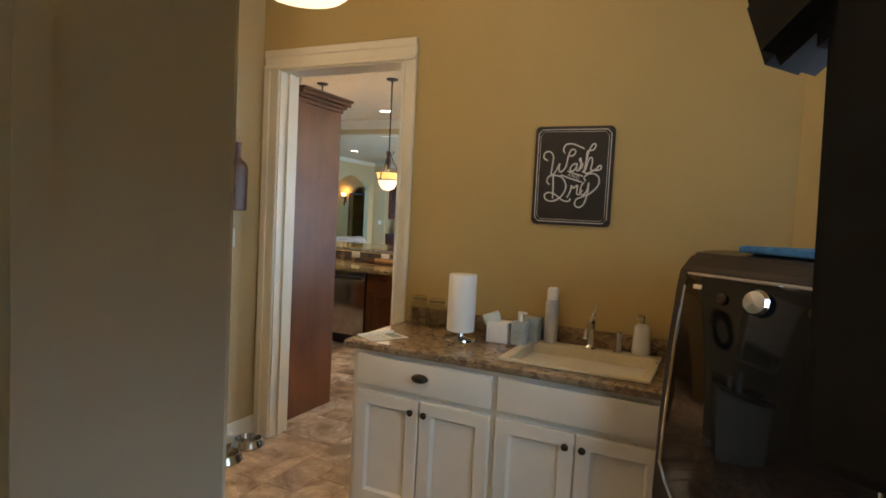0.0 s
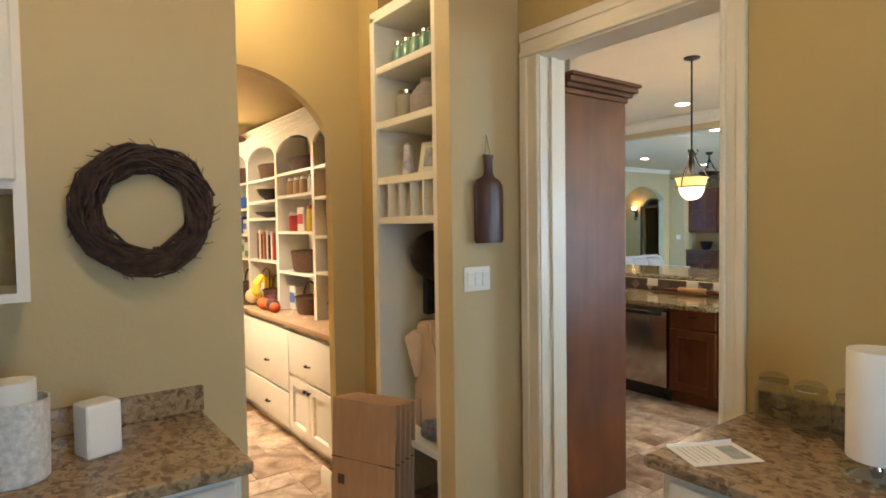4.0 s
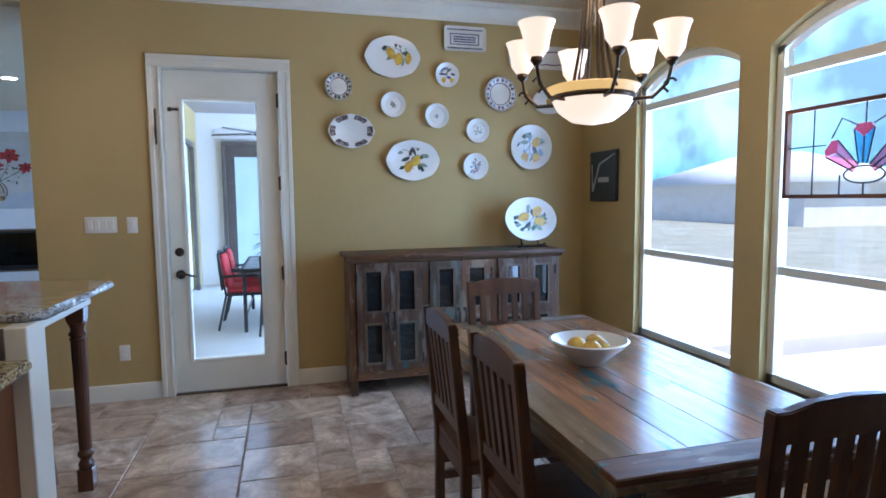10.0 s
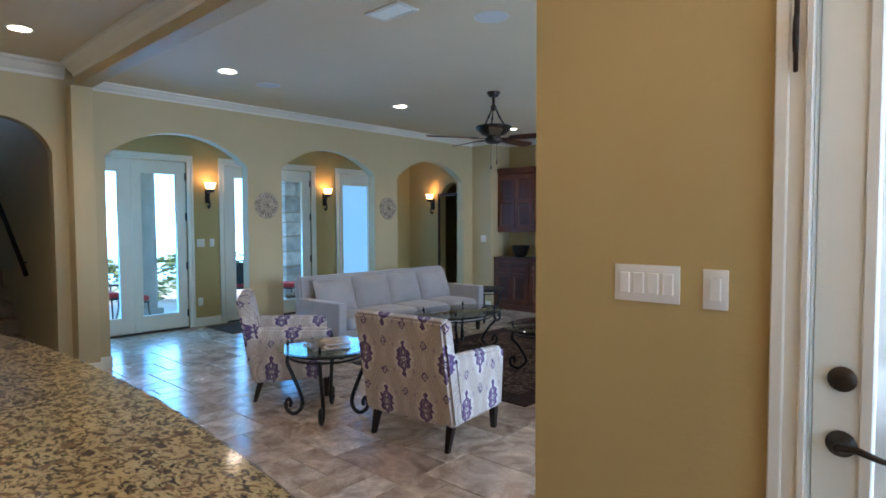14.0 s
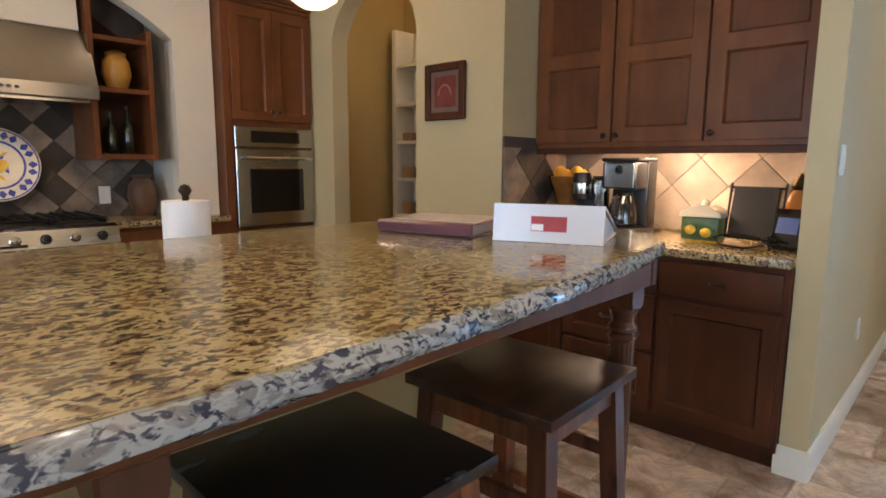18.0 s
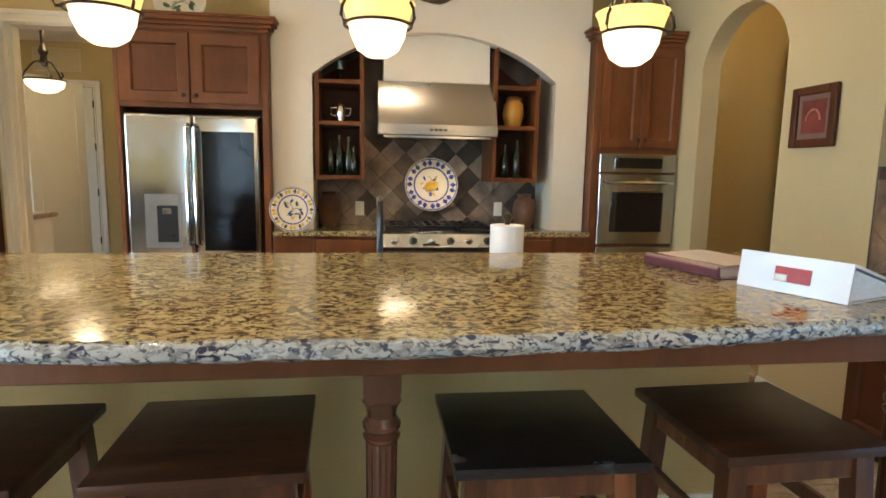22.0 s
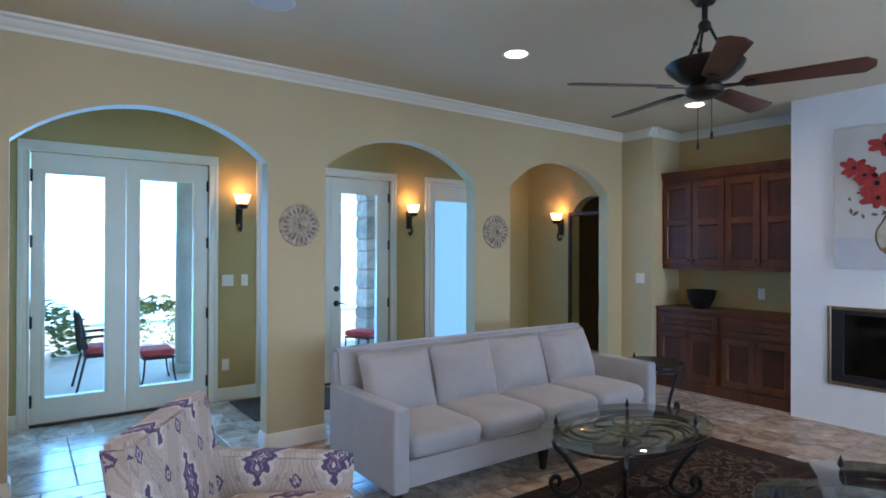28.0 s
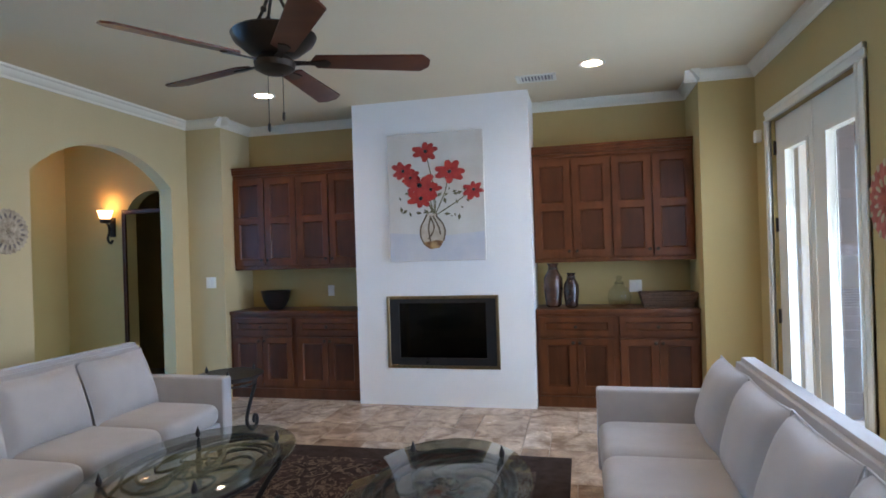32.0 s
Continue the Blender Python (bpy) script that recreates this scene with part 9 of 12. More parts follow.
for lab, x, z, w, h in (("rectangular blue-patterned tray on the wall", -1.545, 2.765, 0.18, 0.10), ("long white tray with brown corners on the wall", -0.87, 2.65, 0.298, 0.098)):
    tr = thing("wall_tray", lab, "tray", (x, 10.60, z), group=PLW)
    c = 0.028 if w < 0.2 else 0.062
    outline = [(sx * (w - c + c * math.cos(q)), sz * (h - c + c * math.sin(q))) for sx, sz, qs in ((1, 1, (0, 0.4, 0.8, 1.2, 1.57)), (-1, 1, (1.57, 1.2, 0.8, 0.4, 0)), (-1, -1, (0, 0.4, 0.8, 1.2, 1.57)), (1, -1, (1.57, 1.2, 0.8, 0.4, 0))) for q in qs]
    g = Geo()
    rings = [[g.bm.verts.new((px * k, y, pz * (1 - (1 - k) * w / h))) for px, pz in outline] for k, y in ((0.86, 0.0), (0.985, -0.026), (1.0, -0.030), (0.985, -0.031), (0.88, -0.014), (0.80, -0.010))]
    for lo, hi in zip(rings, rings[1:]):
        for k in range(len(lo)):
            g.bm.faces.new((lo[k], lo[(k + 1) % len(lo)], hi[(k + 1) % len(lo)], hi[k]))
    g.bm.faces.new(rings[-1])
    g.bm.faces.new(rings[0][::-1])
    bmesh.ops.recalc_face_normals(g.bm, faces=g.bm.faces[:])
    part("dish", g, M_IVORYGLZ, tr)
    if w < 0.2:
        part("painted_border", Geo().box(-0.125, 0.125, -0.0122, -0.0095, 0.036, 0.046).box(-0.125, 0.125, -0.0122, -0.0095, -0.046, -0.036).box(-0.125, -0.115, -0.0122, -0.0095, -0.036, 0.036).box(0.115, 0.125, -0.0122, -0.0095, -0.036, 0.036), M_BLUEINK, tr)
        for q in range(3):
            part("text_bar", Geo().box(-0.095, 0.095, -0.0122, -0.0095, -0.026 + 0.019 * q, -0.014 + 0.019 * q), M_BLUEINK, tr)
        part("rim_pattern", Geo().box(-0.15, 0.15, -0.0235, -0.020, -0.078, -0.068).box(-0.15, 0.15, -0.0235, -0.020, 0.068, 0.078), M_BLUEINK, tr)
    else:
        for sz in (-1, 1):
            part("painted_border", Geo().tube(spline([(-0.205, -0.0118, sz * 0.040), (-0.13, -0.0118, sz * 0.056), (-0.06, -0.0118, sz * 0.050), (0.0, -0.0118, sz * 0.058), (0.06, -0.0118, sz * 0.050), (0.13, -0.0118, sz * 0.056), (0.205, -0.0118, sz * 0.040)]), 0.005, 6), M_PLUMGLZ, tr)
            part("corner_mark", Geo().ball(sz * 0.266, -0.022, 0.0, 0.012, 8, 0.9), M_BROWNGLZ, tr)
ns = thing("navy_wall_sign", "dark navy wood block with pale brush lettering", "sign", (-0.455, 10.22, 1.64), -90)
part("panel", Geo().box(-0.20, 0.20, -0.03, 0, -0.205, 0.205, 0.005, 1), surface("navy_paint", (0.012, 0.022, 0.035), (0.02, 0.034, 0.05), 6, 0.4), ns)
part("brush_line", Geo().tube([(-0.16, -0.032, 0.10), (-0.14, -0.032, -0.12), (-0.04, -0.032, 0.10), (0.18, -0.032, 0.17)], [0.006, 0.010, 0.010, 0.004], 6), surface("pale_paint", (0.4, 0.42, 0.42), (0.5, 0.52, 0.52), 9, 0.6), ns)
part("text_bar", Geo().box(-0.06, 0.10, -0.034, -0.0305, -0.05, -0.01), bpy.data.materials["pale_paint"], ns)

# table
tb = thing("dining_table", "long dining table of reclaimed planks with traces of turquoise paint", "table", (-1.755, 8.125, 0))
g = Geo()
rnd = random.Random(8)
xs = [-0.47, -0.33, -0.17, 0.0, 0.16, 0.32, 0.47]
top = part("frame_top", Geo().box(-0.47, 0.47, -0.945, 0.945, 0.715, 0.738, 0.003, 1), M_RECLT, tb)
for a, b in zip(xs, xs[1:]):
    cuts = [-0.83, rnd.uniform(-0.3, 0.3), 0.83]
    for c0, c1 in zip(cuts, cuts[1:]):
        part("plank", Geo().box(a + 0.0005, b - 0.0005, c0 + 0.0005, c1 - 0.0005, 0.738, 0.760 + rnd.uniform(-0.0006, 0.0006), 0.0012, 1), M_RECLT, tb)
for s in (-1, 1):
    part("end_board", Geo().box(-0.47, 0.47, min(s * 0.83, s * 0.945), max(s * 0.83, s * 0.945), 0.738, 0.761, 0.004, 1), M_RECLX, tb)
    part("apron", Geo().box(-0.40, 0.40, s * 0.86 - 0.012, s * 0.86 + 0.012, 0.62, 0.714), M_RECLX, tb)
    part("apron", Geo().box(s * 0.40 - 0.012, s * 0.40 + 0.012, -0.86, 0.86, 0.62, 0.714), M_RECLT, tb)
    for q in (-1, 1):
        part("leg", Geo().box(s * 0.405 - 0.045, s * 0.405 + 0.045, q * 0.87 - 0.045, q * 0.87 + 0.045, 0, 0.714, 0.006, 1), M_RECL, tb)
M_CHAIR = wood("worn_chair_wood", (0.075, 0.033, 0.016), (0.15, 0.072, 0.034), 4, 0.45, 2, 0.05, 0.15, wear=(0.05, 0.03, 0.02))
ch = thing("dining_chair", "worn brown wooden dining chair with a slatted back", "chair", (-2.16, 8.20, 0), 90, group="chairs round the table")
part("seat", Geo().box(-0.22, 0.22, -0.22, 0.21, 0.44, 0.47, 0.008, 2), M_CHAIR, ch)
for s in (-1, 1):
    part("back_post", Geo().prism([(0.185, 0), (0.225, 0), (0.225, 0.45), (0.275, 1.0), (0.24, 1.0), (0.185, 0.46)], s * 0.20 - 0.02, s * 0.20 + 0.02, "x", bev=0.004), M_CHAIR, ch)
    part("front_leg", Geo().box(s * 0.195 - 0.02, s * 0.195 + 0.02, -0.215, -0.175, 0, 0.44, 0.004, 1), M_CHAIR, ch)
    part("side_rail", Geo().box(s * 0.20 - 0.012, s * 0.20 + 0.012, -0.175, 0.19, 0.20, 0.235), M_CHAIR, ch)
part("seat_apron", Geo().box(-0.18, 0.18, -0.205, -0.185, 0.37, 0.44), M_CHAIR, ch)
part("seat_apron", Geo().box(-0.18, 0.18, 0.19, 0.21, 0.37, 0.44), M_CHAIR, ch)
part("crest_rail", Geo().prism([(-0.22, 0.92), (0.22, 0.92), (0.22, 0.985), (0.10, 1.01), (0.0, 1.015), (-0.10, 1.01), (-0.22, 0.985)], 0.235, 0.265, "y", bev=0.004), M_CHAIR, ch)
part("lower_rail", Geo().box(-0.18, 0.18, 0.205, 0.23, 0.56, 0.61, 0.003, 1), M_CHAIR, ch)
for k in range(5):
    x = -0.13 + 0.065 * k
    part("slat", Geo().prism([(0.208, 0.60), (0.226, 0.60), (0.264, 0.93), (0.246, 0.93)], x - 0.016, x + 0.016, "x"), M_CHAIR, ch)
for x, y, a in ((-2.12, 7.66, 90), (-1.80, 8.78, 2), (-1.78, 7.20, 180)):
    copy_thing(ch, pose(x, y, 0, 0, 0, a))
bw = thing("fruit_bowl", "wide white ceramic bowl of lemons on the table", "bowl", (-1.77, 8.13, 0.762))
part("bowl", Geo().lathe([(0.06, 0), (0.07, 0.012), (0.155, 0.085), (0.168, 0.10), (0.160, 0.104), (0.13, 0.075), (0.06, 0.022), (0.0, 0.02)], 36), M_CERAMIC, bw)
for k, (x, y) in enumerate(((-0.045, 0.02), (0.03, -0.04), (0.05, 0.04), (-0.02, -0.06))):
    part("lemon", Geo().ball(x, y, 0.075, 0.042, 12, 0.85), M_YELGLZ, bw)

# stained glass panel hung in the second window
sgp = thing("stained_glass_panel", "leaded stained-glass panel with red and blue petals", "stained glass", (-0.425, 8.03, 1.68))
part("frame", Geo().box(-0.015, 0.015, -0.44, -0.42, -0.23, 0.23).box(-0.015, 0.015, 0.42, 0.44, -0.23, 0.23).box(-0.015, 0.015, -0.42, 0.42, 0.21, 0.23).box(-0.015, 0.015, -0.42, 0.42, -0.23, -0.21), M_CHERRY, sgp)
part("backing_pane", Geo().box(-0.002, 0.002, -0.42, 0.42, -0.21, 0.21), glass("pale_glass", (0.96, 0.97, 0.98)), sgp)
for k, (a, tip) in enumerate(((-52, "red"), (0, "blue"), (52, "red"))):
    m = Matrix.Translation((-0.006 * (1 + k % 2), 0, -0.12)) @ Matrix.Rotation(radians(a), 4, "X")
    part("petal", Geo().prism([(-0.018, 0.05), (0.018, 0.05), (0.048, 0.21), (0.0, 0.17), (-0.048, 0.21)], -0.002, 0.002, "x", m), glass("stained_" + tip, (0.95, 0.5, 0.62) if tip == "red" else (0.40, 0.72, 0.92)), sgp)
    part("petal_cap", Geo().prism([(0.0, 0.172), (0.048, 0.212), (0.03, 0.235), (-0.03, 0.235), (-0.048, 0.212)], -0.002, 0.002, "x", m), glass("stained_pink", (0.92, 0.25, 0.36)), sgp)
    for s in (-1, 1):
        part("lead_line", Geo().tube([(0, s * 0.02, 0.05), (0, s * 0.05, 0.212)], 0.004, 6, m), M_IRON, sgp)
    part("lead_line", Geo().tube([(0, 0, 0.05), (0, 0, 0.172)], 0.004, 6, m), M_IRON, sgp)
part("lead_oval", Geo().tube([(-0.004, 0.10 * math.cos(q * math.pi / 12), -0.12 + 0.04 * math.sin(q * math.pi / 12)) for q in range(24)], 0.004, 6, None, True), M_IRON, sgp)
for y, z0, z1 in ((-0.27, -0.21, 0.21), (0.27, -0.21, 0.21), (0.0, -0.21, -0.16), (-0.12, -0.21, -0.12), (0.12, -0.21, -0.12), (0.0, 0.115, 0.21)):
    part("lead_line", Geo().tube([(-0.004, y, z0), (-0.004, y, z1)], 0.004, 6), M_IRON, sgp)
for s in (-1, 1):
    part("lead_line", Geo().tube([(-0.004, s * 0.20, 0.03), (-0.004, s * 0.42, 0.03)], 0.004, 6), M_IRON, sgp)
    part("lead_line", Geo().tube([(-0.004, s * 0.17, 0.06), (-0.004, s * 0.12, 0.15), (-0.004, s * 0.04, 0.11)], 0.004, 6), M_IRON, sgp)

# chandelier
cd = thing("chandelier", "bronze chandelier with six glass cups and a lower bowl", "chandelier", (-1.755, 8.15, 0))
part("canopy", Geo().lathe([(0.065, CEIL - 0.001), (0.06, CEIL - 0.02), (0.02, CEIL - 0.035)], 20), M_BRONZEB, cd)
g = Geo()
z = CEIL - 0.03
k = 0
while z > 2.48:
    pts = [(0.012 * math.cos(t * 0.785) if k % 2 else 0, 0 if k % 2 else 0.012 * math.cos(t * 0.785), z - 0.022 + 0.022 * math.sin(t * 0.785)) for t in range(8)]
    g.tube(pts, 0.0028, 5, closed=True)
    z -= 0.034
    k += 1
part("chain", g, M_BRONZEB, cd)
part("hub", Geo().lathe([(0.0, 2.58), (0.02, 2.565), (0.055, 2.54), (0.06, 2.52), (0.03, 2.50), (0.045, 2.47), (0.035, 2.44)], 24), M_BRONZEB, cd)
for i in range(6):
    a = 2 * math.pi * i / 6 + 0.3
    ca, sa = math.cos(a), math.sin(a)
    path = [(0.035, 2.47), (0.045, 2.35), (0.065, 2.15), (0.10, 1.98), (0.19, 1.895), (0.29, 1.895), (0.355, 1.95), (0.375, 2.03)]
    arm = part("arm", Geo().tube([(r * ca, r * sa, z) for r, z in path], 0.009, 8), M_BRONZEB, cd)
    part("scroll", Geo().tube([((0.37 + 0.03 * math.cos(t)) * ca, (0.37 + 0.03 * math.cos(t)) * sa, 1.94 + 0.03 * math.sin(t)) for t in (0.5, 1.2, 2, 2.8, 3.6, 4.4)], 0.006, 6), M_BRONZEB, cd)
    part("cup_holder", Geo().lathe([(0.012, 2.02), (0.03, 2.04), (0.028, 2.055)], 14, pose(0.375 * ca, 0.375 * sa, 0)), M_BRONZEB, cd)
    part("glass_cup", Geo().lathe([(0.03, 2.055), (0.058, 2.09), (0.065, 2.14), (0.082, 2.19), (0.088, 2.20), (0.080, 2.195), (0.058, 2.14), (0.05, 2.095), (0.0, 2.06)], 22, pose(0.375 * ca, 0.375 * sa, 0)), M_LAMP, cd, "lit frosted glass cup")
part("lower_bowl", Geo().lathe([(0.200, 1.915), (0.205, 1.905), (0.172, 1.853), (0.105, 1.808), (0.0, 1.790)], 32), M_LAMP, cd, "lit alabaster bowl")
part("bowl_rim", Geo().lathe([(0.202, 1.914), (0.224, 1.950), (0.233, 1.958), (0.224, 1.961), (0.196, 1.92)], 32), M_LAMPRIM, cd, "amber glass rim")
part("bowl_ring", Geo().lathe([(0.209, 1.90), (0.214, 1.91), (0.209, 1.922), (0.200, 1.915)], 32), M_BRONZEB, cd)
point_lamp("chandelier_light", (-1.755, 8.15, 2.30), 15, (1.0, 0.80, 0.52), 0.25)

# pendants over the island


for ob in cd.children:
    if ob.name.split(".")[0] not in ("canopy", "chain"):
        ob.data.transform(Matrix.Translation((0, 0, 0.137)) @ Matrix.Diagonal((0.82, 0.82, 0.91, 1)))


def pendant(x, y):
    ob = thing("pendant_light", "bronze scroll pendant with a lit amber-rimmed bowl", "pendant light", (x, y, 0), group="pendants over the island")
    part("canopy", Geo().lathe([(0.07, CEIL - 0.001), (0.065, CEIL - 0.015), (0.02, CEIL - 0.03)], 20), M_BRONZE, ob)
    part("rod", Geo().cyl(0, 0, 2.22, CEIL - 0.02, 0.008, 10), M_BRONZE, ob)
    part("finial", Geo().lathe([(0.01, 2.24), (0.025, 2.22), (0.03, 2.19), (0.018, 2.16), (0.03, 2.12), (0.02, 2.06), (0.012, 2.02)], 16), M_BRONZE, ob)
    for i in range(3):
        a = 2 * math.pi * i / 3 + 0.5
        ca, sa = math.cos(a), math.sin(a)
        path = [(0.045, 2.235), (0.055, 2.215), (0.035, 2.20), (0.03, 2.17), (0.06, 2.10), (0.115, 2.02), (0.15, 1.955), (0.155, 1.92), (0.145, 1.90), (0.125, 1.905)]
        part("scroll_arm", Geo().tube([(r * ca, r * sa, z) for r, z in path], 0.0065, 7), M_BRONZE, ob)
    part("ring", Geo().tube([(0.128 * math.cos(t * math.pi / 14), 0.128 * math.sin(t * math.pi / 14), 1.905) for t in range(28)], 0.006, 7, closed=True), M_BRONZE, ob)
    part("glass_rim", Geo().lathe([(0.112, 1.905), (0.130, 1.965), (0.142, 1.985), (0.135, 1.985), (0.106, 1.91)], 28), M_LAMPRIM, ob, "amber glass rim")
    part("glass_bowl", Geo().lathe([(0.112, 1.908), (0.104, 1.865), (0.080, 1.815), (0.043, 1.79), (0.0, 1.783)], 28), M_LAMP, ob, "lit white glass bowl")
    point_lamp("pendant_glow", (x, y, 2.02), 2.6, (1.0, 0.80, 0.52), 0.1)
    point_lamp("pendant_glow", (x, y, 1.72), 1.0, (1.0, 0.80, 0.52), 0.22)


for x, y in ((-4.37, 8.08), (-5.35, 8.08), (-6.34, 8.15)):
    pendant(x, y)

# ---- living room ----


def puff(g, cx, cy, cz, w, d, h, e=0.35, m=None, n=28):
    """A stuffed cushion: a rounded block."""
    t = bmesh.new()
    bmesh.ops.create_uvsphere(t, u_segments=n, v_segments=n // 2, radius=1)

    def sp(v, k):
        return math.copysign(abs(v) ** k, v)
    for v in t.verts:
        x, y, z = v.co
        r = math.hypot(x, y)
        cu, su = (x / r, y / r) if r > 1e-5 else (1, 0)
        v.co = (w / 2 * sp(cu, e) * sp(r, e), d / 2 * sp(su, e) * sp(r, e), h / 2 * sp(z, 0.75))
    t.transform(Matrix.Translation((cx, cy, cz)) if m is None else m)
    bmesh.ops.recalc_face_normals(t, faces=t.faces[:])
    return g._take(t)


def taper_leg(x, y, h, r0, r1, dx=0.0, dy=0.0):
    g = Geo()
    t = bmesh.new()
    bmesh.ops.create_cube(t, size=1)
    for v in t.verts:
        r = r0 if v.co.z > 0 else r1
        k = 0 if v.co.z > 0 else 1
        v.co = (x + math.copysign(r, v.co.x) + dx * k, y + math.copysign(r, v.co.y) + dy * k, h if v.co.z > 0 else 0)
    return g._take(t)


def pillow(w, h, t, m, n=16):
    """A loose cushion with pinched corners and a welted seam."""
    g = Geo()
    b = g.bm
    sides = []
    for s in (1, -1):
        rows = []
        for i in range(n + 1):
            row = []
            for j in range(n + 1):
                u, v = 2 * i / n - 1, 2 * j / n - 1
                pu, pv = 1 - 0.055 * (1 - v * v), 1 - 0.055 * (1 - u * u)
                rim = max(0.0, (1 - abs(u) ** 3.2) * (1 - abs(v) ** 3.2))
                z = s * t / 2 * rim ** 0.62 * (1 + 0.10 * math.sin(2.3 * u + 1.1 * v))
                row.append(b.verts.new(m @ Vector((u * pu * w / 2, v * pv * h / 2, z))))
            rows.append(row)
        sides.append(rows)
    for rows in sides:
        for i in range(n):
            for j in range(n):
                b.faces.new((rows[i][j], rows[i + 1][j], rows[i + 1][j + 1], rows[i][j + 1]))
    bmesh.ops.remove_doubles(b, verts=b.verts[:], dist=0.0004)
    bmesh.ops.recalc_face_normals(b, faces=b.faces[:])
    seam = []
    for k in range(4 * n):
        q, r = divmod(k, n)
        e = 2 * r / n - 1
        u, v = ((e, -1), (1, e), (-e, 1), (-1, -e))[q]
        seam.append(m @ Vector((u * (1 - 0.055 * (1 - v * v)) * w / 2, v * (1 - 0.055 * (1 - u * u)) * h / 2, 0)))
    return g, Geo().tube(seam, 0.0045, 6, None, True)


M_SOFALEG = wood("dark_sofa_leg", (0.020, 0.012, 0.010), (0.035, 0.02, 0.015), 4, 0.35, 2, 0.3)


def sofa(loc, rz, ln, dp, label, bt=0.86):
    ob = thing("sofa", label, "sofa", loc, rz, "living room sofas")
    part("base", Geo().box(0.10, ln - 0.10, 0.03, dp - 0.06, 0.14, 0.30, 0.015), M_SOFA, ob)
    for x0 in (0.0, ln - 0.11):
        g = Geo().box(x0, x0 + 0.11, 0.0, dp - 0.02, 0.13, 0.62, 0.022, 3)
        part("arm", g, M_SOFA, ob)
    g = Geo().prism([(dp - 0.20, 0.14), (dp - 0.06, 0.14), (dp + 0.02, bt), (dp - 0.10, bt)], 0.004, ln - 0.004, "x", bev=0.025)
    part("backrest", g, M_SOFA, ob)
    cw = (ln - 0.24) / 4
    for i in range(4):
        cx = 0.12 + cw * (i + 0.5)
        g = puff(Geo(), cx, 0.33, 0.375, cw - 0.006, 0.66, 0.165, 0.22)
        part("seat_cushion", g, M_SOFA, ob)
        m = Matrix.Translation((cx + 0.01 * math.sin(i * 2.3), dp - 0.27, 0.625)) @ Matrix.Rotation(radians(72 + 2 * math.sin(i * 1.7)), 4, "X") @ Matrix.Rotation(radians(2.5 * math.sin(i * 3.1)), 4, "Z")
        body, welt = pillow(cw + 0.005, 0.44, 0.20, m)
        c = part("back_cushion", body, M_SOFA, ob)
        part("piping", welt, M_SOFA, c)
    for x in (0.06, ln / 2, ln - 0.06):
        for y in (0.06, dp - 0.12):
            part("leg", taper_leg(x, y, 0.14, 0.026, 0.016), M_SOFALEG, ob)
    return ob


sofa((-8.58, 12.68, 0), 90, 2.52, 0.87, "pale grey four-seat sofa with loose cushions and dark legs")
sofa((-6.0, 15.14, 0), -90, 2.52, 0.90, "pale grey four-seat sofa with its back to the patio doors", 0.81)


def mathn(n, l, op, a, b=None):
    x = n.new("ShaderNodeMath")
    x.operation = op
    for s, v in zip(x.inputs, (a, b)):
        if v is None:
            continue
        if isinstance(v, (int, float)):
            s.default_value = v
        else:
            l.new(v, s)
    return x.outputs[0]


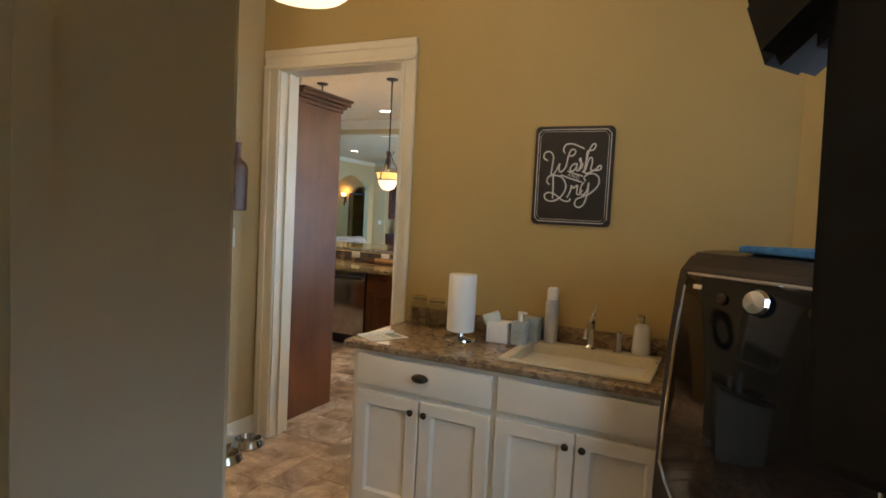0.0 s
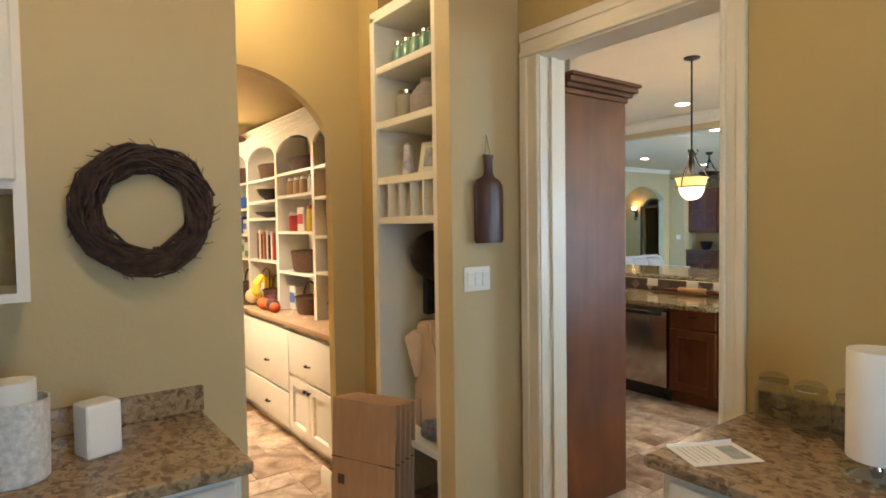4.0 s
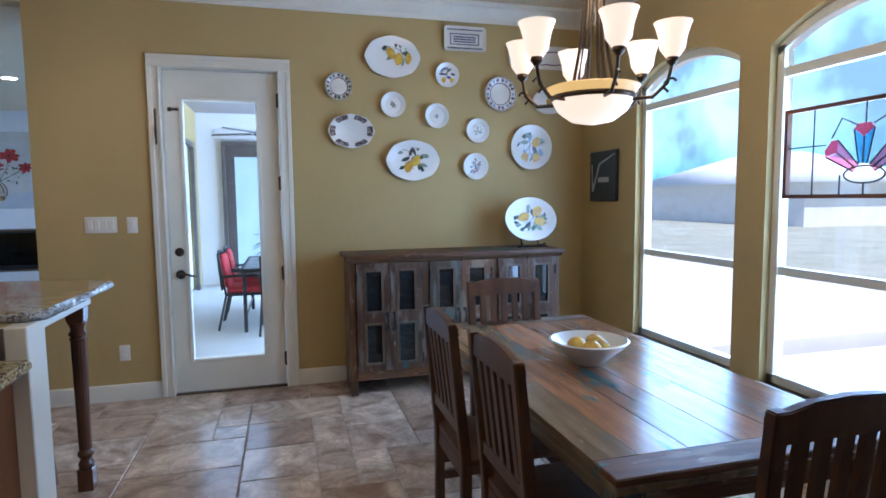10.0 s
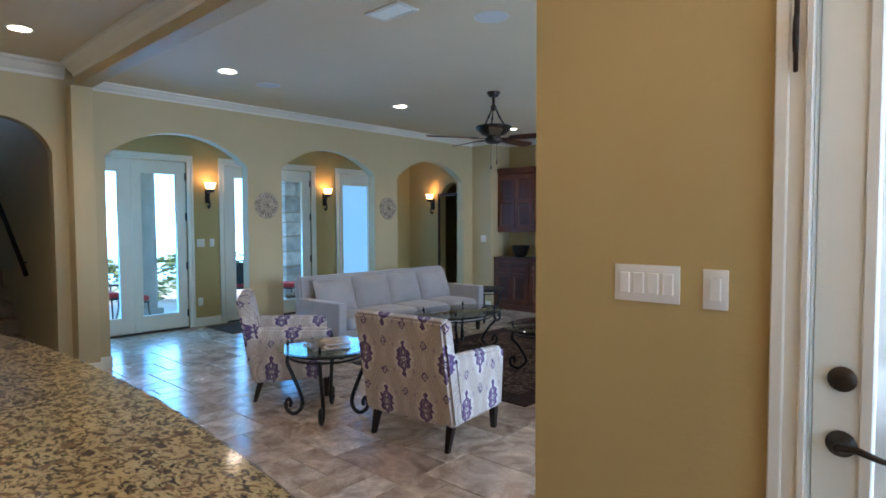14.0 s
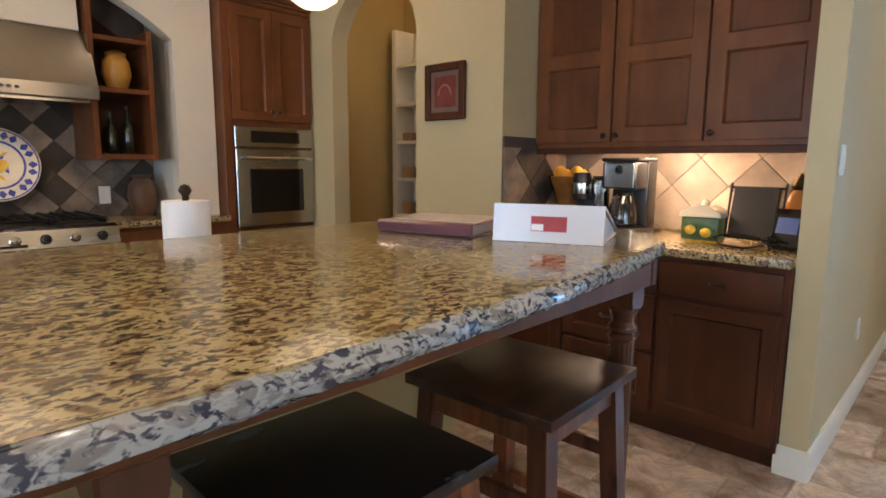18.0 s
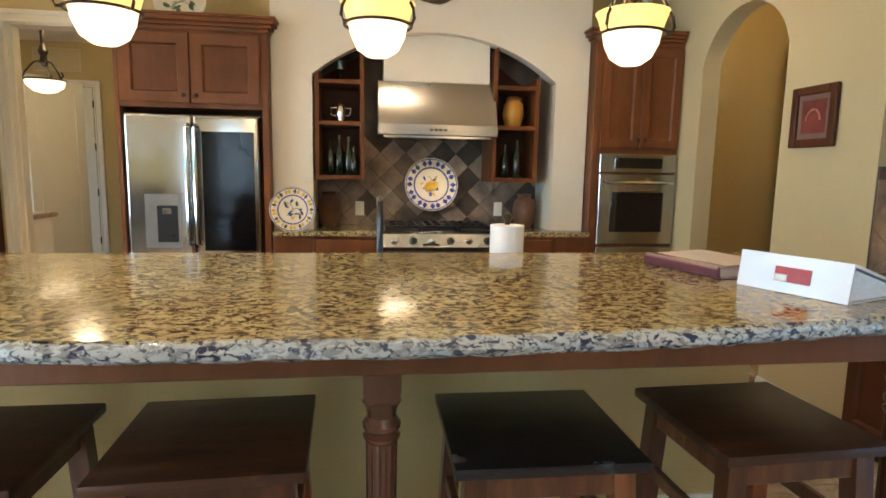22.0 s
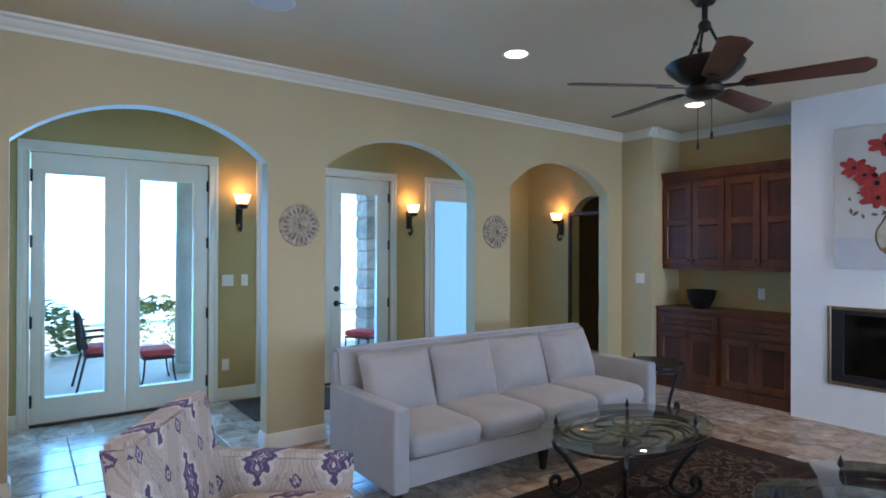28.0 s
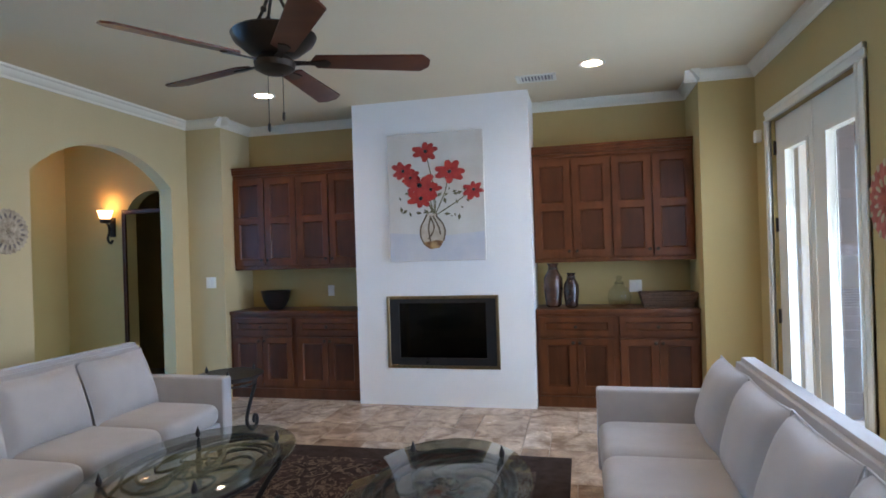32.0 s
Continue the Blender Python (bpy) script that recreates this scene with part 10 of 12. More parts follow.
def ikat(name, lay):
    """Feathered plum medallions in a half-drop repeat, framed by tan ogee bands."""
    m, n, l, b = material(name)
    tc = n.new("ShaderNodeTexCoord")
    nz = noise_node(n, l, 46.0, 2, (1, 1, 0.4))
    sep = n.new("ShaderNodeSeparateXYZ")
    l.new(tc.outputs["Object"], sep.inputs[0])
    x, y, z = sep.outputs[0], sep.outputs[1], sep.outputs[2]

    def f(op, a, c=None):
        return mathn(n, l, op, a, c)
    u = f("ADD", y, f("MULTIPLY", x, 0.9)) if lay == "side" else f("ADD", x, f("MULTIPLY", y, 0.5))
    v = f("ADD", y, f("MULTIPLY", z, 0.8)) if lay == "seat" else z
    jit = f("SUBTRACT", nz.outputs["Fac"], 0.5)
    u = f("ADD", u, f("MULTIPLY", jit, 0.020))
    v = f("ADD", v, f("MULTIPLY", jit, 0.050))
    a = f("PINGPONG", f("ADD", u, 17.0), 0.17)
    c = f("PINGPONG", f("ADD", v, 8.40 - 0.84), 0.34)
    swap = f("GREATER_THAN", f("ADD", f("DIVIDE", a, 0.17), f("DIVIDE", c, 0.34)), 1.0)
    du = f("ADD", a, f("MULTIPLY", swap, f("SUBTRACT", 0.17, f("MULTIPLY", a, 2.0))))
    dv = f("ADD", c, f("MULTIPLY", swap, f("SUBTRACT", 0.34, f("MULTIPLY", c, 2.0))))
    cream, greige, tan, plum, mauve = (0.70, 0.64, 0.57), (0.58, 0.50, 0.43), (0.44, 0.35, 0.28), (0.14, 0.09, 0.18), (0.34, 0.26, 0.32)
    lobe = f("MULTIPLY", f("SINE", f("MULTIPLY", dv, 95.0)), 0.16)
    big = f("ADD", f("ADD", f("DIVIDE", du, 0.078), f("DIVIDE", dv, 0.135)), lobe)
    body = ramp_node(n, l, f("MULTIPLY", big, 0.5), [(0.0, plum), (0.08, cream), (0.15, plum), (0.23, mauve), (0.28, plum), (0.46, cream), (0.60, greige)], "CONSTANT")
    ogee = f("ABSOLUTE", f("SUBTRACT", f("DIVIDE", du, 0.17), f("ADD", 0.46, f("MULTIPLY", f("COSINE", f("MULTIPLY", dv, 12.0)), 0.26))))
    band = ramp_node(n, l, ogee, [(0.0, (0.6, 0.6, 0.6)), (0.05, (0, 0, 0)), (0.09, (0.8, 0.8, 0.8)), (0.14, (0, 0, 0))], "CONSTANT")
    col = mix_node(n, l, body.outputs[0], tan, band.outputs[0])
    small = f("ADD", f("DIVIDE", du, 0.030), f("DIVIDE", f("ABSOLUTE", f("SUBTRACT", dv, 0.235)), 0.036))
    gem = ramp_node(n, l, f("MULTIPLY", small, 0.5), [(0.0, (1, 1, 1)), (0.12, (0, 0, 0)), (0.30, (1, 1, 1)), (0.50, (0, 0, 0))], "CONSTANT")
    col = mix_node(n, l, col, plum, gem.outputs[0])
    fleck = f("ADD", f("ABSOLUTE", f("SUBTRACT", du, 0.085)), f("MULTIPLY", f("ABSOLUTE", f("SUBTRACT", dv, 0.085)), 0.6))
    dot = ramp_node(n, l, fleck, [(0.0, (0.8, 0.8, 0.8)), (0.011, (0, 0, 0))], "CONSTANT")
    col = mix_node(n, l, col, mauve, dot.outputs[0])
    fine = noise_node(n, l, 260, 2)
    k = ramp_node(n, l, fine.outputs["Fac"], [(0.3, (0.82, 0.82, 0.82)), (0.7, (1.1, 1.1, 1.1))])
    l.new(mix_node(n, l, col, k.outputs[0], 1.0, "MULTIPLY"), b.inputs["Base Color"])
    b.inputs["Roughness"].default_value = 0.85
    b.inputs["Specular IOR Level"].default_value = 0.2
    bump_node(n, l, b, fine.outputs["Fac"], 0.3, 0.003)
    return m


M_IKAT, M_IKATS, M_IKATF = (ikat("ikat_upholstery_" + k, k) for k in ("front", "side", "seat"))


def armchair(loc, rz):
    ob = thing("armchair", "cream armchair with a purple and tan ikat pattern", "armchair", loc, rz, "patterned armchairs")
    w, d = 0.76, 0.74
    part("base", Geo().box(-w / 2 + 0.02, w / 2 - 0.02, 0.02, d - 0.08, 0.17, 0.33, 0.02), M_IKAT, ob)
    g = Geo()
    puff(g, 0, 0.27, 0.39, w - 0.20, 0.58, 0.17, 0.25)
    part("seat_cushion", g, M_IKATF, ob)
    g = Geo().prism([(d - 0.20, 0.17), (d - 0.08, 0.17), (d + 0.05, 0.88), (d - 0.06, 0.89)], -w / 2 - 0.004, w / 2 + 0.004, "x", bev=0.02)
    part("backrest", g, M_IKAT, ob)
    for s in (-1, 1):
        x0, x1 = sorted((s * w / 2, s * (w / 2 - 0.10)))
        g = Geo().prism([(0.03, 0.17), (d - 0.17, 0.17), (d - 0.09, 0.64), (d - 0.15, 0.63), (0.02, 0.60), (0.0, 0.57)], x0, x1, "x", bev=0.022)
        part("arm", g, M_IKATS, ob)
        part("front_leg", taper_leg(s * (w / 2 - 0.06), 0.06, 0.175, 0.026, 0.017), M_SOFALEG, ob)
        part("back_leg", taper_leg(s * (w / 2 - 0.06), d - 0.14, 0.175, 0.024, 0.015, 0, 0.05), M_SOFALEG, ob)
    return ob


armchair((-6.42, 12.20, 0), 187)
armchair((-7.883, 12.041, 0), 148)


def rug_material():
    m, n, l, b = material("dark_floral_rug")
    t = noise_node(n, l, 7.0, 3, distort=2.2)
    f = ramp_node(n, l, t.outputs["Fac"], [(0.50, (0, 0, 0)), (0.53, (1, 1, 1)), (0.57, (1, 1, 1)), (0.60, (0, 0, 0))])
    t2 = noise_node(n, l, 3.5, 3, distort=1.5)
    ground = ramp_node(n, l, t2.outputs["Fac"], [(0.35, (0.030, 0.018, 0.016)), (0.65, (0.060, 0.036, 0.030))])
    col = mix_node(n, l, ground.outputs[0], (0.16, 0.115, 0.085), f.outputs[0])
    pile = noise_node(n, l, 300, 2)
    l.new(col, b.inputs["Base Color"])
    b.inputs["Roughness"].default_value = 0.95
    b.inputs["Specular IOR Level"].default_value = 0.1
    bump_node(n, l, b, pile.outputs["Fac"], 0.8, 0.006)
    return m


rug = thing("rug", "dark brown floral rug with a plain darker border", "rug")
part("field", Geo().box(-8.18, -6.39, 12.92, 15.33, 0.004, 0.014), rug_material(), rug)
g = Geo()
g.box(-8.40, -8.18, 12.70, 15.55, 0.002, 0.013, 0.003, 1).box(-6.39, -6.17, 12.70, 15.55, 0.002, 0.013, 0.003, 1).box(-8.18, -6.39, 12.70, 12.92, 0.002, 0.013, 0.003, 1).box(-8.18, -6.39, 15.33, 15.55, 0.002, 0.013, 0.003, 1)
part("border", g, surface("rug_border_pile", (0.030, 0.019, 0.016), (0.055, 0.036, 0.030), 14, 0.95, bump=0.8, bscale=300, spec=0.1), rug)


def scroll_table(name, label, loc, rx, ry, h, legs, top="glass", rz=0, rim=0.0, group=""):
    ob = thing(name, label, "table", loc, rz, group)
    g = Geo().lathe([(0.02, h - 0.012), (0.985, h - 0.012), (1.0, h - 0.008), (1.0, h - 0.004), (0.985, h), (0.02, h)], 56, Matrix.Diagonal((rx, ry, 1, 1)))
    part("tabletop", g, M_GLASSTOP if top == "glass" else M_IRON, ob, "clear glass top" if top == "glass" else "")
    fx, fy = rx * 0.80, ry * 0.80
    part("rim", ring(fx, fy, h - 0.030, 0.017), M_IRON, ob)
    part("lower_rim", ring(fx * 0.94, fy * 0.94, h - 0.075, 0.009), M_IRON, ob)
    # curled lattice under the glass
    g = Geo()
    for i in range(10):
        a = 2 * math.pi * i / 10
        pts = []
        for j in range(13):
            q = j / 12
            aa = a + 0.9 * math.sin(q * math.pi * 1.2)
            rr = 0.12 + 0.86 * q
            pts.append((fx * rr * math.cos(aa), fy * rr * math.sin(aa), h - 0.032 - 0.01 * math.sin(q * 3.1)))
        g.tube(pts, 0.0085, 6)
    g.tube([(fx * 0.28 * math.cos(2 * math.pi * i / 20), fy * 0.28 * math.sin(2 * math.pi * i / 20), h - 0.035) for i in range(20)], 0.007, 6, None, True)
    part("lattice", g, M_IRON, ob, "curled wrought iron lattice")
    prof = [(0.97, h - 0.06), (1.02, h - 0.13), (0.86, h * 0.55), (0.66, h * 0.26), (0.68, 0.06), (0.86, 0.018), (1.04, 0.05), (1.07, 0.11), (0.99, 0.135), (0.94, 0.10), (0.97, 0.075)]
    for i in range(legs):
        a = 2 * math.pi * (i + 0.5) / legs
        pts = spline([(fx * r * math.cos(a), fy * r * math.sin(a), z) for r, z in prof], 4)
        leg = part("leg", Geo().tube(pts, 0.0155, 8), M_IRON, ob)
        part("finial", Geo().lathe([(0.001, h - 0.005), (0.012, h + 0.004), (0.015, h + 0.02), (0.006, h + 0.045), (0.001, h + 0.06)], 10, Matrix.Translation((fx * math.cos(a), fy * math.sin(a), 0))), M_IRON, leg)
    return ob


scroll_table("coffee_table", "oval glass coffee table on a scrolled wrought iron base", (-7.98, 13.98, 0.014), 0.44, 0.62, 0.45, 4, group="glass coffee tables")
scroll_table("coffee_table", "oval glass coffee table on a scrolled wrought iron base", (-6.70, 13.92, 0.014), 0.40, 0.60, 0.45, 4, group="glass coffee tables")
scroll_table("end_table", "small black iron end table with curled legs", (-8.92, 15.68, 0), 0.27, 0.27, 0.52, 3, "iron")
side = scroll_table("side_table", "round glass side table on black scrolled iron legs", (-7.22, 11.52, 0), 0.37, 0.37, 0.55, 4)
for i, (dx, dy, r, c) in enumerate(((-0.06, 0.03, 12, (0.20, 0.13, 0.10)), (0.10, -0.05, -24, (0.05, 0.05, 0.07)), (0.0, 0.10, 60, (0.30, 0.24, 0.20)))):
    mg = thing("magazine", "glossy dark-covered magazine lying on the glass side table", "magazine", (-7.22 + dx, 11.52 + dy, 0.5505 + 0.0085 * i), r, "magazines")
    part("pages", Geo().box(-0.10, 0.10, -0.135, 0.135, 0, 0.0055), M_PAPER, mg)
    part("cover", Geo().box(-0.102, 0.102, -0.137, 0.137, 0.0057, 0.0075), surface("magazine_cover", c, (0.5, 0.45, 0.4), 14, 0.2, coat=0.4, contrast=(0.45, 0.75)), mg)

# ceiling fan
M_BLADE = wood("reddish_fan_blade", (0.085, 0.024, 0.013), (0.13, 0.040, 0.020), 3, 0.35, 0, 0.3)


def ceiling_fan(label, loc, top, angles, ln, mat, rods=3, metal=M_BRONZE):
    ob = thing("ceiling_fan", label, "fan", loc)
    h = top - loc[2]
    part("motor_housing", Geo().lathe([(0.02, -0.055), (0.06, -0.05), (0.095, -0.03), (0.10, 0.0), (0.075, 0.03), (0.13, 0.05), (0.19, 0.10), (0.205, 0.13), (0.195, 0.14), (0.02, 0.13)] if rods == 3 else [(0.02, -0.06), (0.07, -0.055), (0.11, -0.02), (0.12, 0.03), (0.07, 0.06), (0.03, 0.09)], 32), metal, ob)
    part("canopy", Geo().lathe([(0.02, h - 0.06), (0.05, h - 0.05), (0.075, h - 0.01), (0.075, h)], 24), metal, ob)
    if rods == 3:
        part("downrod", Geo().cyl(0, 0, h - 0.17, h - 0.05, 0.016, 12).ball(0, 0, h - 0.17, 0.035), metal, ob)
        for i in range(3):
            a = radians(20 + 120 * i)
            x, y = 0.14 * math.cos(a), 0.14 * math.sin(a)
            rod = Geo().tube([(0.02 * math.cos(a), 0.02 * math.sin(a), h - 0.17), (x * 0.5, y * 0.5, (h - 0.17 + 0.13) / 2), (x, y, 0.12)], 0.008)
            rod.ball(x * 0.5, y * 0.5, (h - 0.04) / 2, 0.016, 8).ball(x, y, 0.13, 0.014, 8)
            part("hanging_rod", rod, metal, ob)
        for x, ln2 in ((0.03, 0.19), (-0.05, 0.24)):
            part("pull_chain", Geo().tube([(x, 0.02, -0.05), (x, 0.02, -0.05 - ln2)], 0.0022, 6).lathe([(0.003, -0.09 - ln2), (0.008, -0.08 - ln2), (0.007, -0.05 - ln2), (0.002, -0.045 - ln2)], 8, Matrix.Translation((x, 0.02, 0))), metal, ob)
    else:
        part("downrod", Geo().cyl(0, 0, 0.06, h - 0.05, 0.013, 12), metal, ob)
    for a in angles:
        m = Matrix.Rotation(radians(a), 4, "Z") @ Matrix.Rotation(radians(-13), 4, "X") @ Matrix.Translation((0, 0, 0.01))
        bl = part("blade", Geo().prism([(0.20, -0.055), (ln - 0.04, -0.072), (ln, -0.03), (ln, 0.03), (ln - 0.04, 0.072), (0.20, 0.055), (0.17, 0.0)], -0.005, 0.005, "z", m, 0.002), mat, ob)
        part("blade_arm", Geo().prism([(0.07, -0.02), (0.16, -0.012), (0.25, -0.03), (0.27, 0.0), (0.25, 0.03), (0.16, 0.012), (0.07, 0.02)], -0.013, -0.006, "z", m), metal, bl)
    return ob


ceiling_fan("dark brown ceiling fan in the pantry", (-6.9, 4.38, 2.38), 2.53, [0, 72, 144, 216, 288], 0.52, M_BLADE, 1)
ceiling_fan("bronze ceiling fan with five reddish-brown wooden blades", (-7.49, 14.0, 2.425), LIV_CEIL, [21, 93, 165, 237, 309], 0.76, M_BLADE)

# fireplace insert and painting
fi = thing("fireplace_insert", "black glass fireplace insert with a brushed bronze frame", "fireplace")
M_BRASS = surface("brushed_bronze_trim", (0.22, 0.16, 0.09), (0.36, 0.28, 0.17), 5, 0.3, 1.0, bump=0.05, bscale=40, stretch=(9, 1, 1))
g = Geo()
g.box(-7.914, -7.885, 16.775, 16.80, 0.36, 1.054, 0.003, 1).box(-6.848, -6.819, 16.775, 16.80, 0.36, 1.054, 0.003, 1).box(-7.885, -6.848, 16.775, 16.80, 0.36, 0.389, 0.003, 1).box(-7.885, -6.848, 16.775, 16.80, 1.025, 1.054, 0.003, 1)
part("frame", g, M_BRASS, fi, "brushed bronze frame")
g = Geo()
g.box(-7.885, -7.79, 16.785, 16.81, 0.389, 1.025).box(-6.943, -6.848, 16.785, 16.81, 0.389, 1.025).box(-7.79, -6.943, 16.785, 16.81, 0.389, 0.46).box(-7.79, -6.943, 16.785, 16.81, 0.985, 1.025)
part("surround", g, M_BLACK, fi)
part("firebox", Geo().box(-7.80, -6.93, 17.15, 17.17, 0.389, 1.025).box(-7.80, -6.93, 16.82, 17.15, 0.389, 0.41), surface("firebox_brick", (0.05, 0.05, 0.05), (0.11, 0.10, 0.09), 9, 0.8, bump=0.4, bscale=40), fi)
part("glass_pane", Geo().box(-7.79, -6.943, 16.795, 16.80, 0.46, 0.985), glass("smoked_glass", (0.30, 0.30, 0.30), 0.02), fi)

M_CANVAS = surface("painted_canvas_ground", (0.50, 0.45, 0.37), (0.64, 0.61, 0.55), 1.6, 0.7, bump=0.3, bscale=400)
M_PRED = surface("red_oil_paint", (0.34, 0.018, 0.016), (0.50, 0.05, 0.035), 18, 0.5, bump=0.3, bscale=60)
M_PSTEM = surface("olive_oil_paint", (0.08, 0.075, 0.035), (0.20, 0.17, 0.09), 20, 0.5)
M_PVASE = surface("amber_oil_paint", (0.16, 0.060, 0.018), (0.46, 0.27, 0.11), 9, 0.45, contrast=(0.4, 0.6))
pt = thing("painting", "unframed canvas painting of red flowers in a brown glass vase", "painting", (-7.385, 16.752, 1.995))
part("canvas", Geo().box(-0.467, 0.467, 0, 0.036, -0.61, 0.61, 0.004, 1), M_CANVAS, pt)
rnd = random.Random(5)
part("painted_table", Geo().prism([(-0.46, -0.605), (0.46, -0.605), (0.46, -0.34), (0.1, -0.37), (-0.46, -0.33)], -0.0012, -0.0004, "y"), surface("pale_blue_oil_paint", (0.46, 0.47, 0.50), (0.58, 0.56, 0.54), 3, 0.6), pt)
part("painted_vase", Geo().prism([(-0.09, -0.16), (0.01, -0.16), (0.01, -0.19), (0.06, -0.25), (0.085, -0.33), (0.07, -0.42), (0.03, -0.48), (-0.06, -0.49), (-0.12, -0.45), (-0.155, -0.37), (-0.15, -0.28), (-0.11, -0.21)], -0.003, -0.002, "y"), surface("pale_amber_oil_paint", (0.40, 0.30, 0.20), (0.60, 0.52, 0.42), 7, 0.5), pt)
part("painted_vase_foot", Geo().prism([(-0.13, -0.43), (0.0, -0.41), (0.068, -0.42), (0.03, -0.485), (-0.06, -0.495), (-0.11, -0.465)], -0.0042, -0.0032, "y"), M_PVASE, pt)
g = Geo()
for line in ([(-0.09, -0.16), (-0.11, -0.21), (-0.15, -0.28), (-0.155, -0.37), (-0.12, -0.45)], [(0.01, -0.16), (0.01, -0.19), (0.06, -0.25), (0.085, -0.33), (0.07, -0.42)], [(-0.05, -0.18), (-0.075, -0.30), (-0.06, -0.42)], [(-0.03, -0.18), (0.02, -0.28), (0.04, -0.36)], [(-0.06, -0.18), (-0.02, -0.30), (-0.08, -0.40)]):
    g.tube([(p.x, -0.0035, p.y) for p in spline([(x, z, 0) for x, z in line], 4)], 0.008, 5, Matrix.Translation((0, -0.003, 0)) @ Matrix.Diagonal((1, 0.15, 1, 1)))
part("painted_outline", g, surface("umber_oil_paint", (0.07, 0.045, 0.025), (0.20, 0.13, 0.07), 12, 0.5), pt)
FLOWERS = [(-0.085, 0.435, 0.135), (-0.31, 0.26, 0.125), (0.145, 0.23, 0.15), (-0.15, 0.115, 0.175), (-0.14, -0.01, 0.15), (0.37, 0.05, 0.125), (-0.24, 0.19, 0.11), (-0.04, 0.07, 0.12)]
g = Geo()
for x, z, r in FLOWERS:
    g.tube([(x, -0.002, z), (x * 0.5 + 0.02, -0.002, (z - 0.16) / 2), (-0.01, -0.002, -0.18)], 0.006, 5, Matrix.Diagonal((1, 0.2, 1, 1)))
part("painted_stalk", g, M_PSTEM, pt)
g = Geo()
for i in range(34):
    x, z = rnd.uniform(-0.34, 0.34), rnd.uniform(-0.20, 0.06)
    a, ln = rnd.uniform(0, 6.28), rnd.uniform(0.03, 0.07)
    g.prism([(x, z), (x + ln * 0.5 * math.cos(a + 0.5), z + ln * 0.5 * math.sin(a + 0.5)), (x + ln * math.cos(a), z + ln * math.sin(a)), (x + ln * 0.5 * math.cos(a - 0.5), z + ln * 0.5 * math.sin(a - 0.5))], -0.0045 - 0.00003 * i, -0.0036, "y")
part("painted_foliage", g, M_PSTEM, pt)
for i, (x, z, r) in enumerate(FLOWERS):
    g = Geo()
    for k in range(7):
        a = 2 * math.pi * k / 7 + rnd.uniform(-0.25, 0.25)
        q = r * rnd.uniform(0.75, 1.05)
        pts = [(0.1 * q, -0.12 * q), (0.5 * q, -0.30 * q), (0.95 * q, -0.15 * q), (q, 0.05 * q), (0.85 * q, 0.2 * q), (0.45 * q, 0.28 * q), (0.1 * q, 0.12 * q)]
        g.prism([(x + u * math.cos(a) - v * math.sin(a), z + 0.8 * (u * math.sin(a) + v * math.cos(a))) for u, v in pts], -0.0075 - 0.0003 * k - 0.0002 * i, -0.0055, "y")
    fl = part("painted_flower", g, M_PRED, pt)
    part("painted_centre", Geo().ball(x, -0.0095, z, r * 0.13, 8, 1.0, None), M_BLACK, fl)

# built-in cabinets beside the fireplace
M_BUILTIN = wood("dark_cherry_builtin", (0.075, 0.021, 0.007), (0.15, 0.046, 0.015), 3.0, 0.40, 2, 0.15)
# on the built-in doors this darker tone paints in the panel recess shade
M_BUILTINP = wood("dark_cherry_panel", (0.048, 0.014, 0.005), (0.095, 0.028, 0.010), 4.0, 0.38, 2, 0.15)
for x0, x1 in ((-9.705, -8.225), (-6.49, -5.055)):
    w = x1 - x0
    cab = thing("base_cabinet", "dark cherry built-in base cabinet with drawers above doors", "cabinet", (x0, 16.90, 0), 0, "built-in cabinets")
    part("carcass", Geo().box(0, w, 0.002, 0.455, 0.09, 0.865).box(0.0, w, 0.03, 0.40, 0, 0.09), M_BUILTIN, cab)
    part("plinth", Geo().box(0, w, -0.012, 0.03, 0, 0.10, 0.004, 1), M_BUILTIN, cab)
    half = w / 2
    for i in range(2):
        front(cab, 0.03 + i * half, half - 0.02 + i * half, 0.66, 0.835, M_BUILTIN, name="drawer", pmat=M_BUILTIN, stile=0.05)
        knob(cab, half * (i + 0.5), 0.745)
        for j in range(2):
            q = (half - 0.05) / 2
            xa = 0.03 + i * half + j * q
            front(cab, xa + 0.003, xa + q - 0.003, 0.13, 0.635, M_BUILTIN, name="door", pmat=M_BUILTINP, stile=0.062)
            knob(cab, xa + (q - 0.03 if j == 0 else 0.03), 0.60)
    part("countertop", Geo().box(0, w, -0.025, 0.458, 0.867, 0.905, 0.006, 2), M_BUILTIN, cab)
    up = thing("wall_cabinet", "dark cherry built-in wall cabinet with four panelled doors", "cabinet", (x0, 17.02, 0), 0, "built-in cabinets")
    part("carcass", Geo().box(0, w, 0.002, 0.335, 1.36, 2.33), M_BUILTIN, up)
    part("light_rail", Geo().box(0, w, -0.01, 0.01, 1.335, 1.37, 0.004, 1), M_BUILTIN, up)
    q = w / 4
    for i in range(4):
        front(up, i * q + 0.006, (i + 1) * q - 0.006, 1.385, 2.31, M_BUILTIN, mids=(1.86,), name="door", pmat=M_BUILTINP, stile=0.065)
        knob(up, (i + 1) * q - 0.035 if i % 2 == 0 else i * q + 0.035, 1.44)
    cab_crown(up, 0, w, 0.0, 0.335, 2.33, M_BUILTIN, 0.06, False, False)

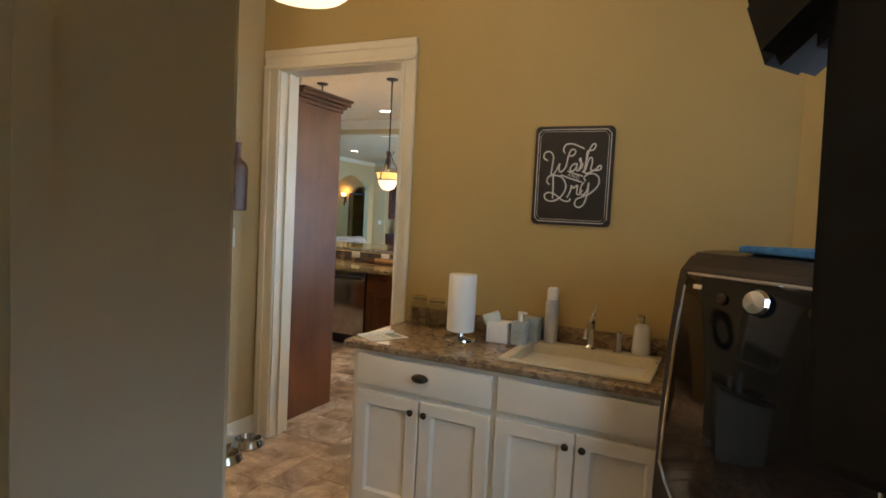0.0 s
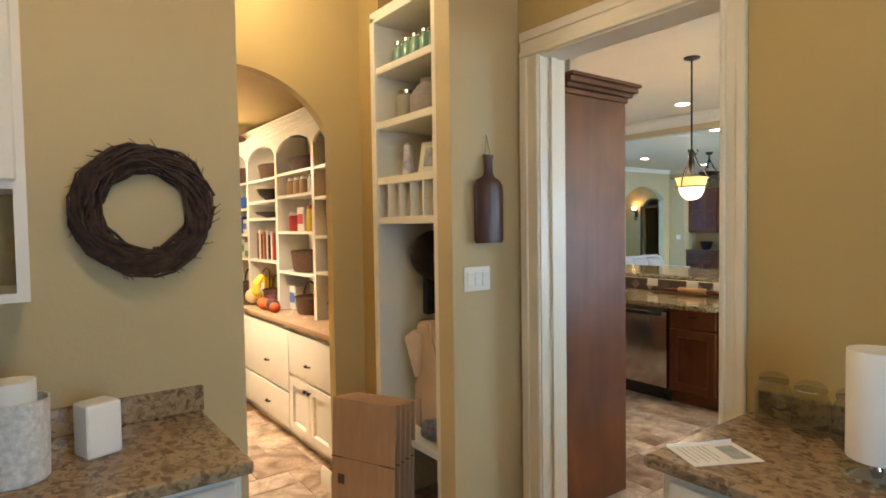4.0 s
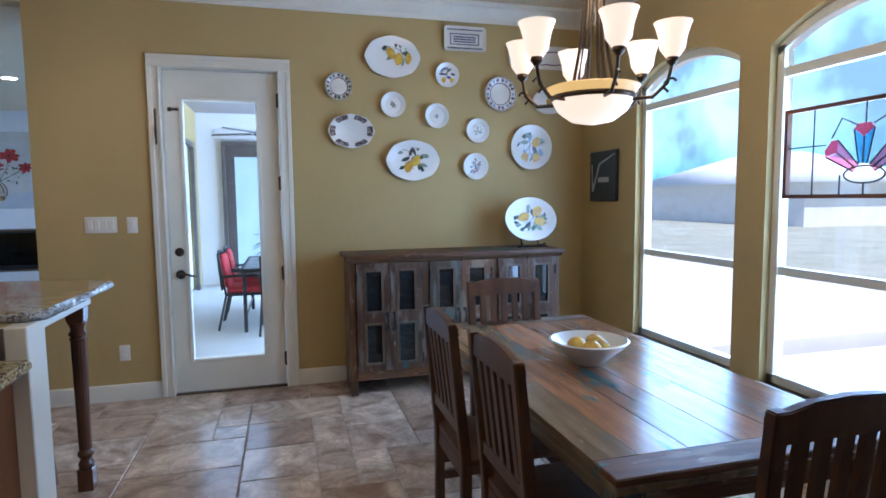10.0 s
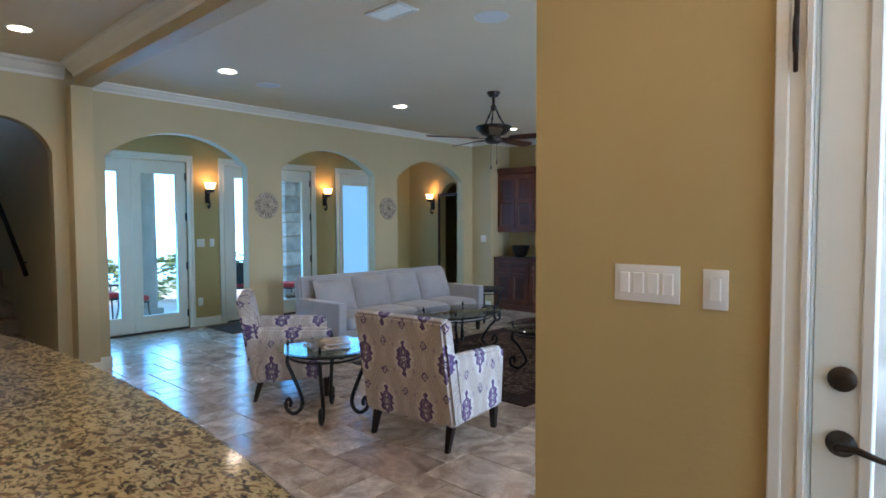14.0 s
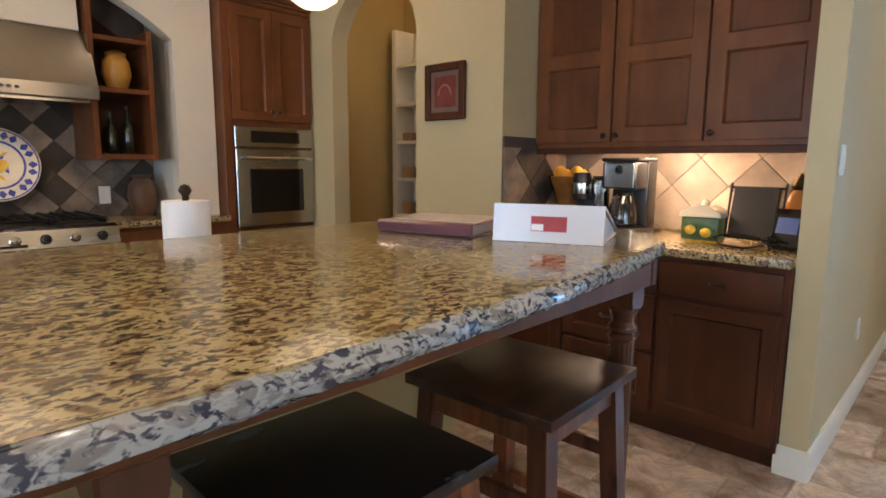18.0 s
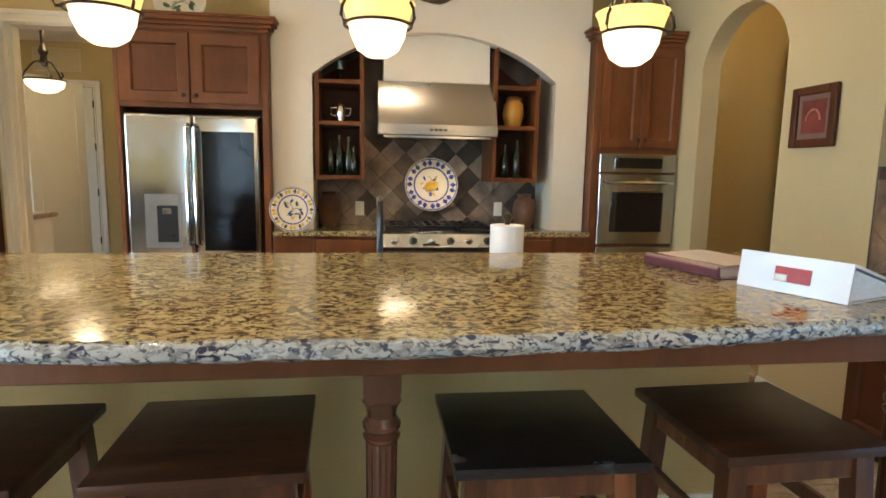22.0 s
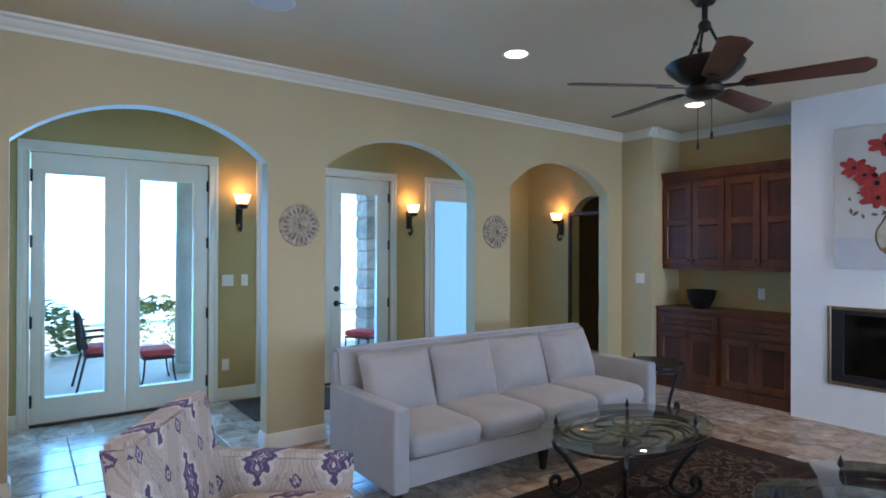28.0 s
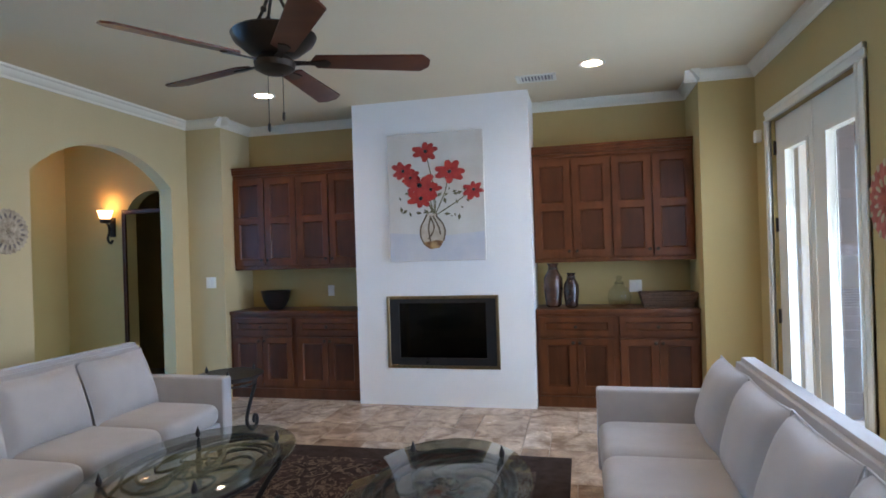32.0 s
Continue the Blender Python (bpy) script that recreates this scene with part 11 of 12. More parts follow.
bw = thing("bowl", "dark ribbed pottery bowl on the built-in counter", "bowl", (-9.28, 17.10, 0.905))
part("body", Geo().lathe([(0.075, 0.0), (0.09, 0.012), (0.135, 0.10), (0.155, 0.19), (0.163, 0.20), (0.150, 0.195), (0.125, 0.10), (0.02, 0.03)], 28), M_IRON, bw)
for x, y, s, c in ((-6.33, 17.12, 1.0, (0.045, 0.018, 0.010)), (-6.16, 17.06, 0.78, (0.022, 0.010, 0.007))):
    v = thing("vase", "tall glazed brown pottery vase on the built-in counter", "vase", (x, y, 0.905), 0, "brown vases")
    part("body", Geo().lathe([(r * s, z * s) for r, z in ((0.055, 0), (0.075, 0.02), (0.095, 0.18), (0.090, 0.28), (0.05, 0.35), (0.042, 0.39), (0.058, 0.42), (0.05, 0.42), (0.035, 0.38), (0.02, 0.1))], 28), surface("brown_glaze", c, (c[0] * 2, c[1] * 2, c[2] * 2), 8, 0.25, coat=0.4), v)
    part("neck_band", ring(0.044 * s, 0.044 * s, 0.37 * s, 0.008), M_BRONZE, v)
jar = thing("glass_jar", "round clear glass jar with a stopper", "jar", (-5.72, 17.12, 0.905))
part("body", Geo().lathe([(0.05, 0), (0.095, 0.02), (0.11, 0.09), (0.09, 0.16), (0.045, 0.195), (0.045, 0.215), (0.052, 0.22)], 28), M_GLASSJAR, jar)
part("stopper", Geo().lathe([(0.04, 0.21), (0.05, 0.222), (0.035, 0.235), (0.018, 0.245), (0.03, 0.265), (0.025, 0.285), (0.005, 0.29)], 20), M_GLASSJAR, jar)
bk = thing("basket", "long low dark woven basket on the built-in counter", "basket", (-5.30, 17.08, 0.905))
g = Geo()
for k in range(6):
    hw, hd, z = 0.21 + 0.006 * k, 0.10 + 0.004 * k, 0.014 + 0.022 * k
    g.tube([(-hw, -hd, z), (hw, -hd, z), (hw, hd, z), (-hw, hd, z)], 0.0135, 6, None, True)
g.box(-0.21, 0.21, -0.10, 0.10, 0, 0.012)
part("weave", g, M_BASKET, bk)

# plaques, sconces


def medallion(name, label, loc, rz, r, mats, petals=26):
    ob = thing(name, label, "wall plaque", loc, rz, "carved plaques" if petals > 20 else "")
    m = Matrix.Rotation(radians(90), 4, "X")
    part("back_disc", Geo().lathe([(0.02, 0), (r, 0), (r * 0.98, 0.012), (r * 0.6, 0.02), (0.01, 0.026)], 40, m), mats[0], ob)
    for k, (rr, ln, count) in enumerate(((0.92, 0.22, petals), (0.70, 0.24, petals - 6), (0.47, 0.24, 14), (0.24, 0.22, 8))):
        g = Geo()
        for i in range(count):
            a = 360 * i / count + 7 * k
            g.ball(rr * r, 0, 0, ln * r * 0.55, 8, 1.0, m @ Matrix.Rotation(radians(a), 4, "Z") @ Matrix.Translation((0, 0, 0.012 + 0.006 * k)) @ Matrix.Diagonal((1, 3.2 * rr / count / ln * 0.9 if ln else 1, 0.22, 1)))
        part("petal_ring", g, mats[(k + 1) % len(mats)], ob)
    part("boss", Geo().ball(0, -0.035, 0, r * 0.14, 12, 1), mats[0], ob)
    return ob


M_CARVE = surface("weathered_grey_carving", (0.24, 0.18, 0.12), (0.55, 0.46, 0.34), 28, 0.8, bump=0.5, bscale=80)
M_CARVED = surface("weathered_carving_dark", (0.10, 0.08, 0.07), (0.30, 0.25, 0.21), 24, 0.8, bump=0.4, bscale=80)
medallion("carved_medallion", "round carved grey-white flower medallion on the wall", (-10.129, 12.744, 1.727), 90, 0.165, (M_CARVE, M_CARVE, M_CARVED))
medallion("carved_medallion", "round carved grey-white flower medallion on the wall", (-10.129, 14.80, 1.722), 90, 0.165, (M_CARVE, M_CARVE, M_CARVED))
medallion("carved_plaque", "reddish and green carved ornate plaque on the wall", (-4.612, 14.62, 1.66), -90, 0.20, (surface("red_painted_carving", (0.34, 0.06, 0.04), (0.5, 0.14, 0.09), 14, 0.6), surface("pale_painted_carving", (0.42, 0.36, 0.22), (0.56, 0.48, 0.32), 14, 0.6)), 18)


def sconce(x, y, z, rz):
    ob = thing("wall_sconce", "bronze scroll wall sconce with a lit amber glass cup", "lamp", (x, y, z), rz, "lit wall sconces")
    part("backplate", Geo().box(-0.035, 0.035, -0.018, 0, -0.20, 0.02, 0.008), M_BRONZE, ob)
    part("bracket", Geo().tube(spline([(0, -0.015, -0.24), (0, -0.05, -0.27), (0, -0.085, -0.22), (0, -0.06, -0.14), (0, -0.07, -0.07), (0, -0.11, -0.03)]), 0.014, 8), M_BRONZE, ob)
    part("cup_holder", Geo().lathe([(0.02, -0.05), (0.05, -0.045), (0.062, -0.005), (0.05, 0.0)], 20, Matrix.Translation((0, -0.11, 0))), M_BRONZE, ob)
    part("glass_cup", Geo().lathe([(0.045, 0.0), (0.06, 0.02), (0.075, 0.075), (0.085, 0.095), (0.078, 0.095), (0.055, 0.03), (0.02, 0.012)], 24, Matrix.Translation((0, -0.11, 0))), M_SCONCE, ob, "glowing amber glass cup")
    a = radians(rz)
    point_lamp("sconce_bulb", (x + 0.11 * math.sin(a), y - 0.11 * math.cos(a), z + 0.12), 1.0, (1.0, 0.56, 0.22), 0.03)
    return ob


sconce(-11.85, 12.79, 2.0, 90)
sconce(-11.85, 14.87, 2.0, 90)
sconce(-11.20, 16.95, 1.95, 0)

# ceiling fixtures
for lst, zc in ((KITCHEN_CANS, CEIL), (LIVING_CANS, LIV_CEIL), (PATIO_CANS, 3.0)):
    for cx, cy in lst:
        ob = thing("downlight", "round white recessed ceiling light, lit", "ceiling light", (cx, cy, zc), 0, "recessed downlights")
        part("trim_ring", Geo().lathe([(0.078, -0.004), (0.10, -0.008), (0.105, -0.003), (0.105, 0.0), (0.078, 0.0)], 28), M_TRIM, ob)
        part("lens", Geo().lathe([(0.01, -0.006), (0.079, -0.004), (0.079, -0.001)], 28), M_CANLIT, ob, "glowing warm lens")
for cx, cy in ((-8.99, 12.12), (-6.07, 12.12)):
    ob = thing("ceiling_speaker", "round white ceiling speaker grille", "speaker", (cx, cy, LIV_CEIL), 0, "ceiling speakers")
    part("rim", Geo().lathe([(0.112, -0.003), (0.118, -0.007), (0.124, -0.003), (0.124, 0)], 32), M_TRIM, ob)
    part("grille", Geo().lathe([(0.01, -0.006), (0.112, -0.004), (0.112, 0)], 32), surface("speaker_grille", (0.60, 0.60, 0.58), (0.7, 0.7, 0.68), 300, 0.6, bump=0.4, bscale=500), ob)
for cx, cy in ((-6.50, 11.57), (-6.39, 16.45)):
    ob = thing("ceiling_vent", "white slatted air vent in the ceiling", "vent", (cx, cy, LIV_CEIL), 0, "ceiling vents")
    g = Geo()
    g.box(-0.17, 0.17, -0.10, -0.075, -0.012, 0, 0.003, 1).box(-0.17, 0.17, 0.075, 0.10, -0.012, 0, 0.003, 1).box(-0.17, -0.14, -0.075, 0.075, -0.012, 0, 0.003, 1).box(0.14, 0.17, -0.075, 0.075, -0.012, 0, 0.003, 1)
    part("frame", g, M_TRIM, ob)
    part("backing", Geo().box(-0.14, 0.14, -0.075, 0.075, -0.002, -0.001), M_BLACK, ob)
    for k in range(10):
        part("slat", Geo().box(-0.004, 0.004, -0.072, 0.072, -0.012, 0.0, 0, 1, Matrix.Translation((-0.125 + 0.028 * k, 0, -0.003)) @ Matrix.Rotation(radians(35), 4, "Y")), M_TRIM, ob)

# stairs
st = thing("stairs", "straight flight of stairs with brown carpet", "stairs", kind="structure")
RISE, GOING = 0.178, 0.285
for k in range(13):
    x1, top = -11.74 - GOING * k, RISE * (k + 1)
    g = Geo()
    g.box(x1 - GOING - 0.03, x1, 9.552, 10.518, 0 if k < 3 else top - 0.45, top - 0.02)
    g.box(x1 - GOING - 0.03, x1 + 0.030, 9.552, 10.518, top - 0.045, top, 0.020, 3)
    part("step", g, M_CARPET, st)
part("landing", Geo().box(-16.0, -15.50, 9.0, 10.518, 2.1, 2.314), M_CARPET, st)
hr = thing("handrail", "dark wooden handrail on the stair wall", "handrail")
part("rail", Geo().tube([(-11.28, 10.44, 0.94), (-11.40, 10.44, 1.03), (-14.25, 10.44, 2.88), (-14.40, 10.44, 2.90)], 0.026, 10), M_SOFALEG, hr)
for x in (-11.6, -12.9, -14.1):
    z = 1.03 + (-11.40 - x) * 0.649
    part("bracket", Geo().tube([(x, 10.518, z - 0.10), (x, 10.45, z - 0.09), (x, 10.44, z - 0.02)], 0.008), M_BRONZE, hr)
nw = thing("newel_post", "carved dark wooden post at the stair landing", "post", (-15.34, 9.60, 2.314))
part("shaft", Geo().lathe([(0.05, 0), (0.055, 0.2), (0.035, 0.26), (0.055, 0.36), (0.03, 0.46), (0.045, 0.62), (0.03, 0.78), (0.055, 0.86), (0.055, 1.1), (0.03, 1.16), (0.05, 1.24), (0.01, 1.32)], 16), M_SOFALEG, nw)
vs = thing("vase", "tall black vase on the stair landing", "vase", (-15.62, 9.66, 2.314))
part("body", Geo().lathe([(0.08, 0), (0.14, 0.11), (0.155, 0.34), (0.10, 0.54), (0.05, 0.66), (0.07, 0.74), (0.055, 0.74), (0.03, 0.15)], 20), M_BLACK, vs)
ws = thing("window_4", "small bright window at the stair landing", "window", kind="structure")
g = Geo()
g.box(-16.10, -16.04, 9.42, 9.45, 3.40, 3.95).box(-16.10, -16.04, 9.77, 9.80, 3.40, 3.95).box(-16.10, -16.04, 9.45, 9.77, 3.40, 3.43).box(-16.10, -16.04, 9.45, 9.77, 3.92, 3.95)
part("window_frame", g, M_TRIM, ws)
part("pane", Geo().box(-16.075, -16.070, 9.45, 9.77, 3.43, 3.92), M_GLASS, ws).visible_shadow = False
# back hall
bh = thing("door_9", "dark wooden door ajar in the back hall", "door", (-10.55, 17.55, 0), 0, kind="structure")
part("door_leaf", Geo().box(-0.42, 0.30, 0, 0.04, 0.01, 2.1, 0.004, 1), M_BUILTINP, bh)
casing("trim_door_9", "y", 16.95, -1, -11.02, -10.36, 2.0, 0.05, M_BUILTINP)

# ---- patio and porch ----


def dark_door(name, x0, x1, y, z1):
    ob = thing(name, "dark brown framed patio door with frosted glass", "door", kind="structure")
    g = Geo()
    g.box(x0, x0 + 0.15, y, y + 0.06, -0.02, z1, 0.004, 1).box(x1 - 0.15, x1, y, y + 0.06, -0.02, z1, 0.004, 1).box(x0 + 0.15, x1 - 0.15, y, y + 0.06, z1 - 0.2, z1, 0.004, 1).box(x0 + 0.15, x1 - 0.15, y, y + 0.06, -0.02, 0.22, 0.004, 1)
    part("door_leaf", g, M_DARKFRAME, ob)
    part("pane", Geo().box(x0 + 0.15, x1 - 0.15, y + 0.025, y + 0.035, 0.22, z1 - 0.2), surface("frosted_pane", (0.50, 0.60, 0.62), (0.58, 0.68, 0.70), 2, 0.4), ob)
    g = Geo()
    g.box(x0 - 0.06, x0, y - 0.09, y + 0.02, -0.02, z1, 0.004, 1).box(x1, x1 + 0.06, y - 0.09, y + 0.02, -0.02, z1, 0.004, 1).box(x0 - 0.06, x1 + 0.06, y - 0.09, y + 0.02, z1, z1 + 0.07, 0.004, 1)
    part("frame", g, M_DARKFRAME, ob)
    part("lever_handle", Geo().tube([(x1 - 0.07, y, 0.95), (x1 - 0.07, y - 0.06, 0.95), (x1 - 0.17, y - 0.06, 0.94)], 0.011), M_BLACK, ob)
    return ob


dark_door("door_10", -4.00, -3.25, 16.83, 2.44)
structure("trim_door_10", Geo().box(-4.16, -2.2, 16.835, 16.868, 2.54, 2.72, 0.01), M_STUCCO, "stucco band above the patio door", "trim")
# the patio face of the living room doors is dark
for y0, y1 in ((14.91, 16.35), (13.45, 14.33), (11.65, 12.55)):
    ob = thing("trim_patio_frame", "dark brown door frame facing the patio", "door frame", kind="structure")
    part("jamb", Geo().box(-4.50, -4.44, y0 - 0.06, y0 + 0.04, -0.02, 2.44, 0.004, 1), M_DARKFRAME, ob)
    part("jamb", Geo().box(-4.50, -4.44, y1 - 0.04, y1 + 0.06, -0.02, 2.44, 0.004, 1), M_DARKFRAME, ob)
    part("head", Geo().box(-4.50, -4.44, y0 + 0.04, y1 - 0.04, 2.36, 2.44, 0.004, 1), M_DARKFRAME, ob)

M_PMETAL = surface("dark_patio_metal", (0.020, 0.019, 0.021), (0.04, 0.037, 0.038), 12, 0.45, 0.4, bump=0.1, bscale=80)
pt_t = thing("patio_table", "grey metal-framed patio dining table", "table", (-3.05, 13.50, -0.02))
M_TABLEGREY = surface("grey_table_top", (0.13, 0.135, 0.15), (0.19, 0.195, 0.21), 5, 0.3)
for k in range(3):
    part("tabletop", Geo().box(-0.44, 0.44, -0.745 + 0.50 * k, -0.253 + 0.50 * k, 0.695, 0.72, 0.004, 1), M_TABLEGREY, pt_t)
part("top_frame", pierced([-0.47, -0.441, 0.441, 0.47], [-0.775, -0.746, 0.748, 0.775], 0.0, 0.04, {(1, 1)}), M_PMETAL, pt_t).matrix_local = pose(0, 0, 0.728, -90)
for sx in (-1, 1):
    for sy in (-1, 1):
        part("leg", Geo().box(sx * 0.43 - 0.02, sx * 0.43 + 0.02, sy * 0.72 - 0.02, sy * 0.72 + 0.02, 0, 0.69, 0.004, 1), M_PMETAL, pt_t)
    part("stretcher", Geo().tube([(sx * 0.43, -0.72, 0.16), (sx * 0.43, 0.72, 0.16)], 0.012), M_PMETAL, pt_t)


def patio_chair(x, y, rz, label="dark metal patio chair with red cushions", back=True):
    ob = thing("patio_chair", label, "chair", (x, y, -0.02), rz, "red cushioned patio chairs")
    for s in (-1, 1):
        part("front_leg", Geo().tube([(s * 0.26, -0.25, 0.60), (s * 0.265, -0.27, 0.3), (s * 0.28, -0.29, 0)], 0.013), M_PMETAL, ob)
        part("back_leg", Geo().tube([(s * 0.25, 0.31, 0.88), (s * 0.25, 0.24, 0.40), (s * 0.28, 0.33, 0)], 0.013), M_PMETAL, ob)
        part("armrest", Geo().tube(spline([(s * 0.25, 0.28, 0.62), (s * 0.29, 0.0, 0.63), (s * 0.28, -0.25, 0.61)]), 0.016), M_PMETAL, ob)
    part("seat_frame", Geo().box(-0.25, 0.25, -0.25, 0.25, 0.39, 0.42, 0.006, 1), M_PMETAL, ob)
    part("seat_cushion", puff(Geo(), 0, -0.01, 0.455, 0.48, 0.50, 0.09, 0.25), M_RED, ob)
    m = Matrix.Translation((0, 0.25, 0.67)) @ Matrix.Rotation(radians(80), 4, "X")
    part("back_cushion", puff(Geo(), 0, 0, 0, 0.44, 0.40, 0.07 if back else 0.03, 0.25, m), M_RED if back else M_PMETAL, ob)
    g = Geo()
    for k in range(6):
        for d in (1, -1):
            x = -0.21 + 0.084 * k
            g.tube([(x, 0.285, 0.46), (x + 0.035 * d, 0.292, 0.54), (x, 0.30, 0.62), (x + 0.035 * d, 0.307, 0.70), (x, 0.312, 0.78), (x + 0.035 * d, 0.318, 0.87)], 0.009, 6)
    part("lattice_back", g, M_PMETAL, ob)
    part("top_rail", Geo().tube([(-0.25, 0.31, 0.88), (0, 0.325, 0.90), (0.25, 0.31, 0.88)], 0.015), M_PMETAL, ob)
    return ob


patio_chair(-3.46, 13.22, 90)
patio_chair(-3.46, 13.88, 92)
patio_chair(-3.04, 12.82, 180)
patio_chair(-3.05, 14.25, 2)
patio_chair(-2.62, 13.55, -90)
pp = thing("potted_plant", "leafy green plant in a dark pot on the patio table", "plant", (-3.04, 13.55, 0.705))
part("pot", Geo().lathe([(0.07, 0), (0.10, 0.12), (0.11, 0.13), (0.095, 0.13), (0.08, 0.11), (0.01, 0.10)], 20), M_BLACK, pp)
g = Geo()
for i in range(110):
    a, ln, up = rnd.uniform(0, 6.283), rnd.uniform(0.16, 0.36), rnd.uniform(0.2, 1.15)
    ca, sa = math.cos(a), math.sin(a)
    m = Matrix.Translation((0.03 * ca, 0.03 * sa, 0.11)) @ Matrix.Rotation(a, 4, "Z")
    w = rnd.uniform(0.018, 0.034)
    pts = [(ln * q, ln * (up * q * 1.5 - 0.9 * q * q)) for q in (0, 0.35, 0.7, 1.0)]
    t = bmesh.new()
    rows = [[t.verts.new((p[0], -w * k, p[1])), t.verts.new((p[0], 0, p[1] - 0.005)), t.verts.new((p[0], w * k, p[1]))] for p, k in zip(pts, (0.3, 1, 0.8, 0.05))]
    for r0, r1 in zip(rows, rows[1:]):
        t.faces.new((r0[0], r0[1], r1[1], r1[0]))
        t.faces.new((r0[1], r0[2], r1[2], r1[1]))
    g._take(t, m)
part("foliage", g, M_LEAF, pp)
ceiling_fan("dark ceiling fan on a long rod over the patio", (-3.22, 13.3, 2.26), 3.0, [15, 87, 159, 231, 303], 0.66, M_DARKFRAME, 1, M_PMETAL)

# porch beyond the gallery doors
M_PORCHSTONE = surface("pale_porch_stone", (0.42, 0.41, 0.40), (0.55, 0.54, 0.52), 5, 0.8, bump=0.4, bscale=30)
cl = thing("porch_column", "round grey stone porch column", "column", (-13.90, 12.72, -0.05))
part("shaft", Geo().lathe([(0.125, 0.12), (0.13, 0.6), (0.115, 2.9)], 28), M_PORCHSTONE, cl)
part("base", Geo().box(-0.17, 0.17, -0.17, 0.17, 0, 0.12, 0.015), M_PORCHSTONE, cl)
part("capital", Geo().box(-0.16, 0.16, -0.16, 0.16, 2.9, 3.10, 0.02), M_PORCHSTONE, cl)
pier = thing("porch_pier", "broad porch pier clad in rough pale fieldstone", "pier", (-14.4, 15.45, -0.05))
part("core", Geo().box(0.03, 0.37, 0.03, 1.17, 0, 3.09), M_GROUT, pier)
M_FIELDSTONE = surface("fieldstone", (0.34, 0.32, 0.31), (0.60, 0.57, 0.54), 7, 0.85, bump=0.6, bscale=18, vary=0.3)
prnd = random.Random(17)
z = 0.0
while z < 2.95:
    h = prnd.uniform(0.16, 0.34)
    cuts = [0.0, prnd.uniform(0.2, 0.5), prnd.uniform(0.65, 0.95), 1.2]
    for y0, y1 in zip(cuts, cuts[1:]):
        e0, e1 = prnd.uniform(-0.03, 0.03), prnd.uniform(-0.03, 0.03)
        top = min(z + h, 3.08)
        g = Geo().prism([(y0 + 0.008, z + 0.008 + max(e0, 0)), (y1 - 0.008, z + 0.008 + max(e1, 0)), (y1 - 0.008 - abs(e0) * 0.6, top - 0.008), (y0 + 0.008 + abs(e1) * 0.6, top - 0.008)], 0.0, 0.4, "x", bev=0.014)
        part("stone", g.wob(0.010, 7, z), M_FIELDSTONE, pier)
    z += h
patio_chair(-13.40, 11.78, 180, "dark metal porch chair with a red seat cushion", False).location.z = -0.05
patio_chair(-13.30, 14.05, 250, "dark metal porch chair with a red seat cushion", False).location.z = -0.05
ot = thing("footstool", "low dark metal footstool with a red cushion on the porch", "footstool", (-13.40, 12.28, -0.05))
part("cushion", puff(Geo(), 0, 0, 0.37, 0.46, 0.36, 0.09, 0.25), M_RED, ot)
part("frame", Geo().box(-0.22, 0.22, -0.17, 0.17, 0.30, 0.325, 0.006, 1), M_PMETAL, ot)
for sx in (-1, 1):
    for sy in (-1, 1):
        part("leg", Geo().tube(spline([(sx * 0.20, sy * 0.15, 0.31), (sx * 0.21, sy * 0.16, 0.15), (sx * 0.24, sy * 0.19, 0.0)]), 0.011, 8), M_PMETAL, ot)
copy_thing(ot, pose(-13.35, 15.05, -0.05, 0, 0, 25))
pot = thing("porch_pot", "low red-brown pot beside the entry door", "pot", (-12.5, 14.75, -0.05))
part("body", Geo().lathe([(0.12, 0), (0.20, 0.16), (0.22, 0.26), (0.24, 0.28), (0.2, 0.28), (0.02, 0.2)], 24), M_TERRA, pot)
g = Geo()
M_SHRUB = surface("sunlit_shrub_leaf", (0.12, 0.22, 0.09), (0.20, 0.30, 0.14), 9.0, 0.6)
for i in range(3600):
    cx, cy, rr = ((-16.2, 11.0, 0.9), (-16.8, 12.9, 0.8), (-16.0, 14.2, 1.0), (-17.0, 15.3, 1.1), (-16.6, 10.2, 0.8))[i % 5]
    a, b2 = rnd.uniform(0, 6.283), rnd.uniform(-0.3, 1.5)
    q = rr * rnd.uniform(0.6, 1.0)
    c = Vector((cx + q * math.cos(a) * math.cos(b2), cy + q * math.sin(a) * math.cos(b2), max(-0.2, 0.10 + 0.8 * q * math.sin(b2))))
    s = rnd.uniform(0.05, 0.10)
    t = bmesh.new()
    vs4 = [t.verts.new(v) for v in ((-s, 0, 0), (0, -0.45 * s, 0), (s, 0, 0), (0, 0.45 * s, 0.2 * s))]
    t.faces.new(vs4)
    g._take(t, Matrix.Translation(c) @ Matrix.Rotation(a, 4, "Z") @ Matrix.Rotation(rnd.uniform(-1.3, 1.3), 4, "X"))
solid("shrubs", g, M_SHRUB, "sunlit green shrubs beyond the porch", "shrubs", kind="stuff")

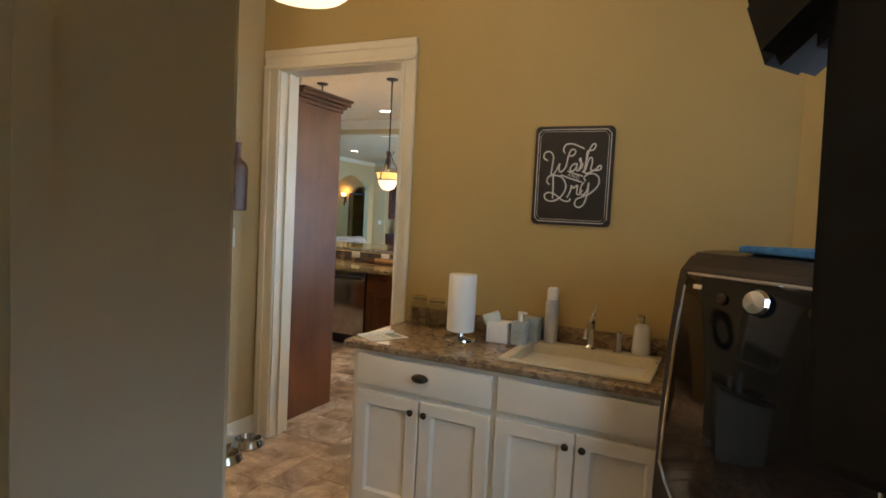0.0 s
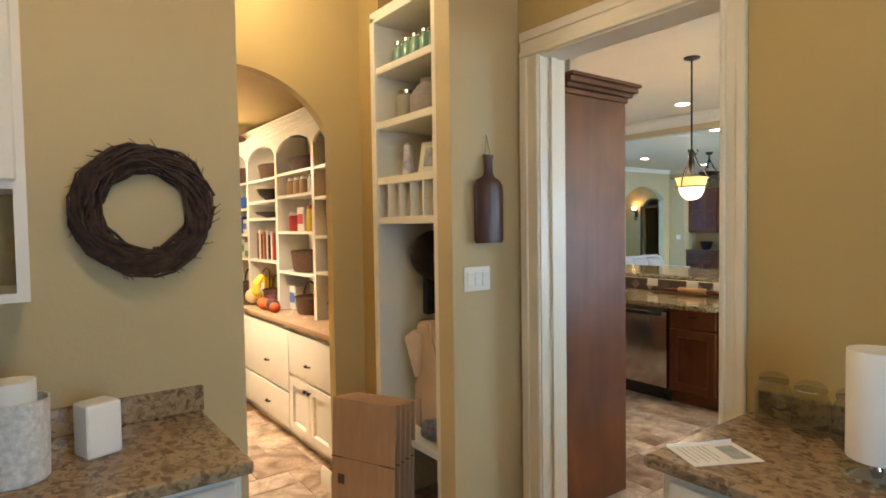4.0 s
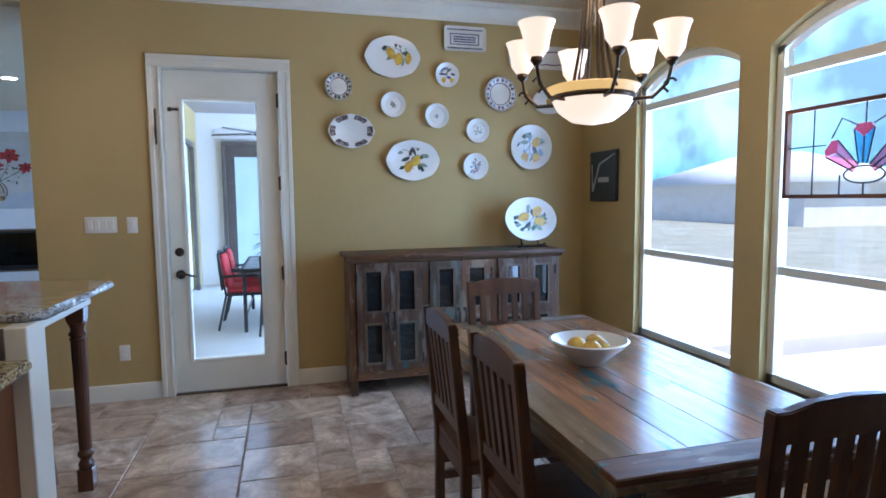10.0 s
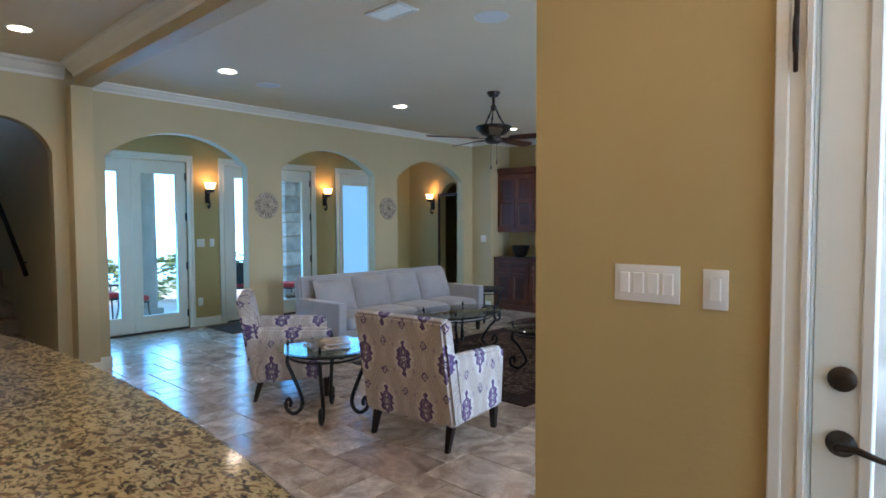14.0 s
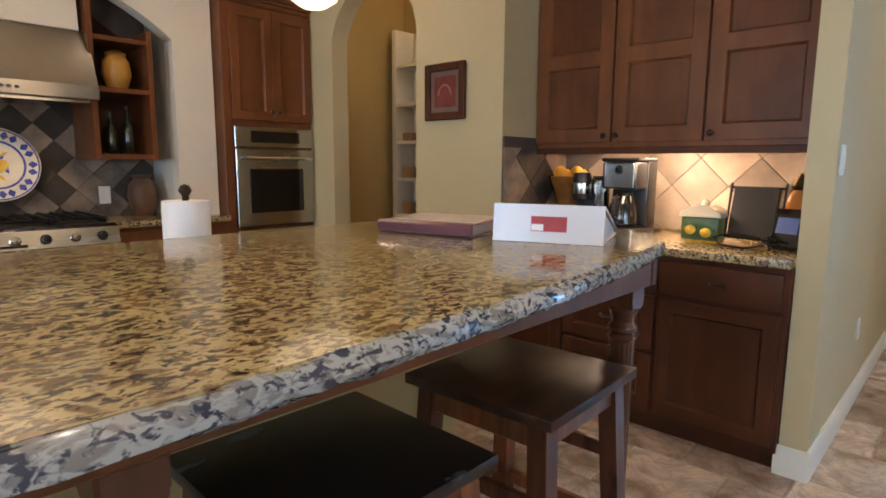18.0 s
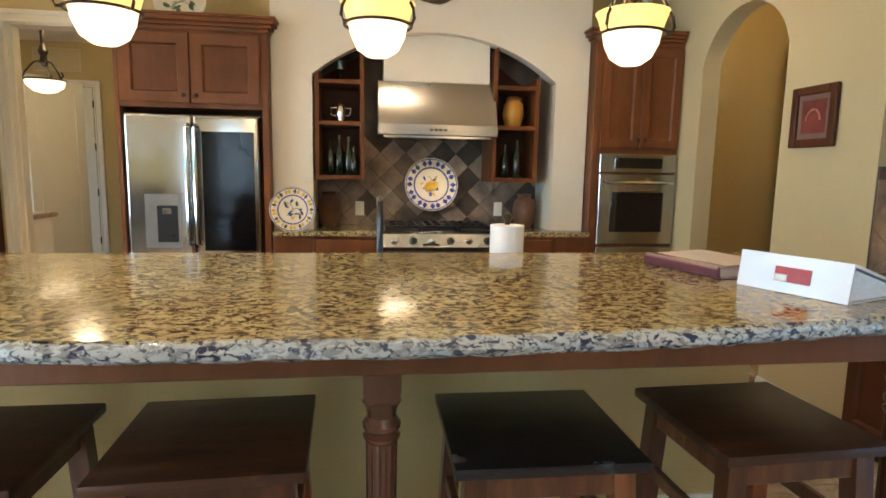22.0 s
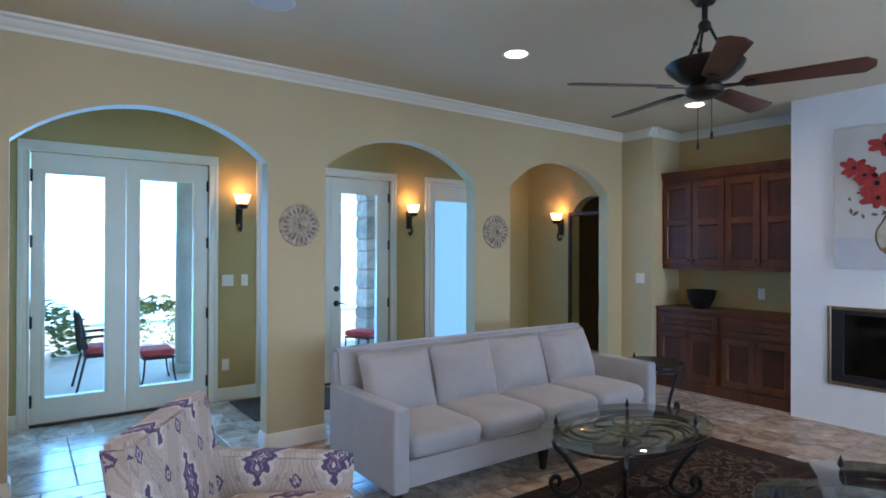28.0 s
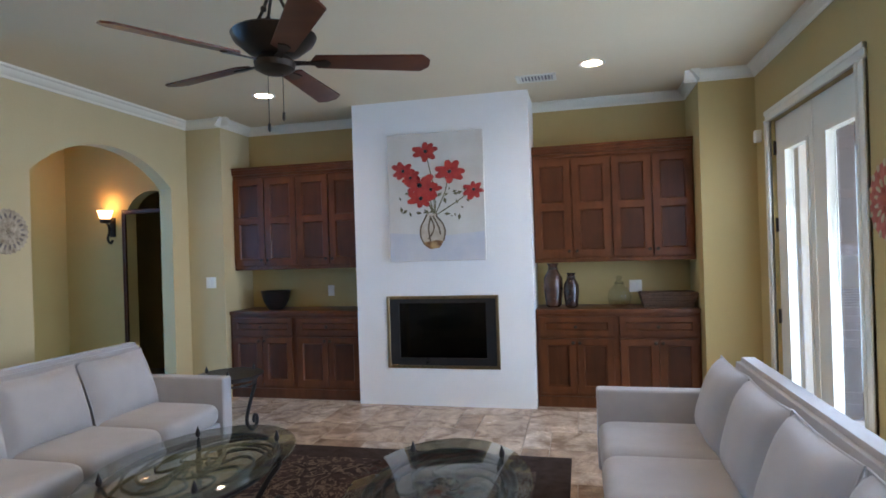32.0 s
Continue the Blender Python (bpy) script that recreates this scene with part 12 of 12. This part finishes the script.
# neighbouring house seen through the dining windows
nh = thing("neighbour_house", "low pale house with a broad hipped roof across the lawn", "house", (24.0, 31.0, -0.26))
part("wall", Geo().box(0, 9, 0, 15, 0, 2.5), M_CONCRETE, nh)
g = Geo()
base = [g.bm.verts.new(p) for p in ((-0.8, -0.8, 2.45), (9.8, -0.8, 2.45), (9.8, 15.8, 2.45), (-0.8, 15.8, 2.45))]
top = [g.bm.verts.new(p) for p in ((4.5, 4.5, 4.5), (4.5, 10.5, 4.5))]
for f in ((base[0], base[1], top[0]), (base[1], base[2], top[1], top[0]), (base[2], base[3], top[1]), (base[3], base[0], top[0], top[1]), tuple(base[::-1])):
    g.bm.faces.new(f)
part("roof", g, surface("pale_roof_shingle", (0.74, 0.73, 0.71), (0.82, 0.81, 0.79), 3, 0.8, bump=0.4, bscale=20), nh)
# ---- further fixtures ----
lp = thing("laundry_ceiling_light", "bronze hanging bowl light in the laundry", "ceiling light", (-1.95, 3.6, 0))
part("canopy", Geo().lathe([(0.07, CEIL), (0.065, CEIL - 0.02), (0.02, CEIL - 0.035)], 20), M_BRONZE, lp)
part("rod", Geo().cyl(0, 0, 2.45, CEIL - 0.02, 0.02, 12).lathe([(0.02, 2.36), (0.045, 2.40), (0.03, 2.47), (0.05, 2.52), (0.02, 2.60)], 16), M_BRONZE, lp)
for i in range(3):
    a = radians(40 + 120 * i)
    ca, sa = math.cos(a), math.sin(a)
    part("scroll_arm", Geo().tube(spline([(0.02 * ca, 0.02 * sa, 2.42), (0.09 * ca, 0.09 * sa, 2.40), (0.17 * ca, 0.17 * sa, 2.30), (0.20 * ca, 0.20 * sa, 2.24), (0.23 * ca, 0.23 * sa, 2.27), (0.21 * ca, 0.21 * sa, 2.30)]), 0.009, 8), M_BRONZE, lp)
part("rim", ring(0.19, 0.19, 2.225, 0.010), M_BRONZE, lp)
part("glass_bowl", Geo().lathe([(0.185, 2.22), (0.17, 2.16), (0.11, 2.11), (0.04, 2.09), (0.0, 2.088)], 28), M_LAMP, lp, "lit white glass bowl")
plate("display_plate", "cream plate with olive leaves standing above the refrigerator", (-3.98, 5.80, 2.53), 76, 0.16, 1.15, leaves=12, seed=31, rz=180, base=M_CREAMGLZ)

structure("threshold", Geo().box(-11.90, -11.825, 11.03, 12.49, 0.0, 0.022, 0.004, 1), M_BRONZE, "dark bronze threshold of the french doors", "threshold")
structure("threshold", Geo().box(-11.90, -11.825, 13.055, 14.60, 0.0, 0.022, 0.004, 1), M_BRONZE, "dark bronze threshold of the entry door", "threshold")
solid("doormat", Geo().box(-11.72, -10.92, 12.66, 13.72, 0.001, 0.014, 0.004, 1), surface("brown_coir_mat", (0.05, 0.033, 0.022), (0.085, 0.058, 0.04), 30, 0.95, bump=0.8, bscale=260, spec=0.1), "dark brown doormat inside the entry door", "doormat")
copy_thing(ws, pose(-9.19, 4.22, 0, 0, 0, 90))

# ---- floor tiles: a random travertine pattern on a 0.203 m unit ----


def tile_material():
    m, n, l, b = material("honed_travertine")
    oi = n.new("ShaderNodeObjectInfo")
    gi = n.new("ShaderNodeNewGeometry")
    rs = mathn(n, l, "FRACT", mathn(n, l, "ADD", oi.outputs["Random"], gi.outputs["Random Per Island"]))
    tone = ramp_node(n, l, rs, [(0.0, (0.34, 0.235, 0.165)), (0.22, (0.54, 0.42, 0.31)), (0.42, (0.42, 0.305, 0.22)), (0.62, (0.60, 0.49, 0.385)), (0.82, (0.48, 0.375, 0.29)), (1.0, (0.31, 0.215, 0.155))])
    tc = n.new("ShaderNodeTexCoord")
    geo = n.new("ShaderNodeNewGeometry")
    off = n.new("ShaderNodeVectorMath")
    off.operation = "ADD"
    comb = n.new("ShaderNodeCombineXYZ")
    l.new(mathn(n, l, "MULTIPLY", rs, 37.0), comb.inputs[2])
    l.new(geo.outputs["Position"], off.inputs[0])
    l.new(comb.outputs[0], off.inputs[1])

    def nz(scale, detail, distort):
        t = n.new("ShaderNodeTexNoise")
        t.inputs["Scale"].default_value, t.inputs["Detail"].default_value, t.inputs["Distortion"].default_value = scale, detail, distort
        l.new(off.outputs[0], t.inputs["Vector"])
        return t
    cloud = nz(3.2, 6, 1.9)
    cl = ramp_node(n, l, cloud.outputs["Fac"], [(0.32, (0.58, 0.52, 0.48)), (0.5, (1.0, 1.0, 1.0)), (0.68, (1.36, 1.34, 1.30))])
    col = mix_node(n, l, tone.outputs[0], cl.outputs[0], 1.0, "MULTIPLY")
    vein = nz(5.5, 5, 2.4)
    vf = ramp_node(n, l, vein.outputs["Fac"], [(0.42, (0, 0, 0)), (0.50, (0.32, 0.32, 0.32)), (0.58, (0, 0, 0))])
    col = mix_node(n, l, col, (0.22, 0.14, 0.095), vf.outputs[0])
    pits = nz(60, 3, 0)
    pf = ramp_node(n, l, pits.outputs["Fac"], [(0.66, (0, 0, 0)), (0.74, (0.6, 0.6, 0.6))])
    col = mix_node(n, l, col, (0.14, 0.10, 0.07), pf.outputs[0])
    l.new(col, b.inputs["Base Color"])
    mr = n.new("ShaderNodeMapRange")
    mr.inputs["To Min"].default_value, mr.inputs["To Max"].default_value = 0.11, 0.34
    l.new(cloud.outputs["Fac"], mr.inputs["Value"])
    l.new(mr.outputs[0], b.inputs["Roughness"])
    wav = nz(7.0, 2, 0.3)
    bump_node(n, l, b, wav.outputs["Fac"], 0.16, 0.012)
    return m


M_TILE = tile_material()
U = 0.2032
NX, NY = 57, 78
X0, Y0 = -12.02, 1.32
trnd = random.Random(11)
taken = [[False] * NY for _ in range(NX)]
laid = []
KINDS = [(3, 2), (2, 3), (2, 2), (2, 2), (2, 1), (1, 2), (1, 1)]
for j in range(NY):
    for i in range(NX):
        if taken[i][j]:
            continue
        order = sorted(KINDS, key=lambda k: trnd.random() / (k[0] * k[1]) ** 0.75)
        for w, h in order + [(1, 1)]:
            if i + w <= NX and j + h <= NY and not any(taken[i + a][j + b] for a in range(w) for b in range(h)):
                break
        for a in range(w):
            for b in range(h):
                taken[i + a][j + b] = True
        laid.append((i, j, w, h))


def tile_geo(g, w, h, cx, cy):
    a, b = w * U / 2 - 0.0035, h * U / 2 - 0.0035
    e = 0.004
    lo, mid, hi = -0.012, -0.003, 0.0
    vs = []
    for z, k in ((lo, 0), (mid, 0), (hi, e)):
        vs.append([g.verts.new((cx + sx * (a - k), cy + sy * (b - k), z)) for sx, sy in ((-1, -1), (1, -1), (1, 1), (-1, 1))])
    for r0, r1 in zip(vs, vs[1:]):
        for q in range(4):
            g.faces.new((r0[q], r0[(q + 1) % 4], r1[(q + 1) % 4], r1[q]))
    g.faces.new(vs[2])


def tile_mesh(g, name):
    me = bpy.data.meshes.new(name)
    g.to_mesh(me)
    g.free()
    me.materials.append(M_TILE)
    return me


def near(x, y):
    return (-4.6 < x < -2.3 and 5.0 < y < 9.4) or (-8.6 < x < -4.7 and 9.5 < y < 11.9) or (-10.1 < x < -7.4 and 9.9 < y < 12.4)


shared = {}
for w, h in set(KINDS):
    g = bmesh.new()
    tile_geo(g, w, h, 0, 0)
    shared[(w, h)] = tile_mesh(g, "tile")
rest = bmesh.new()
count = 0
for i, j, w, h in laid:
    cx, cy = X0 + (i + w / 2) * U, Y0 + (j + h / 2) * U
    if cx - w * U / 2 > -4.75 and cy + h * U / 2 > 10.62 and not (cx + w * U / 2 < -4.5 or cy + h * U / 2 < 10.72):
        continue
    if near(cx, cy) and count < 300:
        ob = new("tile", shared[(w, h)])
        ob.parent = floor_ob
        ob.location = (cx, cy, 0)
        count += 1
    else:
        tile_geo(rest, w, h, cx, cy)
ob = new("tiles", tile_mesh(rest, "tiles"))
ob.parent = floor_ob
ob["kind"] = "stuff"
